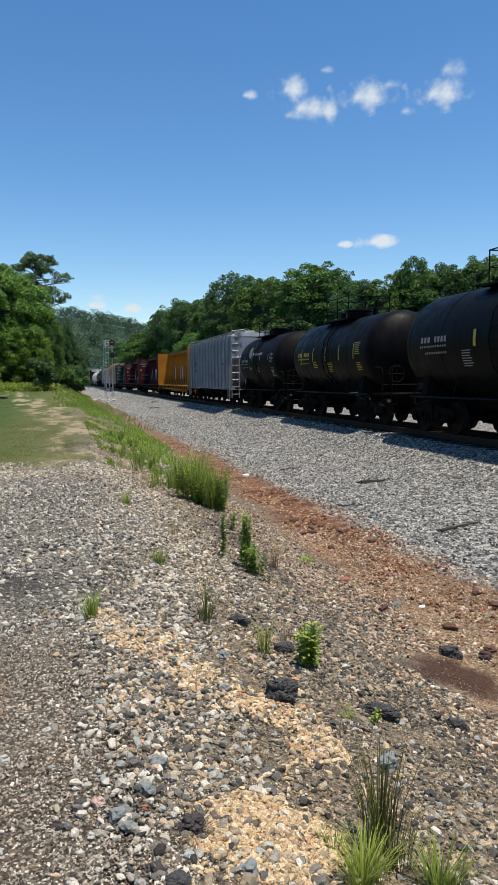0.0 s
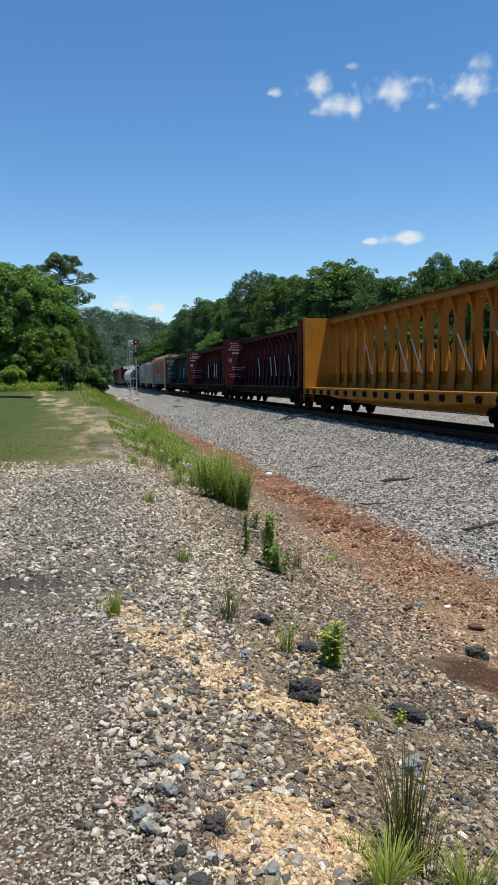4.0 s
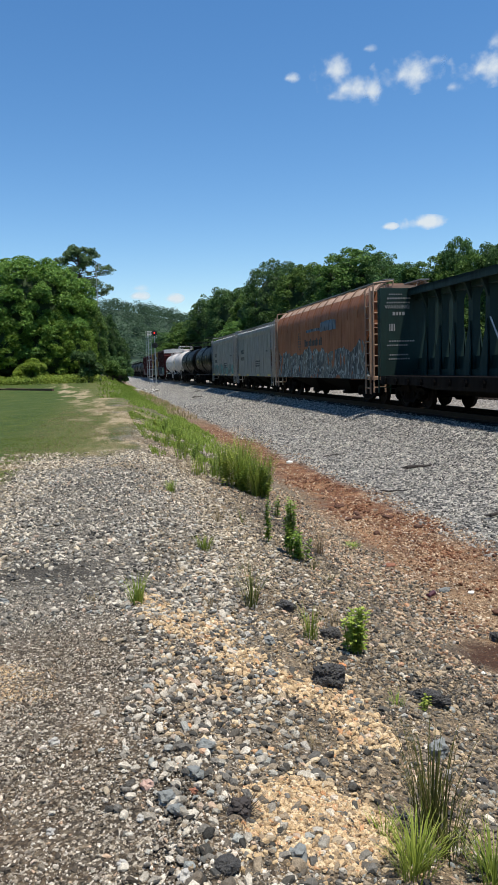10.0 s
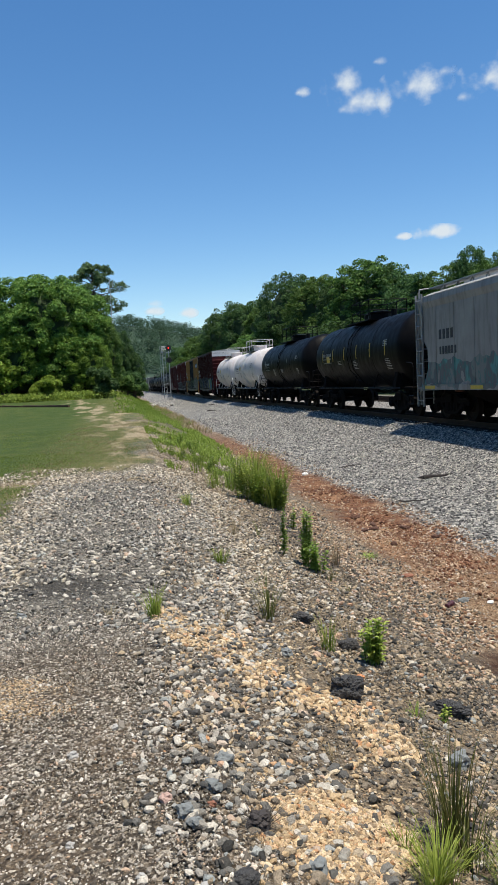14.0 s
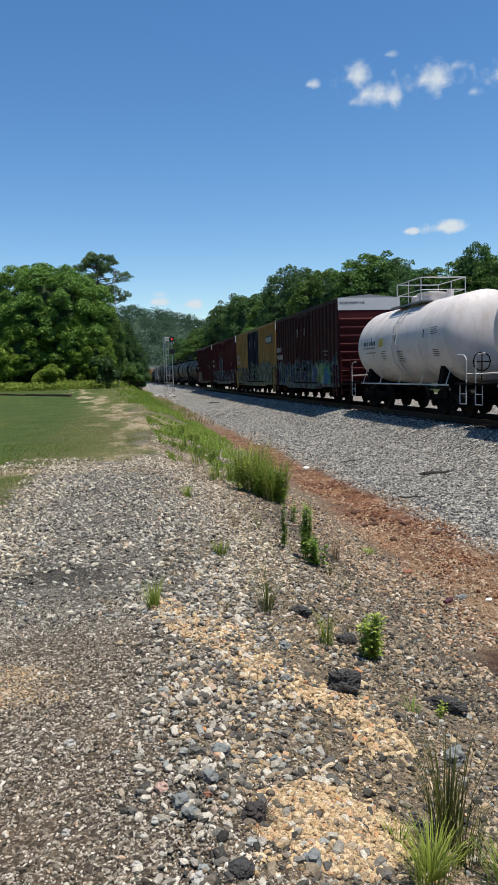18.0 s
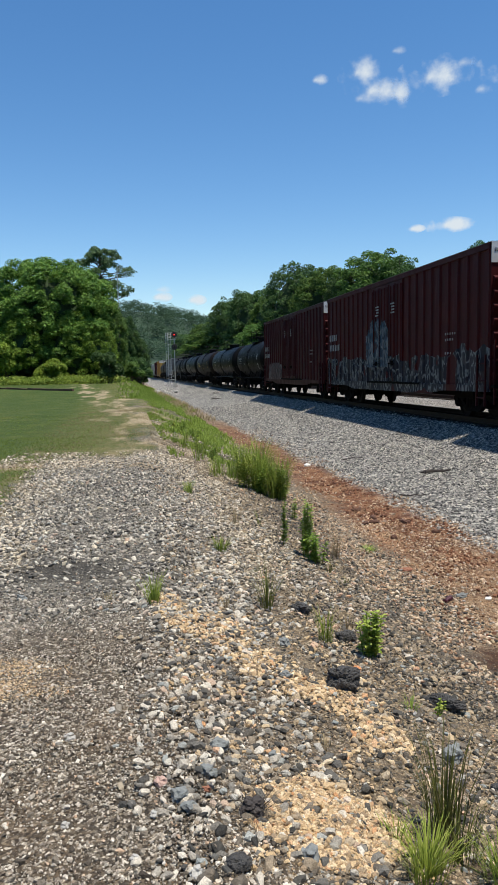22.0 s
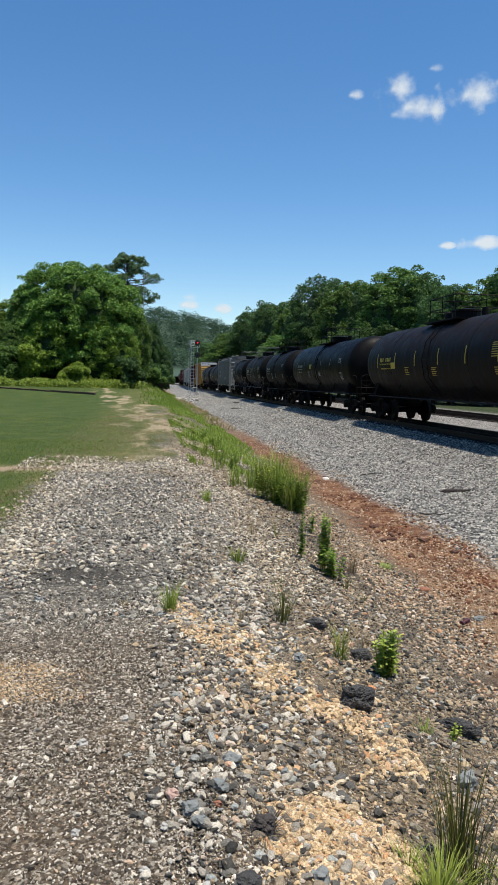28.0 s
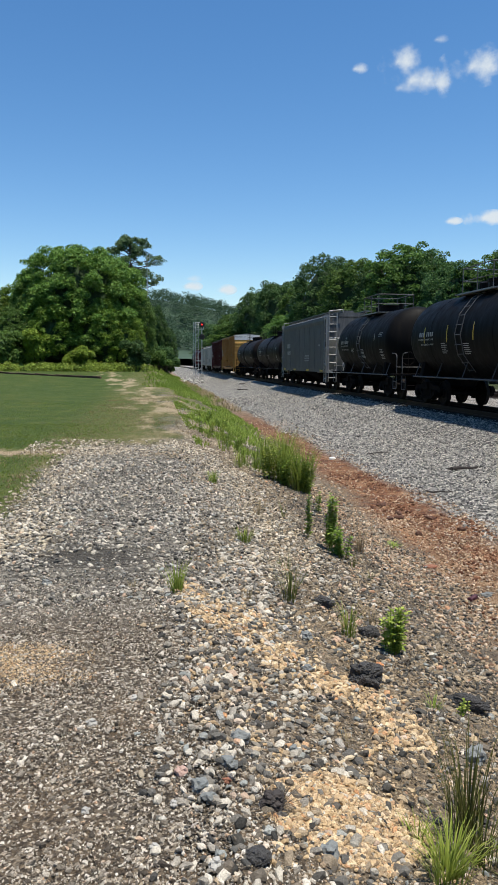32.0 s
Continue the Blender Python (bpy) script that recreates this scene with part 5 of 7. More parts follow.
TAN_TAGGED = graffiti_paint("tagged_tan_paint", (0.34, 0.19, 0.055), 0.6, 2.1, TAGS_D, 1.3, 0.45)
DOOR_BLUE = graffiti_paint("dark_blue_door_paint", (0.014, 0.019, 0.028), 0.6, 2.3, TAGS_D, 1.2, 0.5)
FADED_BLUE = spray_paint("sprayed_pale_blue", [(0.1, 0.14, 0.19), (0.13, 0.19, 0.25), (0.16, 0.2, 0.23), (0.11, 0.13, 0.16)], 1.2)
MURAL = spray_paint("sprayed_blue_green_yellow", [(0.02, 0.09, 0.22), (0.03, 0.16, 0.1), (0.12, 0.2, 0.03), (0.02, 0.05, 0.14)], 0.9)
GREEN_PIECE = spray_paint("sprayed_grey_green", [(0.05, 0.07, 0.035), (0.1, 0.125, 0.06), (0.03, 0.035, 0.035), (0.13, 0.15, 0.11)], 1.6)
BLUE_PIECE = spray_paint("sprayed_faded_blue", [(0.06, 0.03, 0.03), (0.04, 0.075, 0.11), (0.16, 0.17, 0.18), (0.03, 0.05, 0.08)], 1.8)
PINK_PIECE = spray_paint("sprayed_faded_pink", [(0.06, 0.02, 0.02), (0.13, 0.08, 0.08), (0.07, 0.022, 0.022), (0.2, 0.15, 0.15)], 1.7)
ORANGE = worn_paint("orange_brown_boxcar_paint", (0.42, 0.2, 0.055), 0.4, 0.5, (0.14, 0.075, 0.035))
TAN_END = worn_paint("tan_end_paint", (0.5, 0.3, 0.09), 0.3, 0.5, (0.2, 0.11, 0.05))
BROWN_ROOF = worn_paint("tan_hopper_roof_paint", (0.45, 0.3, 0.21), 0.3, 0.6, (0.2, 0.12, 0.09))

for dull, gloss in ((BLACK, 0.075), (BLACK_DUSTY, 0.06), (BLACK_RUSTY, 0.08), (STEEL, 0.03), (WHEEL_STEEL, 0.05), (DECK, 0.05), (RAIL, 0.1), (TIE, 0.05)):
    dull.node_tree.nodes["Principled BSDF"].inputs["Specular IOR Level"].default_value = gloss

T1 = "glossy black tank car on the railway track with white lettering"
tank_car(9.23, 20.87, BLACK, 4.05, 1.5, T1, None, WHITE_MARK, 0, [(0.9, 2, 0.12, 16)], (-0.3, 26, 0))
tank_car(21.13, 31.45, BLACK, 3.95, 1.45, "black tank car with yellow upright reflective strips", None, YELLOW_MARK, 5)
tank_car(31.6, 41.1, BLACK_DUSTY, 3.95, 1.45, "black tank car with a white oval emblem", None, WHITE_MARK, 4, (), (1.2, 22, 10))
hopper_car(41.5, 55.65, GREY_RIB, ROOF_PALE, "blue-grey covered hopper with upright ribs on its sides", "ribbed", top=4.32, rail_mat=LADDER_GREY, marks=DARK_MARK, rnd=1)
centerbeam_car(55.9, 73.9, YELLOW, "empty yellow centerbeam flatcar with solid end bulkheads")
centerbeam_car(74.2, 92.4, MAROON, "empty maroon centerbeam flatcar with lettered bulkheads", marks=WHITE_MARK)
centerbeam_car(92.65, 111.2, MAROON, "empty maroon centerbeam flatcar with lettered bulkheads", marks=WHITE_MARK)
centerbeam_car(111.4, 130.4, GREEN, "empty dark green centerbeam flatcar", marks=WHITE_MARK)
car = hopper_car(130.6, 146.1, BROWN_TAGGED, BROWN_ROOF, "rust-brown covered hopper with graffiti along its foot", "smooth", RUST, 4.42, BROWN_ROOF, 2, None, crown=True)
side_art(car, "blue_smear", FADED_BLUE, "faded blue sprayed smear", -2.2, 1.2, 3.2, 3.36, out=1.524, ragged=0.04, seed=6)
side_art(car, "blue_smear", FADED_BLUE, "faded blue sprayed smear", -3.4, -1.2, 3.14, 3.62, out=1.534, ragged=0.05, seed=7)
g = Geo()
for k in range(7):
    w = 0.24 * math.sqrt(1 - ((k - 3) / 3.6) ** 2)
    g.box(-1.512, -1.506, 2.5 - w, 2.5 + w, 2.42 + k * 0.13, 2.5 + k * 0.13)
g.make("emblem", DARK_MARK, car, "dark oval emblem of curved bars")
bars(car, "lettering", -1.508, [(1.45 - 0.24 * k, 2.72 if k in (0, 4, 8, 11) else 2.68, 0.17, 0.36 if k in (0, 4, 8, 11) else 0.26) for k in range(12)] + [(y, 1.1, 0.7, 0.1) for y in (-6.4, -2.2, 2.2, 6.4)], DARK_MARK, "large dark worn lettering")
hopper_car(146.35, 158.5, GREY_PLAIN, ROOF_PALE, "light grey covered hopper with brown end slope sheets", "smooth", RUST, 4.15, LADDER_GREY, 3, DARK_MARK)
hopper_car(158.8, 170.75, GREY_TAGGED, ROOF_PALE, "light grey covered hopper with green graffiti", "smooth", RUST, 4.15, LADDER_GREY, 4, DARK_MARK)
tank_car(170.95, 184.3, BLACK, 4.0, 1.48, "long black tank car with yellow reflective strips", None, WHITE_MARK, 6, [(3.2, -4, 0.5, 12)])
tank_car(184.5, 198.25, BLACK, 4.0, 1.48, "long black tank car with small white lettering", None, WHITE_MARK, 5)
tank_car(198.4, 210.0, WHITE_TANK, 4.05, 1.5, "white tank car with rust streaks round its dome", WHITE_RAIL, DARK_MARK, 4, [(1.4, 4, 0.5, 12)])
tank_car(210.15, 221.1, WHITE_TANK, 4.05, 1.5, "white tank car with rust streaks and white railings", WHITE_RAIL, DARK_MARK, 3, [(1.4, 4, 0.5, 12)])
car = box_car(222.18, 235.72, MAROON_TAGGED, "tall maroon boxcar with graffiti and a white band on its end", 5.12, WHITE_RAIL, None, MAROON, half=1.5, rnd=5)
side_art(car, "graffiti", MURAL, "blue, green and yellow sprayed piece", -5.4, -1.95, 0.98, 2.1, seed=2)
car = box_car(235.6, 251.55, TAN_TAGGED, "tan boxcar with dark blue doors and graffiti", 5.12, WHITE_RAIL, DOOR_BLUE, TAN_END, door_at=0.1, half=2.05, rnd=6)
side_art(car, "graffiti", GREEN_PIECE, "grey-green sprayed letters with dark outlines", -6.6, -2.1, 0.98, 2.5, seed=3, ragged=0.09)
Geo().box(-1.556, -1.546, -6.85, -4.9, 3.62, 4.14).make("sign_panel", DARK_MARK, car, "dark painted panel")
g = Geo()
for y, w in ((-6.6, 0.14), (-6.28, 0.4), (-5.85, 0.14), (-5.6, 0.4), (-5.15, 0.34)):
    g.prism([(y - w / 2, 3.72), (y + w / 2, 3.72), (y + w / 2 + 0.08, 4.04), (y - w / 2 + 0.08, 4.04)], "x", -1.562, -1.557)
g.make("emblem", WHITE_MARK, car, "white slanting blocks on the dark panel")
car = box_car(251.75, 267.78, MAROON_TAGGED_2, "maroon boxcar with grey graffiti along its foot", 5.12, WHITE_RAIL, None, MAROON, half=1.6, rnd=7)
side_art(car, "graffiti", BLUE_PIECE, "faded blue and white sprayed piece", -0.4, 2.1, 1.6, 3.6, seed=4, ragged=0.12, out=1.575)
car = box_car(268.04, 283.56, MAROON, "maroon boxcar with faded pinkish graffiti along its foot", 5.1, WHITE_RAIL, None, MAROON, rnd=8)
side_art(car, "graffiti", PINK_PIECE, "faded pinkish sprayed letters", 1.9, 5.9, 0.98, 2.1, seed=9, ragged=0.05)
tank_car(283.96, 297.33, BLACK_DUSTY, 3.95, 1.48, "long dusty black tank car with white stripes", None, WHITE_MARK, 8)
tank_car(297.64, 314.90, BLACK, 3.95, 1.48, "long black tank car with white lettering", None, WHITE_MARK, 7)
tank_car(315.29, 331.57, BLACK_RUSTY, 4.0, 1.5, "long black tank car with a rusty brown top", None, YELLOW_MARK, 6, [(3.4, -6, 0.5, 10)])
tank_car(331.88, 348.03, BLACK, 4.0, 1.5, "long black tank car with broad white lettering", None, WHITE_MARK, 6, [(1.5, 2, 0.4, 10)])
tank_car(348.35, 358.90, BLACK_DUSTY, 4.0, 1.5, "short black tank car with white lettering", None, WHITE_MARK, 0)
tank_car(359.13, 370.58, BLACK_DUSTY, 4.0, 1.5, "short black tank car with yellow strips", DARK_RAIL, WHITE_MARK, 4)
tank_car(370.82, 381.30, BLACK_DUSTY, 4.0, 1.5, "short black tank car with grey railings", DARK_RAIL, WHITE_MARK, 3)
hopper_car(381.92, 396.10, DARK_GREY, DARK_GREY, "dark grey covered hopper with pale streaks down its sides", "smooth", ROOF_PALE, 4.3, LADDER_GREY, 9, WHITE_MARK)
tank_car(396.48, 410.56, BLACK_RUSTY, 3.9, 1.45, "sooty black tank car", None, WHITE_MARK, 5)
tank_car(410.86, 425.83, BLACK_RUSTY, 3.9, 1.45, "sooty black tank car", None, WHITE_MARK, 4)
box_car(426.22, 441.12, ORANGE, "orange-brown boxcar with a pale end", 4.95, WHITE_RAIL, None, TAN_END, rnd=10)
box_car(441.62, 456.52, MAROON, "maroon boxcar with plain sides", 4.9, None, None, MAROON, rnd=11)
hopper_car(457.02, 468.86, GREY_PLAIN, ROOF_PALE, "light grey covered hopper", "smooth", RUST, 4.15, LADDER_GREY, 12, DARK_MARK)
hopper_car(469.36, 481.20, GREY_PLAIN, ROOF_PALE, "light grey covered hopper", "smooth", RUST, 4.15, LADDER_GREY, 13, DARK_MARK)
centerbeam_car(481.70, 499.66, MAROON, "empty maroon centerbeam flatcar", marks=WHITE_MARK)
tank_car(500.16, 513.53, BLACK, 4.0, 1.48, "black tank car far down the train", None, WHITE_MARK, 5)


# ---- trees, shrubs and grass ----
def leaf_cloud(lobes, count, size, seed, droop=0.15, fill=0.35, up=0.75):
    """Many small leaf sprays on the shells of lobes: rows (centre x, y, z, radii). Returns vertices and faces."""
    rng = np.random.default_rng(seed)
    w = np.array([rx * rz for _, _, _, rx, _, rz in lobes])
    pick = rng.choice(len(lobes), count, p=w / w.sum())
    lob = np.array(lobes)[pick]
    d = rng.normal(size=(count, 3))
    d /= np.linalg.norm(d, axis=1)[:, None]
    d[:, 2] = np.where(d[:, 2] < -0.45, -d[:, 2], d[:, 2])
    depth = 1.12 - fill * rng.random(count) ** 1.4
    c = lob[:, :3] + d * lob[:, 3:] * depth[:, None]
    n = d * 0.5 + rng.normal(size=(count, 3)) * 0.6
    n[:, 2] += up
    n /= np.linalg.norm(n, axis=1)[:, None]
    a = np.cross(n, rng.normal(size=(count, 3)))
    a /= np.linalg.norm(a, axis=1)[:, None]
    b = np.cross(n, a)
    s = (size * rng.uniform(0.55, 1.35, count))[:, None]
    tip = c + a * s - np.array([0, 0, droop]) * s
    v = np.stack([c - a * s * 0.4 - b * s * 0.6, c - a * s * 0.25 + b * s * 0.65, tip], 1).reshape(-1, 3)
    return v, np.arange(count * 3).reshape(-1, 3)


def quads(name, v, f, mat, parent=None, label=""):
    me = bpy.data.meshes.new(name)
    me.vertices.add(len(v))
    me.vertices.foreach_set("co", np.asarray(v, dtype=np.float32).ravel())
    me.loops.add(f.size)
    me.loops.foreach_set("vertex_index", f.ravel().astype(np.int32))
    me.polygons.add(len(f))
    me.polygons.foreach_set("loop_start", np.arange(0, f.size, f.shape[1], dtype=np.int32))
    me.update(calc_edges=True)
    me.shade_flat()
    me.materials.append(mat)
    return put(name, me, parent, label) if parent is not None or label else me


BARK = plain("grey_brown_bark", (0.09, 0.07, 0.055), 0.95, 0, 5, 0.4)
LEAF_A = leaf_mat("deep_green_leaves", (0.027, 0.064, 0.021), (0.112, 0.192, 0.058), 0.5, 0.3)
LEAF_B = leaf_mat("mid_green_leaves", (0.044, 0.098, 0.022), (0.165, 0.27, 0.062), 0.5, 0.3)
LEAF_D = leaf_mat("light_green_leaves", (0.075, 0.15, 0.02), (0.25, 0.37, 0.06), 0.5, 0.35)
LEAF_E = leaf_mat("dense_summer_leaves", (0.055, 0.118, 0.022), (0.21, 0.32, 0.065), 0.5, 0.3)
LEAF_C = leaf_mat("yellow_green_leaves", (0.13, 0.22, 0.03), (0.36, 0.47, 0.08), 0.5, 0.45)
NEEDLE = leaf_mat("blue_green_needles", (0.06, 0.105, 0.045), (0.15, 0.21, 0.09), 0.6, 0.35)
# dark green of the crown cores: shade among the leaves, put into colour
INNER_SHADE = plain("shaded_inner_foliage", (0.026, 0.05, 0.013), 0.9, 0, 1.5, 0.6)


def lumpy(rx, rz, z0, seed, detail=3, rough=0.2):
    """A rough closed mass: dense twigs and leaves inside a crown, shade painted in."""
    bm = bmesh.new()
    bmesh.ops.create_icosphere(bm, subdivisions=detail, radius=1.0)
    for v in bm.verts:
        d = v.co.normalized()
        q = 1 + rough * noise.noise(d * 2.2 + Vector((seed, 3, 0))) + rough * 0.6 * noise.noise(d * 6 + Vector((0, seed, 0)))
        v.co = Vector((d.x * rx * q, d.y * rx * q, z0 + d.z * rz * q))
    me = bpy.data.meshes.new("shaded_inner_mass")
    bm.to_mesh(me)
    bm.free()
    me.materials.append(INNER_SHADE)
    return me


def broadleaf(seed, h, w, leaves, size, mat, base=0.06, n=130, lobe=1.0):
    """A broad-leaved tree of height h and width w: tapered trunk, forking limbs, and a domed crown of many leaf clumps."""
    rr = random.Random(seed)
    tree = thing("tree", "", "tree")
    g = Geo()
    g.tube((0, 0, -0.4), (0, 0, h * 0.3), 0.022 * h, 9, 0.016 * h).tube((0, 0, h * 0.3), (rr.uniform(-0.3, 0.3), rr.uniform(-0.3, 0.3), h * 0.7), 0.016 * h, 8, 0.006 * h)
    lobes = []
    zc = h * (base + (1 - base) * 0.46)
    for i in range(n):
        up = 1 - 1.75 * (i + 0.5) / n
        a = i * 2.39996 + rr.uniform(-0.3, 0.3)
        flat = math.sqrt(1 - up * up) ** (0.75 if up > 0 else 0.3)
        lr = w * rr.uniform(0.045, 0.115) * lobe
        far = rr.uniform(0.8, 1.0) + 0.14 * noise.noise((2 * math.cos(a) * flat, 2 * math.sin(a) * flat, 2 * up + seed))
        rx = (w * 0.5 - lr * 0.75) * far
        rz = ((h - zc) if up > 0 else (zc - h * base)) - lr * 0.6
        c = (rx * flat * math.cos(a), rx * flat * math.sin(a), zc + rz * up * far)
        lobes.append((*c, lr, lr, lr * rr.uniform(0.7, 0.95)))
        if i % 9 == 0:
            s = h * rr.uniform(0.15, 0.4)
            m = (c[0] * 0.5, c[1] * 0.5, s + (c[2] - s) * 0.6)
            g.tube((0, 0, s), m, 0.007 * h, 6, 0.005 * h).tube(m, c, 0.005 * h, 5, 0.002 * h)
    g.make("trunk", BARK, tree)
    put("shaded_inner_mass", lumpy(w * 0.34, (h - h * base) * 0.39, zc, seed), tree)
    v, f = leaf_cloud(lobes, leaves, size, seed, 0.1, 0.65)
    quads("crown", v, f, mat, tree)
    return tree


def pine(seed, h, w, leaves):
    """A tall pine with an open, uneven crown: bare trunk, level limbs that end in needle tufts."""
    rr = random.Random(seed)
    tree = thing("tree", "", "tree")
    g = Geo().tube((0, 0, -0.4), (0.15, 0.1, h * 0.6), 0.016 * h, 8, 0.01 * h).tube((0.15, 0.1, h * 0.6), (-0.3, 0, h * 0.97), 0.01 * h, 7, 0.003 * h)
    lobes = []
    for i in range(58):
        q = 0.52 + 0.46 * (i / 57) ** 0.85
        a = i * 2.4 + rr.uniform(-0.5, 0.5)
        full = min(1.0, 0.55 + (q - 0.5) * 2.2) if q < 0.8 else max(0.3, 1 - (q - 0.8) * 3.6)
        rad = w * 0.5 * full * (rr.uniform(0.75, 1.0) if i % 3 else rr.uniform(0.3, 0.6))
        z = h * q
        c = Vector((rad * math.cos(a), rad * math.sin(a), z + rad * rr.uniform(0.1, 0.5)))
        g.tube((-0.1, 0, z), c, 0.07, 5, 0.025)
        for k in range(3):
            o = c * 1.0
            o.x, o.y = c.x * (1 - 0.22 * k) + rr.uniform(-0.35, 0.35), c.y * (1 - 0.22 * k) + rr.uniform(-0.35, 0.35)
            o.z += rr.uniform(-0.1, 0.3)
            lobes.append((*o, rr.uniform(0.4, 0.7), rr.uniform(0.4, 0.7), rr.uniform(0.3, 0.5)))
    lobes += [(-0.3, 0, h * 0.975, 0.7, 0.7, 0.5), (0.3, 0.3, h * 0.95, 0.6, 0.6, 0.4)]
    g.make("trunk", BARK, tree)
    v, f = leaf_cloud(lobes, leaves, 0.15, seed, 0, 0.9, 0.6)
    quads("crown", v, f, NEEDLE, tree)
    return tree


def shrub(seed, h, w, leaves, size, mat):
    rr = random.Random(seed)
    bush = thing("shrub", "", "shrub")
    g = Geo()
    lobes = []
    for i in range(14):
        a, q = i * 2.4, rr.uniform(0.25, 0.9)
        c = (w * 0.38 * rr.random() * math.cos(a), w * 0.38 * rr.random() * math.sin(a), h * q * 0.85)
        g.tube((c[0] * 0.2, c[1] * 0.2, -0.1), c, 0.025, 5, 0.01)
        lobes.append((*c, w * 0.17, w * 0.17, h * 0.15))
    g.make("stem", BARK, bush)
    v, f = leaf_cloud(lobes, leaves, size, seed)
    quads("foliage", v, f, mat, bush)
    return bush


TREE_KINDS = [broadleaf(31, 18, 13, 44000, 0.19, LEAF_A, 0.0, 240, 0.8), broadleaf(32, 18, 12, 42000, 0.18, LEAF_B, 0.0, 230, 0.8), broadleaf(33, 18, 14, 44000, 0.19, LEAF_A, 0.0, 210, 0.85), broadleaf(34, 18, 11, 38000, 0.18, LEAF_B, 0.0, 220, 0.8),
              broadleaf(35, 18, 14, 46000, 0.21, LEAF_D, 0.0, 170), broadleaf(36, 18, 13, 44000, 0.21, LEAF_B, 0.0, 160), broadleaf(37, 18, 20, 120000, 0.2, LEAF_E, 0.0, 420, 0.62)]
KIND_WIDE = (13, 12, 14, 11, 14, 13, 20)
placed = set()


def stand(kind, x, y, h, w, label, group, turn=0.0, z=None):
    """A copy (or the first use) of a tree kind, scaled to its height and width."""
    src = TREE_KINDS[kind]
    rest = Matrix.LocRotScale((x, y, (ground_z(x, y) if z is None else z) - 0.1), Euler((0, 0, turn)), (w, w, h))
    ob = copy_thing(src, Matrix.Identity(4)) if src in placed else src
    placed.add(src)
    ob.matrix_basis = rest
    return tagged(ob, label, "tree", group)


# the wood beyond the tracks: front row by place and height, then smaller trees between and before them
FAR_ROW = [(15, 216, 11.6, 12), (18, 194, 13.2, 11), (22, 165, 18.0, 13), (24, 151, 18.0, 11), (26, 140, 15.8, 9), (28, 127, 20.0, 11), (29.5, 113, 17.4, 10), (31, 102, 15.7, 8), (33, 97, 17.3, 11.5), (35, 93.5, 16.0, 8),
           (34, 82, 12.8, 7.5), (36, 80, 12.9, 7), (39, 79, 15.6, 5.2), (40, 75, 13.6, 6), (42, 73.7, 14.3, 7), (45, 72, 15.0, 7.5), (48, 68, 14.5, 8), (52, 66, 14, 8)]
rr = random.Random(77)
for i, (x, y, top, wide) in enumerate(FAR_ROW):
    gz = ground_z(x, y)
    k = (0, 1, 2, 0, 3, 2, 1)[i % 7]
    stand(k, x, y, (top - gz) / 18, wide / KIND_WIDE[k] * 1.3, "tall broad-leaved tree in full summer leaf beyond the tracks", "trees beyond the tracks", rr.uniform(0, 6))
for i in range(30):
    x, y, top, wide = FAR_ROW[i % len(FAR_ROW)]
    front = i % 3
    x2, y2 = (x - rr.uniform(3, 5), y + rr.uniform(-5, 8)) if front else (x + rr.uniform(2, 5), y + rr.uniform(2, 8))
    h = top * (rr.uniform(0.5, 0.68) if front else rr.uniform(0.84, 0.93))
    k = rr.randrange(4)
    stand(k, x2, y2, h / 18, wide * rr.uniform(1.2, 1.5) / KIND_WIDE[k], "smaller broad-leaved tree at the edge of the wood" if front else "broad-leaved tree inside the wood beyond the tracks", "trees beyond the tracks", rr.uniform(0, 6))

# the trees beside the lawn: place, top, width, kind
NEAR_ROW = [(-9.7, 80, 13.4, 15.0, 6), (-5.3, 79, 10.4, 6.0, 4), (-3.9, 79, 9.2, 4.6, 5), (-14.6, 79, 10.2, 6.0, 5), (-17.5, 84, 9.4, 6.5, 4), (-20.6, 84, 9.6, 7, 5), (-24, 86, 11, 8, 4), (-29, 88, 12.0, 9, 5),
            (-2.4, 95, 8.2, 4.2, 0), (-0.9, 96, 5.4, 3.6, 2), (-7.6, 76, 7.6, 6.0, 4), (-12.0, 76, 7.8, 6.5, 4), (-5.0, 76, 6.4, 4.5, 4), (-16.2, 77, 6.6, 5.5, 5), (-12, 94, 12.0, 9, 2)]
for x, y, top, wide, k in NEAR_ROW:
    h = top - ground_z(x, y)
    stand(k, x, y, h / 18, wide / KIND_WIDE[k], "broad round-crowned tree towering over the mown lawn" if k == 6 else "dense bright-leaved tree beside the mown lawn" if k == 4 else "dense broad-leaved tree beside the mown lawn", "trees beside the lawn", rr.uniform(0, 6))
pt = pine(41, 17.2, 9.4, 18000)
pt.matrix_basis = pose(-5.4, 100, -0.2)
tagged(pt, "tall open-crowned pine standing behind the leafy trees", "pine tree")
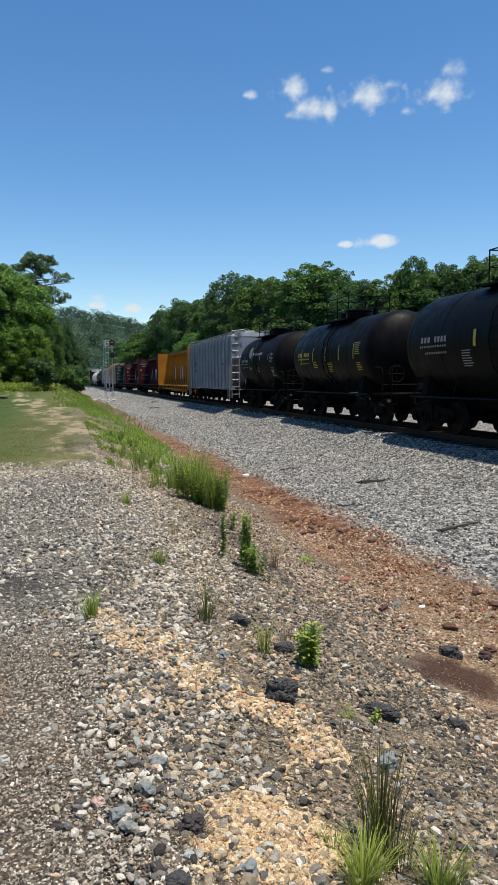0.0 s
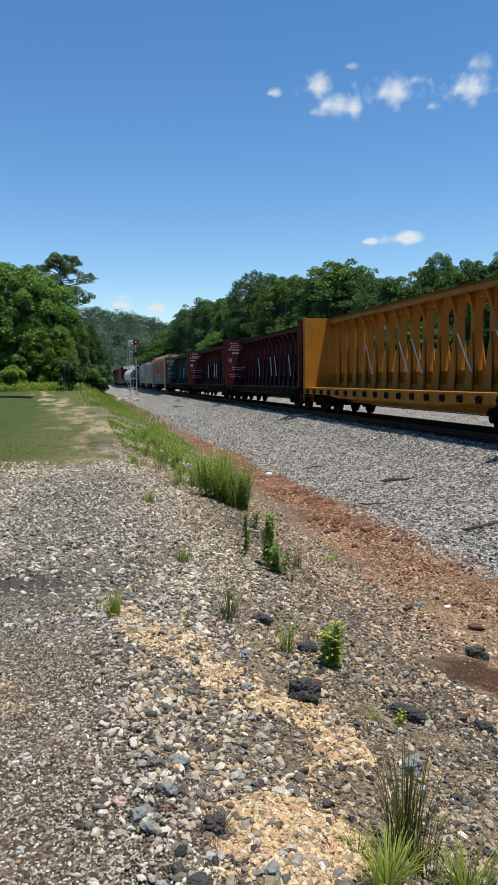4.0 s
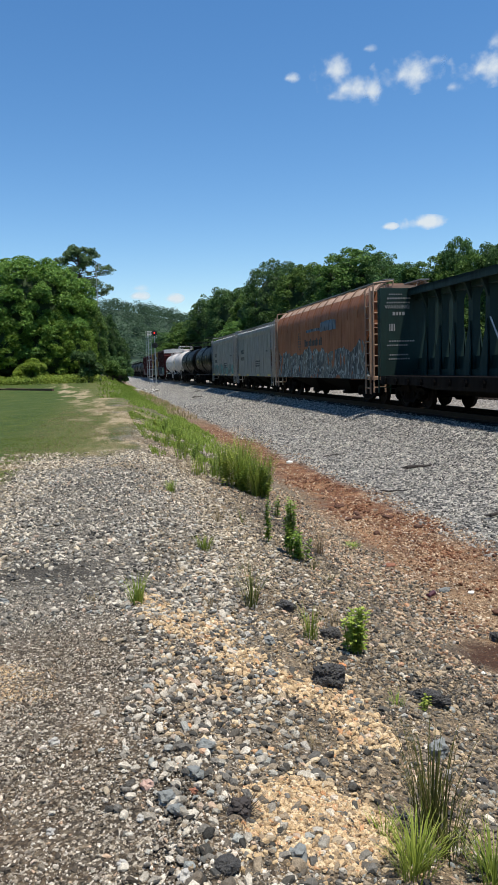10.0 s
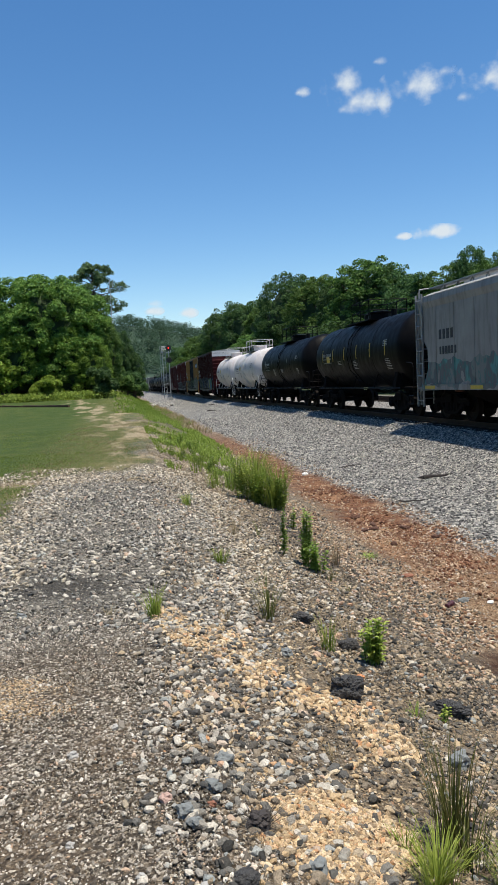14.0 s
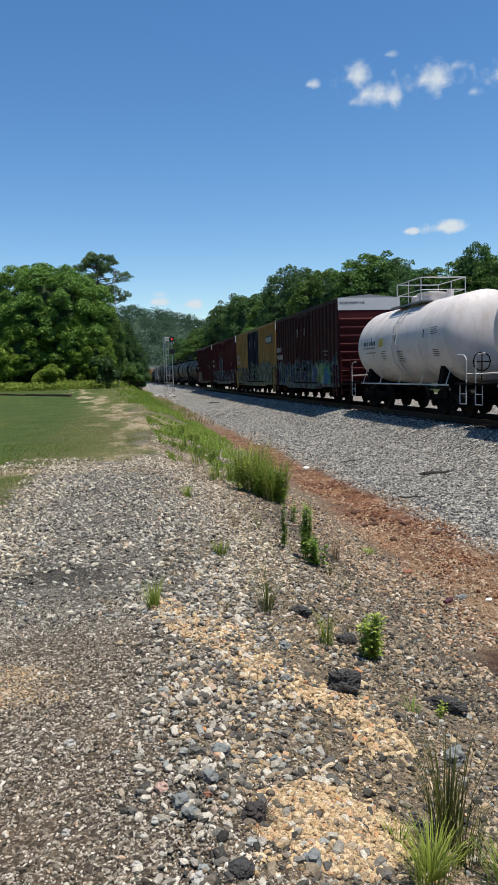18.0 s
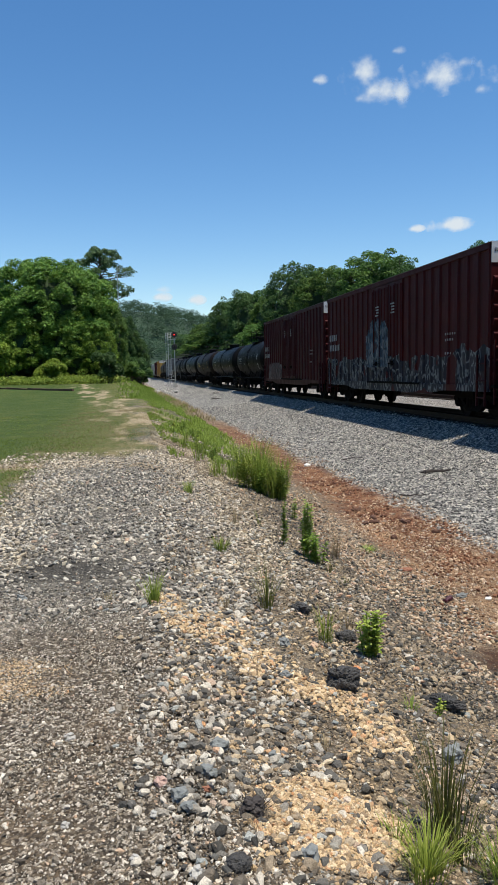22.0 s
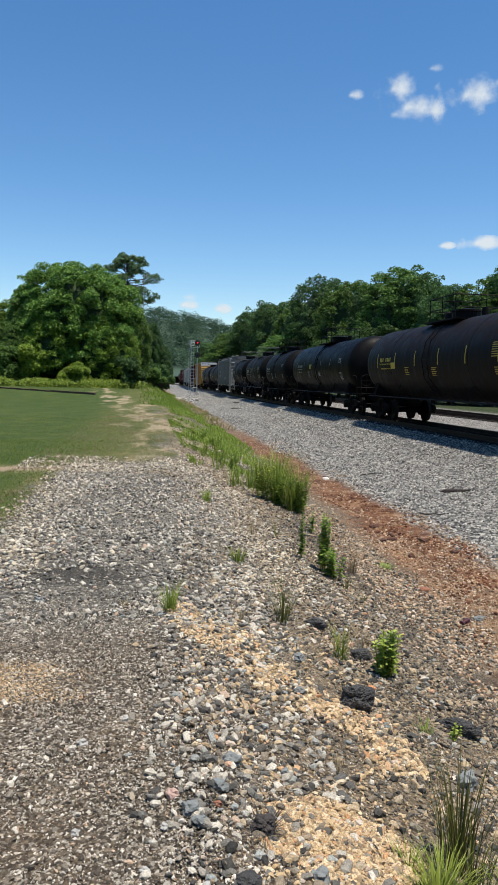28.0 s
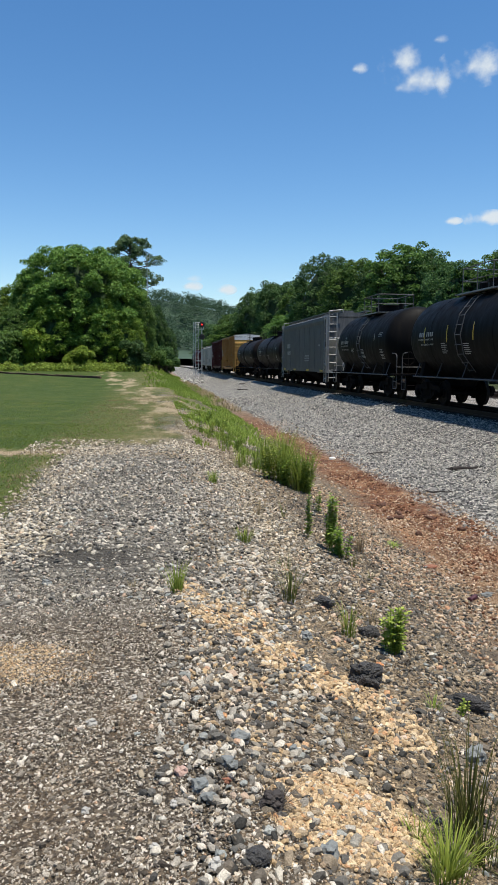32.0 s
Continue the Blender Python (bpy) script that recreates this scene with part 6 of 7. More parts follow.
for x, y, h, w, mat, lab in ((-9.0, 73, 3.1, 3.6, LEAF_C, "bright yellow-green shrub in front of the dark trees"), (-13.6, 74, 4.6, 4.8, LEAF_C, "leafy light green shrub at the edge of the lawn"),
                             (-16.6, 74, 4.7, 5.0, LEAF_B, "leafy green shrub at the edge of the lawn"), (-20.6, 74, 4.8, 5.4, LEAF_B, "leafy green shrub at the edge of the lawn"), (-3.6, 72, 3.4, 3.0, LEAF_A, "dark shrub beside the chain-link gate"),
                             (-0.7, 90, 4.0, 3.6, LEAF_A, "dark leafy shrub at the bend of the track"), (-1.5, 82, 3.0, 3.2, LEAF_B, "leafy shrub beside the railway bank"), (-0.4, 99, 3.0, 3.2, LEAF_B, "leafy shrub beside the railway bank"),
                             (19.5, 118, 5.5, 5, LEAF_C, "pale green young tree beyond the tracks"), (23, 112, 4.6, 4, LEAF_C, "pale green young tree beyond the tracks"), (20, 140, 5, 5, LEAF_B, "leafy shrub beyond the tracks")):
    sh = shrub(int(abs(x * 10) + y), h, w, 7000, 0.17 if y < 100 else 0.24, mat)
    sh.matrix_basis = pose(x, y, ground_z(x, y))
    tagged(sh, lab, "shrub")


# the wooded hill far off
def hill():
    def hz(x, y):
        q = math.exp(-((x + 20) / 110) ** 2) * 50 + math.exp(-((x - 190) / 140) ** 2) * 30 + math.exp(-((x + 190) / 120) ** 2) * 30
        return q * math.exp(-((y - 720) / 170) ** 2) - 2
    hx, hy = axis([(-420, 30), (420, 1)]), axis([(380, 30), (1050, 1)])
    v = [(x, y, hz(x, y)) for y in hy for x in hx]
    n = len(hx)
    f = [(j * n + i, j * n + i + 1, (j + 1) * n + i + 1, (j + 1) * n + i) for j in range(len(hy) - 1) for i in range(n - 1)]
    me = bpy.data.meshes.new("hill")
    me.from_pydata(v, [], f)
    me.materials.append(plain("wooded_slope", (0.04, 0.072, 0.04), 0.95, 0, 0.08, 0.35))
    ob = tagged(new("hill", me), "low hill covered with dark green woods far off", "hill", kind="structure")
    rng = np.random.default_rng(5)
    lobes = []
    while len(lobes) < 2600:
        x, y = rng.uniform(-260, 330), rng.uniform(390, 760)
        z = hz(x, y)
        if z > 3:
            r = rng.uniform(3.5, 6.5)
            lobes.append((x, y, z + r * 0.7, r, r, r * rng.uniform(0.8, 1.3)))
    vv, ff = leaf_cloud(lobes, 200000, 0.95, 6, 0.0, 0.35, 1.6)
    # distance haze is put into these leaves' even, bluish green
    tagged(quads("far_woods", vv, ff, leaf_mat("hazy_far_leaves", (0.042, 0.078, 0.046), (0.056, 0.098, 0.058), 1.0, 0.45), None, "woods of many tree crowns on the far hill"), category="woods", kind="stuff")


hill()


# unseen woods added beside and behind the camera to block low sky light
def unseen_woods():
    rr = random.Random(8)
    lobes = []
    for i in range(46):
        q = i / 45
        x, y = (-34 + rr.uniform(-4, 4), 58 - 170 * q) if q < 0.55 else (-34 + 190 * (q - 0.55), -36 + rr.uniform(-4, 4))
        for k in range(6):
            lobes.append((x + rr.uniform(-3, 3), y + rr.uniform(-3, 3), rr.uniform(1.5, 14), rr.uniform(2, 4), rr.uniform(2, 4), rr.uniform(1.5, 3)))
    v, f = leaf_cloud(lobes, 40000, 0.9, 12, 0.15, 1.0)
    tagged(quads("woods", v, f, LEAF_A, None, "added unseen green woods that block low sky light"), category="woods", kind="stuff")


unseen_woods()


# grass and weeds
def blades(count, h, spread, width, seed, lean=0.5, steps=((0, 1), (0.4, 0.85), (0.75, 0.55), (1.0, 0.06))):
    """Curved tapering blades that grow from one foot."""
    rng = np.random.default_rng(seed)
    v, f = [], []
    for i in range(count):
        a = rng.uniform(0, 2 * math.pi)
        o = np.array([math.cos(a), math.sin(a), 0.0])
        side = np.array([-o[1], o[0], 0.0]) * width * rng.uniform(0.6, 1.3)
        foot = o * spread * 0.25 * rng.random()
        hh = h * rng.uniform(0.45, 1.05)
        out = lean * hh * rng.uniform(0.15, 1.0)
        n = len(v)
        for q, ww in steps:
            p = foot + o * out * q ** 1.8 + np.array([0, 0, hh * (q - 0.12 * q ** 3) - 0.02])
            v += [p - side * ww, p + side * ww]
        f += [(n + 2 * k, n + 2 * k + 1, n + 2 * k + 3, n + 2 * k + 2) for k in range(len(steps) - 1)]
    return np.array(v), np.array(f)


GRASS = leaf_mat("fresh_green_grass", (0.12, 0.19, 0.026), (0.38, 0.46, 0.1), 0.5, 0.4)
RUSH = leaf_mat("dark_olive_rush", (0.05, 0.068, 0.018), (0.19, 0.19, 0.055), 0.5, 0.2)
PALE_GRASS = leaf_mat("yellow_green_grass", (0.2, 0.28, 0.035), (0.5, 0.56, 0.14), 0.5, 0.35)
EDGE_TALL = leaf_mat("light_green_tall_grass", (0.14, 0.2, 0.03), (0.38, 0.44, 0.1), 0.5, 0.35)
DRY = leaf_mat("dry_straw_weed", (0.2, 0.15, 0.08), (0.42, 0.34, 0.2), 0.7, 0.2)
WEED = leaf_mat("bright_weed_leaves", (0.2, 0.28, 0.045), (0.5, 0.56, 0.13), 0.5, 0.4)
WEED_DARK = leaf_mat("green_weed_leaves", (0.11, 0.18, 0.026), (0.3, 0.4, 0.08), 0.5, 0.4)


def tuft(x, y, h, w, count, mat, label, seed, width=0.004, lean=0.6, category="grass tuft", group=""):
    v, f = blades(count, h, w, width, seed, lean)
    ob = quads("grass_tuft", v, f, mat, None, label)
    ob.matrix_basis = pose(x, y, ground_z(x, y))
    return tagged(ob, label, category, group)


def weed(x, y, h, w, stems, per, mat, label, seed, leaf=0.05):
    """Upright leafy stems: each with a stalk and pairs of pointed leaves up its length."""
    rng = np.random.default_rng(seed)
    plant = thing("weed", label, "weed", "weeds on the bank", pose(x, y, ground_z(x, y)))
    v, f = [], []
    for s in range(stems):
        a = rng.uniform(0, 6.28)
        fx, fy = w * 0.35 * rng.random() * math.cos(a), w * 0.35 * rng.random() * math.sin(a)
        hh = h * rng.uniform(0.6, 1.0)
        tx, ty = fx * 1.7 + rng.uniform(-0.02, 0.02), fy * 1.7 + rng.uniform(-0.02, 0.02)
        Geo().tube((fx, fy, -0.02), (tx, ty, hh), 0.005, 5, 0.002).make("stem", WEED_DARK, plant)
        for k in range(per):
            q = 0.1 + 0.9 * (k + rng.random()) / per
            c = np.array([fx + (tx - fx) * q, fy + (ty - fy) * q, hh * q])
            b = rng.uniform(0, 6.28)
            d = np.array([math.cos(b), math.sin(b), rng.uniform(0.1, 0.9)])
            d /= np.linalg.norm(d)
            sd = np.array([-math.sin(b), math.cos(b), 0]) * leaf * 0.28
            ln = leaf * rng.uniform(0.7, 1.3) * (1.15 - 0.5 * q)
            n = len(v)
            v += [c, c + d * ln * 0.5 + sd, c + d * ln - np.array([0, 0, ln * 0.25]), c + d * ln * 0.5 - sd]
            f.append((n, n + 1, n + 2, n + 3))
    quads("foliage", np.array(v), np.array(f), mat, plant)
    return plant


# weeds and tufts on the bank
tuft(1.12, 2.49, 0.52, 0.34, 110, RUSH, "dark olive clump of rushes with thin upright stalks", 1, 0.0028, 0.42, "rush clump")
tuft(1.12, 2.36, 0.3, 0.3, 60, RUSH, "dark olive clump of rushes with thin upright stalks", 2, 0.0028, 0.6, "rush clump")
tuft(0.93, 2.22, 0.24, 0.3, 120, PALE_GRASS, "pale yellow-green grass clump on the bank", 3, 0.0032, 0.7)
tuft(0.99, 2.32, 0.2, 0.25, 70, PALE_GRASS, "pale yellow-green grass clump on the bank", 4, 0.003, 0.8)
tuft(0.9, 2.44, 0.13, 0.2, 50, GRASS, "low thin grass beside the rushes", 50, 0.0025, 0.9)
tuft(1.25, 2.24, 0.24, 0.35, 130, GRASS, "green grass clump on the stony bank", 5, 0.003, 0.8)
weed(1.469, 4.53, 0.36, 0.2, 12, 44, WEED, "bright green leafy weed among the stones", 7, 0.05)
tuft(1.203, 4.664, 0.31, 0.22, 52, GRASS, "small clump of green rushes", 8, 0.003, 0.55, "rush clump")
tuft(1.45, 5.0, 0.2, 0.34, 46, DRY, "dry straw-coloured weed tuft", 9, 0.002, 0.9, "weed")
tuft(0.871, 5.182, 0.43, 0.26, 46, RUSH, "spiky rush clump with bending stalks", 10, 0.0032, 0.75, "rush clump")
tuft(0.013, 4.732, 0.26, 0.24, 95, GRASS, "small bright green grass tuft on the gravel", 11, 0.003, 0.6)
tuft(0.703, 6.941, 0.2, 0.26, 80, GRASS, "small bright green grass tuft on the gravel", 12, 0.0035, 0.8)
tuft(0.588, 10.491, 0.26, 0.26, 70, GRASS, "small bright green grass tuft on the gravel", 28, 0.004, 0.7)
weed(1.572, 8.055, 0.68, 0.05, 3, 60, WEED_DARK, "tall narrow dark green weed", 13, 0.055)
weed(2.1, 10.0, 0.34, 0.08, 3, 30, WEED_DARK, "short narrow dark green weed", 51, 0.06)
weed(1.72, 7.635, 0.66, 0.2, 10, 52, WEED_DARK, "tall leafy green weeds in a clump", 14, 0.065)
weed(1.785, 7.38, 0.4, 0.24, 8, 30, WEED_DARK, "leafy green weeds in a clump", 15, 0.07)
tuft(2.173, 7.931, 0.4, 0.3, 52, DRY, "dry straw-coloured weed tuft", 16, 0.0025, 0.5, "weed")
tuft(2.859, 8.803, 0.1, 0.42, 120, GRASS, "low green grass patch beside the ditch", 17, 0.004, 1.4)
for i, (x, y, h, w, c) in enumerate(((1.98, 12.5, 1.05, 0.9, 230), (2.22, 12.1, 0.85, 0.8, 210), (1.75, 13.3, 0.9, 0.8, 150), (2.45, 12.9, 0.95, 0.8, 150), (2.1, 13.1, 1.1, 0.8, 180), (1.55, 13.0, 0.6, 0.6, 60), (1.23, 12.9, 0.5, 0.4, 36), (1.36, 13.2, 0.55, 0.4, 30), (1.01, 14.5, 0.55, 0.4, 26), (1.14, 14.9, 0.5, 0.4, 22), (0.83, 16.6, 0.5, 0.4, 22), (1.95, 14.3, 0.8, 0.7, 70))):
    tuft(x, y, h, w, c, GRASS if i % 3 else EDGE_TALL, "tall loose clump of green grass on the bank", 20 + i, 0.005, 0.5, "grass clump", "tall grass on the bank")
weed(1.75, 12.4, 0.85, 0.5, 14, 34, WEED, "bright leafy weeds in the tall grass", 53, 0.08)
weed(2.3, 12.0, 0.75, 0.5, 14, 30, WEED_DARK, "leafy green weeds at the foot of tall grass", 27, 0.09)
weed(2.02, 12.2, 0.6, 0.4, 9, 26, WEED_DARK, "leafy green weeds at the foot of tall grass", 52, 0.09)
tuft(1.472, 3.754, 0.11, 0.2, 60, GRASS, "low green grass tuft beside a black lump", 29, 0.002, 0.8)
weed(1.64, 3.74, 0.09, 0.12, 4, 9, WEED, "tiny green seedling beside a black lump", 30, 0.032)
for i, (x, y, h) in enumerate(((1.068, 8.584, 0.38), (1.419, 8.904, 0.25), (0.542, 4.967, 0.16), (1.883, 6.528, 0.14), (0.8, 3.1, 0.1), (0.95, 6.2, 0.12), (-0.295, 4.831, 0.1), (1.85, 7.0, 0.2), (1.95, 8.6, 0.22))):
    tuft(x, y, h, 0.2, 26, DRY if i % 2 == 0 else RUSH, "sparse dry weed among the stones", 31 + i, 0.0022, 0.6, "weed")
rr = random.Random(3)
for i in range(16):
    y = rr.uniform(14.0, 25)
    x = 0.75 + (y - 14) * 0.02 + rr.uniform(-0.15, 0.8)
    weed(x, y, rr.uniform(0.25, 0.5), 0.12, 3, 24, WEED_DARK if i % 3 else WEED, "upright green weed stalks on the bank", 60 + i, 0.075)


def meadow(name, label, mat, spots, seed, h, width, per=7, lean=0.5, steps=((0, 1), (0.55, 0.8), (1.0, 0.06))):
    """Rough grass as one object: many short tufts at the given spots."""
    rng = np.random.default_rng(seed)
    vs, fs, n = [], [], 0
    kinds = [blades(per, h, h * 0.5, width, seed + k, lean, steps) for k in range(6)]
    for x, y in spots:
        v, f = kinds[rng.integers(6)]
        a, s = rng.uniform(0, 6.28), rng.uniform(0.6, 1.25)
        c, sn = math.cos(a) * s, math.sin(a) * s
        p = np.stack([v[:, 0] * c - v[:, 1] * sn, v[:, 0] * sn + v[:, 1] * c, v[:, 2] * s], 1) + (x, y, ground_z(x, y))
        vs.append(p)
        fs.append(f + n)
        n += len(p)
    return tagged(quads(name, np.concatenate(vs), np.concatenate(fs), mat, None, label), category="grass", kind="stuff")


def spots(seed, count, x0, x1, y0, y1, keep=None):
    return [(x, y) for x, y, _ in field(seed, count, x0, x1, y0, y1, 0, 0, keep)]


LAWN = leaf_mat("mown_lawn_grass", (0.085, 0.135, 0.022), (0.24, 0.29, 0.07), 0.6, 0.4)
EDGE = leaf_mat("bright_meadow_grass", (0.115, 0.19, 0.026), (0.3, 0.39, 0.08), 0.6, 0.4)
SHORT = ((0, 1), (1.0, 0.15))


def lawn_at(x, y):
    """How thick the lawn grows: thin and patchy towards its bare edges."""
    n = noise.noise((x * 0.7, y * 0.5, 2)) + 0.5 * noise.noise((x * 2.1, y * 1.7, 5))
    if y < 12.7 or (x > -1.6 and y < 13.8):
        return 1.0 if x < -1.72 + 0.25 * n and y < 11.9 + 0.2 * n else 0.0
    return max(0.0, min(1.0, (-0.7 - x) * 0.7 + 1.1 * n))


def along(rows):
    """Spots measured from the line of the rails, moved to where that line runs."""
    return [(u + HEADING * y, y) for u, y in rows]


meadow("lawn_grass", "short mown lawn grass", LAWN, spots(70, 13500, -7.5, -0.4, 6.9, 18, lawn_at) + spots(71, 3600, -10, -0.4, 18, 28, lawn_at), 71, 0.05, 0.005, 7, 0.9, SHORT)
meadow("dry_grass", "dry tan grass at the edge of the lawn", DRY, spots(72, 4200, -2.6, 0.5, 13.2, 34, lambda x, y: max(0.0, 0.4 + noise.noise((x * 0.8, y * 0.5, 4)))) + spots(77, 1100, -2.7, -1.5, 6.2, 13.6, lambda x, y: max(0.0, 0.3 + noise.noise((x * 1.5, y, 4)))), 72, 0.06, 0.004, 5, 0.9, SHORT)
meadow("crest_grass", "light green grass tufts on the crest of the bank", EDGE, along(spots(78, 2400, 0.9, 2.5, 14.2, 28, lambda u, y: max(0.0, 0.15 + 1.5 * noise.noise((u * 0.9, y * 0.4, 12))))), 78, 0.11, 0.006, 8, 0.7)
meadow("verge_grass", "rough green grass on the bank above the ditch", GRASS, along(spots(73, 3800, 1.2, 3.9, 18, 52, lambda u, y: max(0.0, min(1.0, (u - 1.0) * 0.8) * (0.35 + 1.5 * noise.noise((u * 0.7, y * 0.2, 9)))))), 73, 0.19, 0.009, 7, 0.6)
meadow("far_verge_grass", "rough green grass along the railway bank", EDGE, along(spots(74, 6500, -0.5, 4.6, 44, 112, lambda u, y: max(0.0, min(1.0, (u + 0.6) * 0.45) * (0.5 + noise.noise((u * 0.6, y * 0.2, 7)))))), 74, 0.24, 0.02, 6, 0.7, SHORT)
rr = random.Random(75)
lobes = []
for _ in range(620):
    x, y, r = rr.uniform(-32, -2.9), rr.uniform(71, 80), rr.uniform(0.5, 1.0)
    lobes.append((x, y, ground_z(x, y) + 0.15, r, r, rr.uniform(0.35, 0.75)))
v, f = leaf_cloud(lobes, 52000, 0.13, 75, 0.0, 0.5, 0.4)
# sunshine on these weeds is put into their brightened leaf colour
tagged(quads("wood_edge_grass", v, f, leaf_mat("sunlit_tall_weeds", (0.17, 0.27, 0.045), (0.44, 0.56, 0.12), 0.5, 0.5), None, "tall green grass and weeds before the trees"), category="grass", kind="stuff")
meadow("straw_verge", "dry brown seed heads on the bank", DRY, along(spots(76, 900, 3.5, 4.8, 36, 90, lambda u, y: max(0.05, 0.5 + noise.noise((u, y * 0.2, 3))))), 76, 0.34, 0.012, 5, 0.6)


# lumps, sticks and boulders
ASPHALT = plain("crumbled_black_asphalt", (0.08, 0.077, 0.073), 0.95, 0, 110, 1.0)
bump(ASPHALT.node_tree, ASPHALT.node_tree.nodes["Principled BSDF"], noise_tex(ASPHALT.node_tree, 60, 4, 0.7), 1.0, 0.03)
WOOD = plain("dark_rotten_wood", (0.05, 0.042, 0.038), 0.95, 0, 12, 0.5)


def lump(name, x, y, sx, sy, sz, mat, label, category, seed, rough=0.18, turn=0.0, detail=4, sink=0.2):
    bm = bmesh.new()
    bmesh.ops.create_icosphere(bm, subdivisions=detail, radius=0.5)
    for v in bm.verts:
        d = v.co.normalized()
        q = 1 + rough * 1.6 * noise.noise(d * 1.3 + Vector((seed, 0, 0))) + rough * 0.7 * noise.noise(d * 4 + Vector((0, seed, 0))) + rough * 0.35 * noise.noise(d * 11) + (rough * 0.25 * noise.noise(d * 26) if detail > 3 else 0)
        v.co = Vector((max(-0.56, min(0.56, d.x * 0.5 * q)) * sx, max(-0.56, min(0.56, d.y * 0.5 * q)) * sy, max(-0.5, min(0.5, d.z * 0.5 * q)) * sz)) * 0.85
    me = bpy.data.meshes.new(name)
    bm.to_mesh(me)
    bm.free()
    me.materials.append(mat)
    ob = new(name, me)
    ob.matrix_basis = pose(x, y, ground_z(x, y) + sz * (0.5 - sink), 0, 0, turn)
    return tagged(ob, label, category)


lump("asphalt_lump", 1.1, 3.9, 0.22, 0.17, 0.18, ASPHALT, "crumbled black lump of asphalt on the stony bank", "rock", 1, 0.36, -20, 5)
lump("asphalt_slab", 1.72, 3.85, 0.28, 0.11, 0.1, ASPHALT, "long black piece of broken asphalt", "rock", 2, 0.3, -38, 5)
lump("asphalt_piece", 1.37, 4.74, 0.17, 0.11, 0.1, ASPHALT, "small black piece of asphalt", "rock", 3)
lump("asphalt_piece", 1.16, 5.27, 0.2, 0.1, 0.09, ASPHALT, "long dark piece of asphalt in the stones", "rock", 4, 0.3, -50)
lump("root_clump", 0.34, 2.44, 0.1, 0.09, 0.08, WOOD, "dark clump of dead roots on the gravel", "root clump", 5, 0.4)
tuft(0.34, 2.43, 0.085, 0.14, 260, leaf_mat("dead_black_stalks", (0.02, 0.018, 0.016), (0.07, 0.06, 0.05)), "dead dark wiry stalks in a clump", 90, 0.0012, 1.9, "dead plant")
lump("dark_slab", 0.25, 2.13, 0.1, 0.08, 0.06, ASPHALT, "flat dark piece of asphalt in the gravel", "rock", 6)
BLUE_ROCK = plain("blue_grey_rock", (0.19, 0.2, 0.19), 0.85, 0, 45, 0.6)
TAN_ROCK = plain("tan_rock", (0.5, 0.35, 0.19), 0.85, 0, 20, 0.3)
PALE_ROCK = plain("pale_rock", (0.42, 0.4, 0.36), 0.85, 0, 20, 0.3)
ORANGE_ROCK = plain("orange_rock", (0.6, 0.26, 0.11), 0.85, 0, 30, 0.35)
PINK_ROCK = plain("pinkish_rock", (0.46, 0.31, 0.25), 0.85, 0, 30, 0.3)
RED_ROCK = plain("red_brown_rock", (0.28, 0.12, 0.07), 0.85, 0, 20, 0.3)
for i, (x, y, s, mat, lab) in enumerate(((0.076, 2.48, 0.12, BLUE_ROCK, "blue-grey"), (0.107, 2.41, 0.1, BLUE_ROCK, "blue-grey"), (-0.02, 2.39, 0.08, PALE_ROCK, "pale grey"), (0.195, 2.65, 0.12, BLUE_ROCK, "blue-grey"),
                                       (0.181, 2.544, 0.06, RED_ROCK, "red-brown"), (0.702, 2.7, 0.1, TAN_ROCK, "tan"), (0.627, 2.57, 0.09, TAN_ROCK, "tan"), (0.855, 4.436, 0.15, BLUE_ROCK, "blue-grey"), (0.763, 3.887, 0.13, BLUE_ROCK, "blue-grey"),
                                       (0.52, 3.55, 0.06, PALE_ROCK, "pale"), (0.457, 3.584, 0.08, TAN_ROCK, "orange-tan"), (-0.203, 3.206, 0.08, PALE_ROCK, "pale"), (1.273, 4.182, 0.11, ORANGE_ROCK, "orange"), (0.262, 2.861, 0.13, BLUE_ROCK, "blue-grey"), (0.5, 2.9, 0.08, BLUE_ROCK, "blue-grey"),
                                       (1.47, 3.68, 0.06, PALE_ROCK, "pale"), (0.72, 4.5, 0.12, PALE_ROCK, "pale"), (-0.083, 2.166, 0.08, PALE_ROCK, "pale grey"), (-0.9, 4.95, 0.12, BLUE_ROCK, "blue-grey"), (0.109, 2.073, 0.1, PALE_ROCK, "pale grey"),
                                       (0.509, 2.235, 0.13, BLUE_ROCK, "blue-grey"), (0.006, 2.578, 0.09, PINK_ROCK, "pinkish"), (-0.328, 2.392, 0.07, PALE_ROCK, "pale"), (-0.372, 2.981, 0.1, PALE_ROCK, "flat pale"), (1.494, 3.229, 0.2, BLUE_ROCK, "broad grey"), (1.606, 2.98, 0.11, ASPHALT, "black"))):
    s *= 0.52 if mat is PALE_ROCK else 0.66
    lump("stone", x, y, s, s * 0.8, s * 0.7, mat, lab + " angular stone lying on the bank", "stone", 20 + i, 0.42, i * 40, 3)
rr = random.Random(9)
for i in range(26):
    s = rr.uniform(0.25, 0.8)
    lump("boulder", rr.uniform(1.2, 3.8), rr.uniform(80, 104), s, s * 0.8, s * 0.6, PALE_ROCK, "pale boulder at the foot of the signal", "boulder", 50 + i, 0.25, rr.uniform(0, 360), 2)
lump("asphalt_lump", 3.13, 5.48, 0.22, 0.15, 0.13, ASPHALT, "black lump of asphalt beside the red soil", "rock", 7, 0.34, -30, 4)
lump("asphalt_slab", 2.225, 3.83, 0.15, 0.08, 0.07, ASPHALT, "small long piece of black asphalt on the gravel", "rock", 8, 0.32, -35, 4)
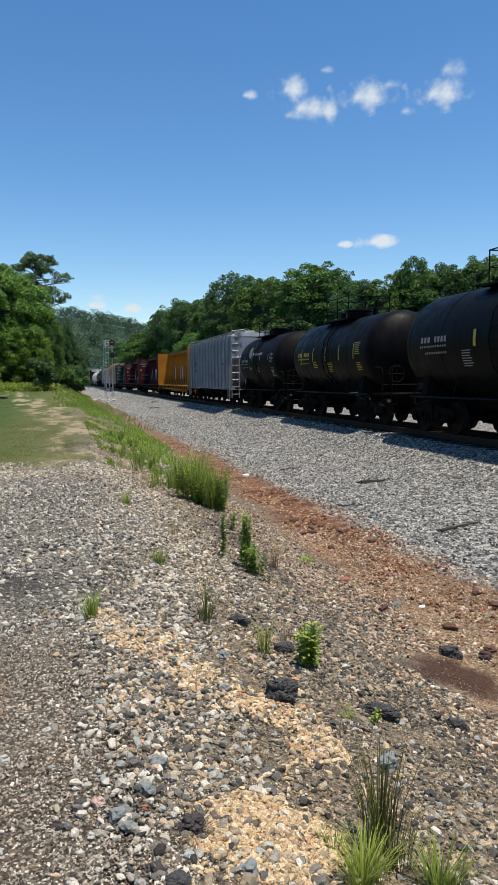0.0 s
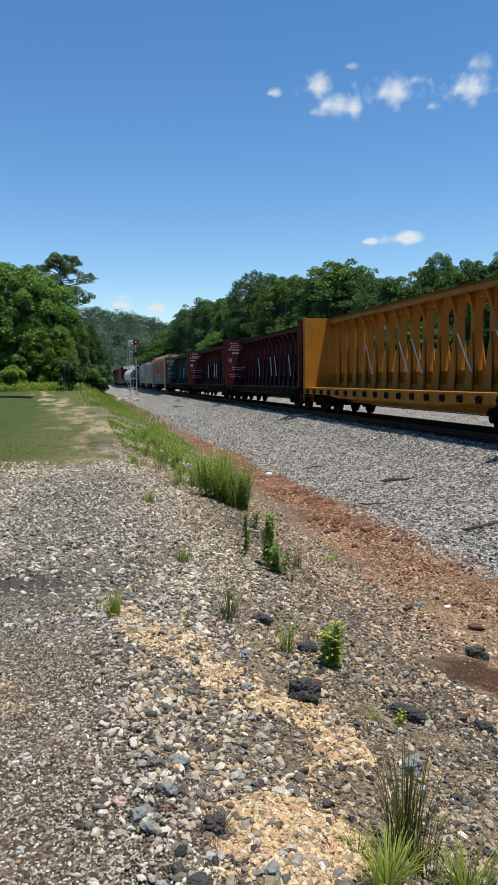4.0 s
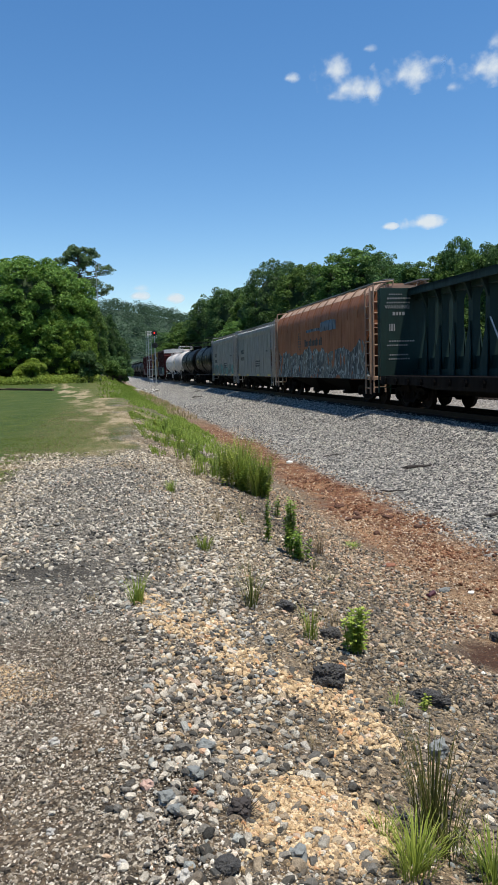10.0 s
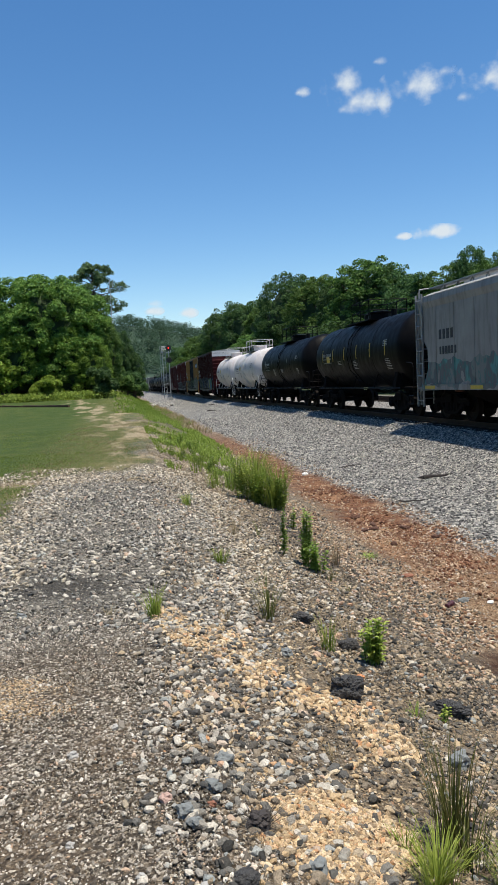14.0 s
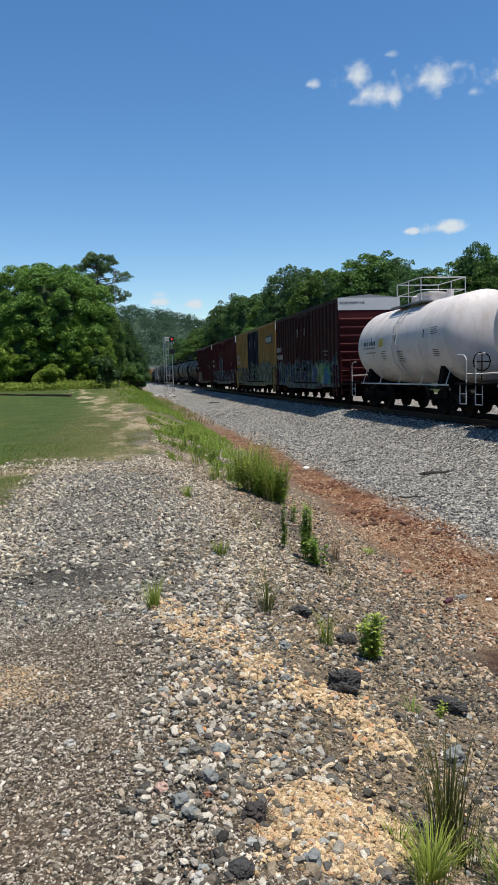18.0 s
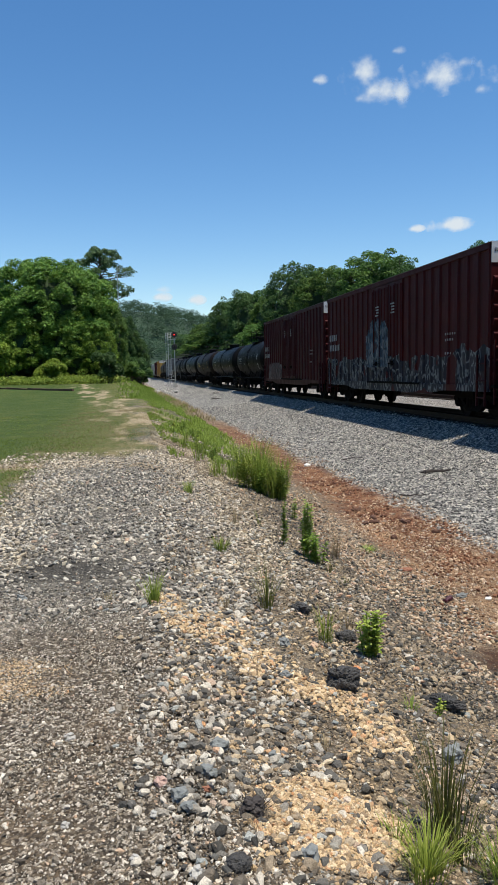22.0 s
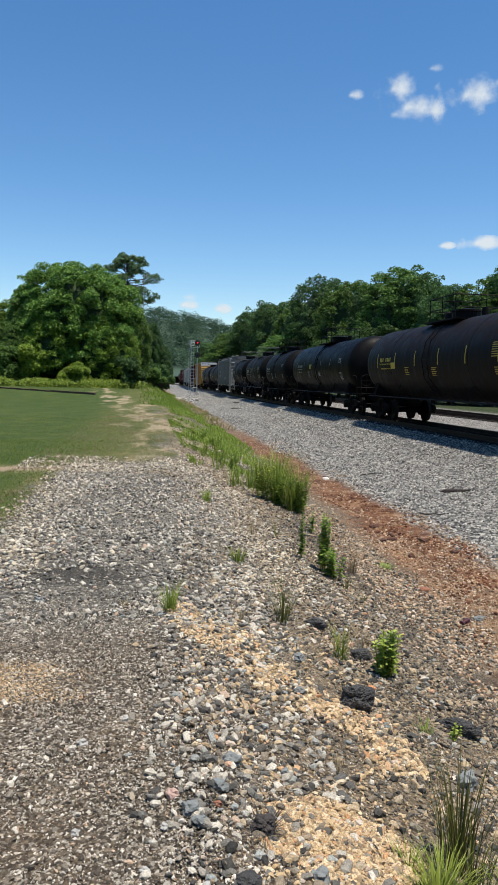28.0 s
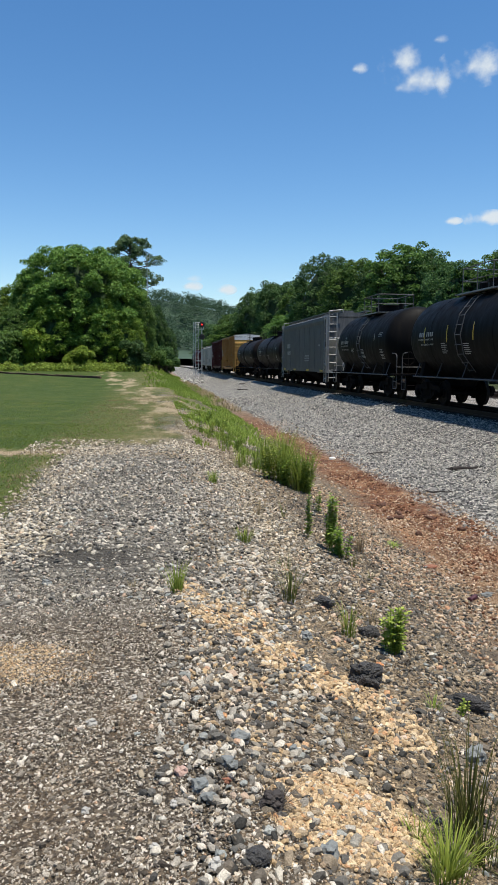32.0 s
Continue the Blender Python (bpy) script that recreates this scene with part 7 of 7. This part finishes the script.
lump("boulder", 3.43, 5.41, 0.14, 0.12, 0.1, plain("dark_red_rock", (0.07, 0.04, 0.035), 0.9, 0, 40, 0.5), "dark red rock half sunk in the ditch soil", "rock", 9, 0.3, 20, 3)
lump("stone", 3.3, 6.96, 0.17, 0.09, 0.08, BLUE_ROCK, "dark grey stone in the ditch", "stone", 10, 0.3, 15, 3)
WHITE_STONE = plain("white_quartz", (0.8, 0.78, 0.72), 0.7, 0, 30, 0.15)
for i, (x, y, s) in enumerate(((3.57, 6.89, 0.09), (2.48, 4.6, 0.045), (3.1, 6.3, 0.04), (4.14, 17.9, 0.22))):
    lump("stone", x, y, s, s * 0.8, s * 0.5, WHITE_STONE, "small white quartz stone lying in the ditch", "stone", 11 + i, 0.25, i * 50, 2)
can = thing("crushed_can", "crushed dark red drink can lying among the stones", "can", m=pose(3.01, 6.67, ground_z(3.01, 6.67) + 0.04, 0, 80, 30))
Geo().lathe([(-0.055, 0.018), (-0.048, 0.028), (-0.02, 0.019), (0.01, 0.027), (0.05, 0.028), (0.06, 0.02)], 14, "z").make("body", plain("faded_dark_red_can", (0.07, 0.018, 0.028), 0.5, 0.2, 60, 0.7), can)
Geo().lathe([(0.058, 0.004), (0.061, 0.022), (0.058, 0.026)], 14, "z").make("lid", plain("dull_aluminium", (0.5, 0.5, 0.5), 0.4, 0.8, 30, 0.2), can)
lump("clod", 3.06, 7.99, 0.2, 0.1, 0.07, RED_ROCK, "dark red clod of soil", "clod", 80)
for i in range(12):
    y = rr.uniform(5.5, 13)
    lump("clod", rr.uniform(3.7, 4.7) - 0.031 * y, y, rr.uniform(0.1, 0.26), rr.uniform(0.08, 0.14), 0.08, plain("dark_red_clod", (0.11, 0.055, 0.036), 0.95, 0, 30, 0.5) if i == 0 else bpy.data.materials["dark_red_clod"], "dark red clod of soil in the ditch", "clod", 81 + i, 0.3, i * 30, 3)


def stick(x, y, length, r, turn, label):
    g = Geo()
    rr2 = random.Random(int(x * 100))
    p = [(-length / 2 + length * k / 5, rr2.uniform(-0.03, 0.03), rr2.uniform(0, 0.03)) for k in range(6)]
    for k in range(5):
        g.tube(p[k], p[k + 1], r * (1 - 0.12 * k), 7, r * (0.88 - 0.12 * k))
    g.tube(p[0], (p[0][0] - 0.06, 0.09, 0.0), r * 0.7, 6, r * 0.2)
    ob = g.make("stick", WOOD, None, label)
    ob.matrix_basis = pose(x, y, ground_z(x, y) + r * 0.8, 0, 0, turn)
    return tagged(ob, label, "stick")


stick(6.6, 15.25, 0.72, 0.045, 12, "dark rotten stick lying on the ballast")
stick(5.1, 12.9, 0.5, 0.018, -8, "thin dark stick lying on the ballast")
stick(5.6, 18.5, 0.6, 0.022, 22, "thin dark stick lying on the ballast")
stick(6.0, 10.3, 0.95, 0.032, 26, "long dark stick lying on the ballast")
stick(6.95, 68.5, 0.9, 0.05, 30, "dark stick lying on the ballast")
stick(6.0, 60.0, 0.9, 0.05, 20, "dark stick lying on the ballast")

# the timber edging of the lawn
g = Geo()
rr = random.Random(15)
ends = [Vector((-15.6, 66.0, 0)).lerp(Vector((-5.5, 56.0, 0)), k / 5) for k in range(6)]
for a, b in zip(ends, ends[1:]):
    side = Vector((b.y - a.y, a.x - b.x, 0)).normalized() * 0.09
    ha, hb = rr.uniform(0.1, 0.17), rr.uniform(0.1, 0.17)
    b2 = a.lerp(b, 0.985)
    low = [a - side, a + side, b2 + side, b2 - side]
    g.add([(p.x, p.y, ground_z(p.x, p.y) - 0.05) for p in low] + [(p.x, p.y, ground_z(p.x, p.y) + (ha if k < 2 else hb)) for k, p in enumerate(low)], [(3, 2, 1, 0), (4, 5, 6, 7), (0, 1, 5, 4), (1, 2, 6, 5), (2, 3, 7, 6), (3, 0, 4, 7)])
tagged(g.make("timber_edging", plain("brown_weathered_timber", (0.12, 0.07, 0.045), 0.9, 0, 6, 0.4), None), "brown weathered timber edging lying along the lawn", "timber")


# ---- signal, gate, poles ----
GALV = plain("galvanised_steel", (0.45, 0.46, 0.46), 0.45, 0.7, 10, 0.2)
BLACKM = plain("flat_black_metal", (0.015, 0.015, 0.016), 0.7, 0, 10, 0.2)
RED_LAMP = plain("red_signal_glass", (1.0, 0.02, 0.015), 0.3, 0, 10, 0.05, 2.0)
DARK_LENS = plain("dark_signal_glass", (0.03, 0.035, 0.03), 0.1, 0, 10, 0.1)


def signal():
    x, y = 4.75, 112.0
    z0 = ground_z(x, y)
    sig = thing("railway_signal", "galvanised railway signal mast with a lit red lamp and side ladder", "signal", m=pose(x, y, z0))
    top = 6.15 - z0
    Geo().tube((0, 0, 0), (0, 0, top + 0.3), 0.09, 10, 0.07).make("mast", GALV, sig)
    Geo().prism([(-0.4, 0), (0.4, 0), (0.22, 0.5), (-0.22, 0.5)], "y", -0.3, 0.3).make("footing", PALE_ROCK, sig)
    for k, (z, mat) in enumerate(((top, RED_LAMP), (top - 1.9, DARK_LENS))):
        head = Geo().lathe([(-0.36, 0.42), (-0.33, 0.45), (-0.3, 0.42)], 20, "y", (0, 0, z)).box(-0.2, 0.2, -0.3, 0.05, z - 0.22, z + 0.22).make("signal_head", BLACKM, sig)
        Geo().lathe([(-0.39, 0.09), (-0.36, 0.11)], 14, "y", (0, 0, z)).make("lens", mat, head, "glowing red lens" if k == 0 else "dark unlit lens")
        hood = Geo()
        for i in range(8):
            a0, a1 = (math.pi * (i + j) / 8 for j in (0, 1))
            hood.add([(0.17 * math.cos(a), yy, z + 0.17 * math.sin(a)) for yy in (-0.38, -0.68) for a in (a0, a1)], [(0, 1, 3, 2)])
        hood.make("hood", BLACKM, head)
    ladder(sig, -0.75, 0.0, 0.2, top + 0.35, GALV, "x", 0.42, 16)
    ladder(sig, -1.15, 0.3, 0.2, top + 0.35, GALV, "x", 0.3, 10)
    g = Geo()
    for z in (1.2, 2.6, 4.0, top):
        g.tube((-0.75, 0, z), (0, 0, z), 0.03, 5).tube((-1.15, 0.3, z), (-0.75, 0, z), 0.025, 5)
    g.make("ladder_bracket", GALV, sig)
    Geo().box(-1.1, 0.3, -0.1, 0.5, top - 0.75, top - 0.7).make("platform", GALV, sig)
    rail_frame(sig, GALV, -1.1, 0.3, -0.1, 0.5, top - 0.7, top + 0.3)


signal()


GATE_STEEL = plain("dull_fence_steel", (0.24, 0.245, 0.245), 0.6, 0.4, 10, 0.2)


def gate():
    x, y = -3.05, 76.0
    gt = thing("chain_link_gate", "grey chain-link gate between steel posts in tall grass", "gate", m=pose(x, y, ground_z(x, y)))
    for dx in (-0.55, 0.0, 0.45):
        Geo().tube((dx, 0, -0.2), (dx, 0, 1.75 if dx else 1.6), 0.045, 8).make("post", GATE_STEEL, gt)
    for z in (0.15, 1.55):
        Geo().tube((-0.55, 0, z), (0.45, 0, z), 0.025, 6).make("rail", GATE_STEEL, gt)
    g = Geo()
    for k in range(-14, 11):
        p, q = k * 0.1, k * 0.1 + 1.4
        for flip in (0, 1):
            a, b = (p, 0.15), (q, 1.55)
            if flip:
                a, b = (p, 1.55), (q, 0.15)
            t0 = max(0.0, (-0.55 - a[0]) / 1.4)
            t1 = min(1.0, (0.45 - a[0]) / 1.4)
            if t1 > t0:
                g.tube((a[0] + 1.4 * t0, 0, a[1] + (b[1] - a[1]) * t0), (a[0] + 1.4 * t1, 0, a[1] + (b[1] - a[1]) * t1), 0.006, 3)
    g.make("mesh", GATE_STEEL, gt)


gate()
pole = thing("marker_pole", "grey weathered wooden pole with a pale foot", "pole", m=pose(-5.55, 77, ground_z(-5.55, 77)))
Geo().tube((0, 0, -0.3), (-0.05, 0, 3.0), 0.07, 8, 0.055).make("shaft", plain("weathered_grey_wood", (0.2, 0.18, 0.16), 0.9, 0, 6, 0.3), pole)
Geo().lathe([(-0.1, 0.1), (0.35, 0.1), (0.4, 0.08)], 10, "z").make("foot_sleeve", plain("pale_yellow_plastic", (0.5, 0.42, 0.2), 0.6), pole)
mast = thing("radio_mast", "thin grey radio mast with short side arms behind the trees", "mast", m=pose(-3.2, 98, ground_z(-3.2, 98)))
Geo().tube((0, 0, 0), (0, 0, 15.2), 0.09, 8, 0.05).make("pole", GALV, mast)
g = Geo()
for z, dx in ((14.6, 0.35), (13.9, -0.3), (12.6, 0.3)):
    g.tube((0, 0, z), (dx, 0, z + 0.1), 0.03, 5).tube((dx, 0, z - 0.3), (dx, 0, z + 0.5), 0.03, 5)
g.make("antenna_arm", GALV, mast)


# ---- clouds, far off ----
def cloud_mat(name, soft, lift):
    m = bpy.data.materials.new(name)
    m.use_nodes = True
    nt = m.node_tree
    nt.nodes.remove(nt.nodes["Principled BSDF"])
    tc = nt.nodes.new("ShaderNodeTexCoord")
    mp = nt.nodes.new("ShaderNodeMapping")
    mp.inputs["Location"].default_value = (-0.5, -0.5, -0.5)
    nt.links.new(tc.outputs["Generated"], mp.inputs[0])
    flat = nt.nodes.new("ShaderNodeVectorMath")
    flat.operation = "MULTIPLY"
    flat.inputs[1].default_value = (2, 0, 2)
    nt.links.new(mp.outputs[0], flat.inputs[0])
    ln = nt.nodes.new("ShaderNodeVectorMath")
    ln.operation = "LENGTH"
    nt.links.new(flat.outputs[0], ln.inputs[0])
    info = nt.nodes.new("ShaderNodeObjectInfo")
    n = nt.nodes.new("ShaderNodeTexNoise")
    n.noise_dimensions = "4D"
    n.inputs["Scale"].default_value, n.inputs["Detail"].default_value, n.inputs["Roughness"].default_value = 0.015, 4.0, 0.5
    nt.links.new(tc.outputs["Object"], n.inputs["Vector"])
    nt.links.new(math_node(nt, "MULTIPLY", info.outputs["Random"], 40.0), n.inputs["W"])
    f = math_node(nt, "SUBTRACT", math_node(nt, "MULTIPLY_ADD", n.outputs["Fac"], 2.2, lift), ln.outputs["Value"])
    r = nt.nodes.new("ShaderNodeMapRange")
    r.interpolation_type = "SMOOTHSTEP"
    r.inputs[1].default_value, r.inputs[2].default_value, r.inputs[4].default_value = 0.0, soft, 0.96
    nt.links.new(f, r.inputs[0])
    edge = math_node(nt, "LESS_THAN", ln.outputs["Value"], 0.98)
    em = nt.nodes.new("ShaderNodeEmission")
    em.inputs[0].default_value, em.inputs[1].default_value = (0.86, 0.94, 1.0, 1), 0.76
    tr = nt.nodes.new("ShaderNodeBsdfTransparent")
    mx = nt.nodes.new("ShaderNodeMixShader")
    nt.links.new(math_node(nt, "MULTIPLY", r.outputs[0], edge), mx.inputs[0])
    nt.links.new(tr.outputs[0], mx.inputs[1])
    nt.links.new(em.outputs[0], mx.inputs[2])
    nt.links.new(mx.outputs[0], nt.nodes["Material Output"].inputs["Surface"])
    return m


PUFF, WISP, LOW = cloud_mat("white_cloud", 1.05, -0.26), cloud_mat("thin_cloud", 1.5, -0.3), cloud_mat("low_cloud", 0.9, -0.02)
CLOUDS = []
for x, z, w, h, mat, lab in ((770, 1035, 190, 140, PUFF, "small white fair-weather cloud"), (830, 975, 250, 120, PUFF, "small white fair-weather cloud"), (915, 965, 130, 120, PUFF, "small white fair-weather cloud"), (780, 945, 140, 60, WISP, "thin white cloud shred"),
                             (1055, 1034, 300, 165, PUFF, "small white fair-weather cloud"), (1365, 1070, 300, 170, PUFF, "small white fair-weather cloud"), (1420, 1165, 170, 120, WISP, "thin white cloud shred"), (612, 1002, 95, 50, PUFF, "tiny white cloud puff"),
                             (908, 1115, 90, 40, WISP, "thin white cloud shred"), (1174, 1087, 100, 60, WISP, "thin white cloud shred"), (1245, 995, 90, 60, WISP, "thin white cloud shred"), (1122, 500, 215, 62, LOW, "flat white cloud low in the sky"), (985, 484, 90, 34, LOW, "small flat white cloud"),
                             (172, 229, 100, 44, LOW, "white cloud low over the hill"), (48, 266, 110, 36, WISP, "thin white cloud low over the hill"), (50, 240, 95, 40, LOW, "white cloud low over the hill")):
    me = bpy.data.meshes.new("cloud")
    me.from_pydata([(-w / 2, 0, -h / 2), (w / 2, 0, -h / 2), (w / 2, 0, h / 2), (-w / 2, 0, h / 2)], [], [(0, 1, 2, 3)])
    me.materials.append(mat)
    ob = tagged(new("cloud", me), lab, "cloud", "clouds")
    CLOUDS.append((ob, x, z, 1.6 if z > 300 else 0.6))


# ---- what moves ----
def motions():
    for car, s0 in CARS:
        rows = []
        for t in MOVE_TIMES:
            s = s0 - run(t)
            rows.append((t, pose(track_x(s), s, GRADE * s, TRACK_TILT, 0, TRACK_TURN)))
        walk(car, rows)
    # wheels turn while they roll past; far off, where no spoke or mark can be told, they rest
    for wheel, s0, x in WHEELS:
        if x > 0 or s0 < 12:
            continue
        start, stop = when(max(0.0, s0 - 36)), min(32.0, when(s0 - 12))
        if start >= stop:
            continue
        place, rows = wheel.matrix_basis.copy(), []
        k0, k1 = round(start * FPS), round(stop * FPS)
        for k in [-1] * (k0 > 0) + list(range(k0, k1 + 1)) + [960] * (k1 < 960):
            k = max(k, 0)
            turned = math.degrees((run(min(max(k, k0), k1) / FPS) - run(k0 / FPS)) / 0.46)
            rows.append((k / FPS, place @ pose(0, 0, 0, turned, 0, 0)))
        walk(wheel, rows)
    for cloud, x, z, drift in CLOUDS:
        turn = -math.degrees(math.atan2(x, 2600))
        walk(cloud, [(t, pose(x + drift * t, 2600, z + 0.25 * drift * t, 0, 0, turn)) for t in (-8, 0, 8, 16, 24, 32, 40)])


motions()
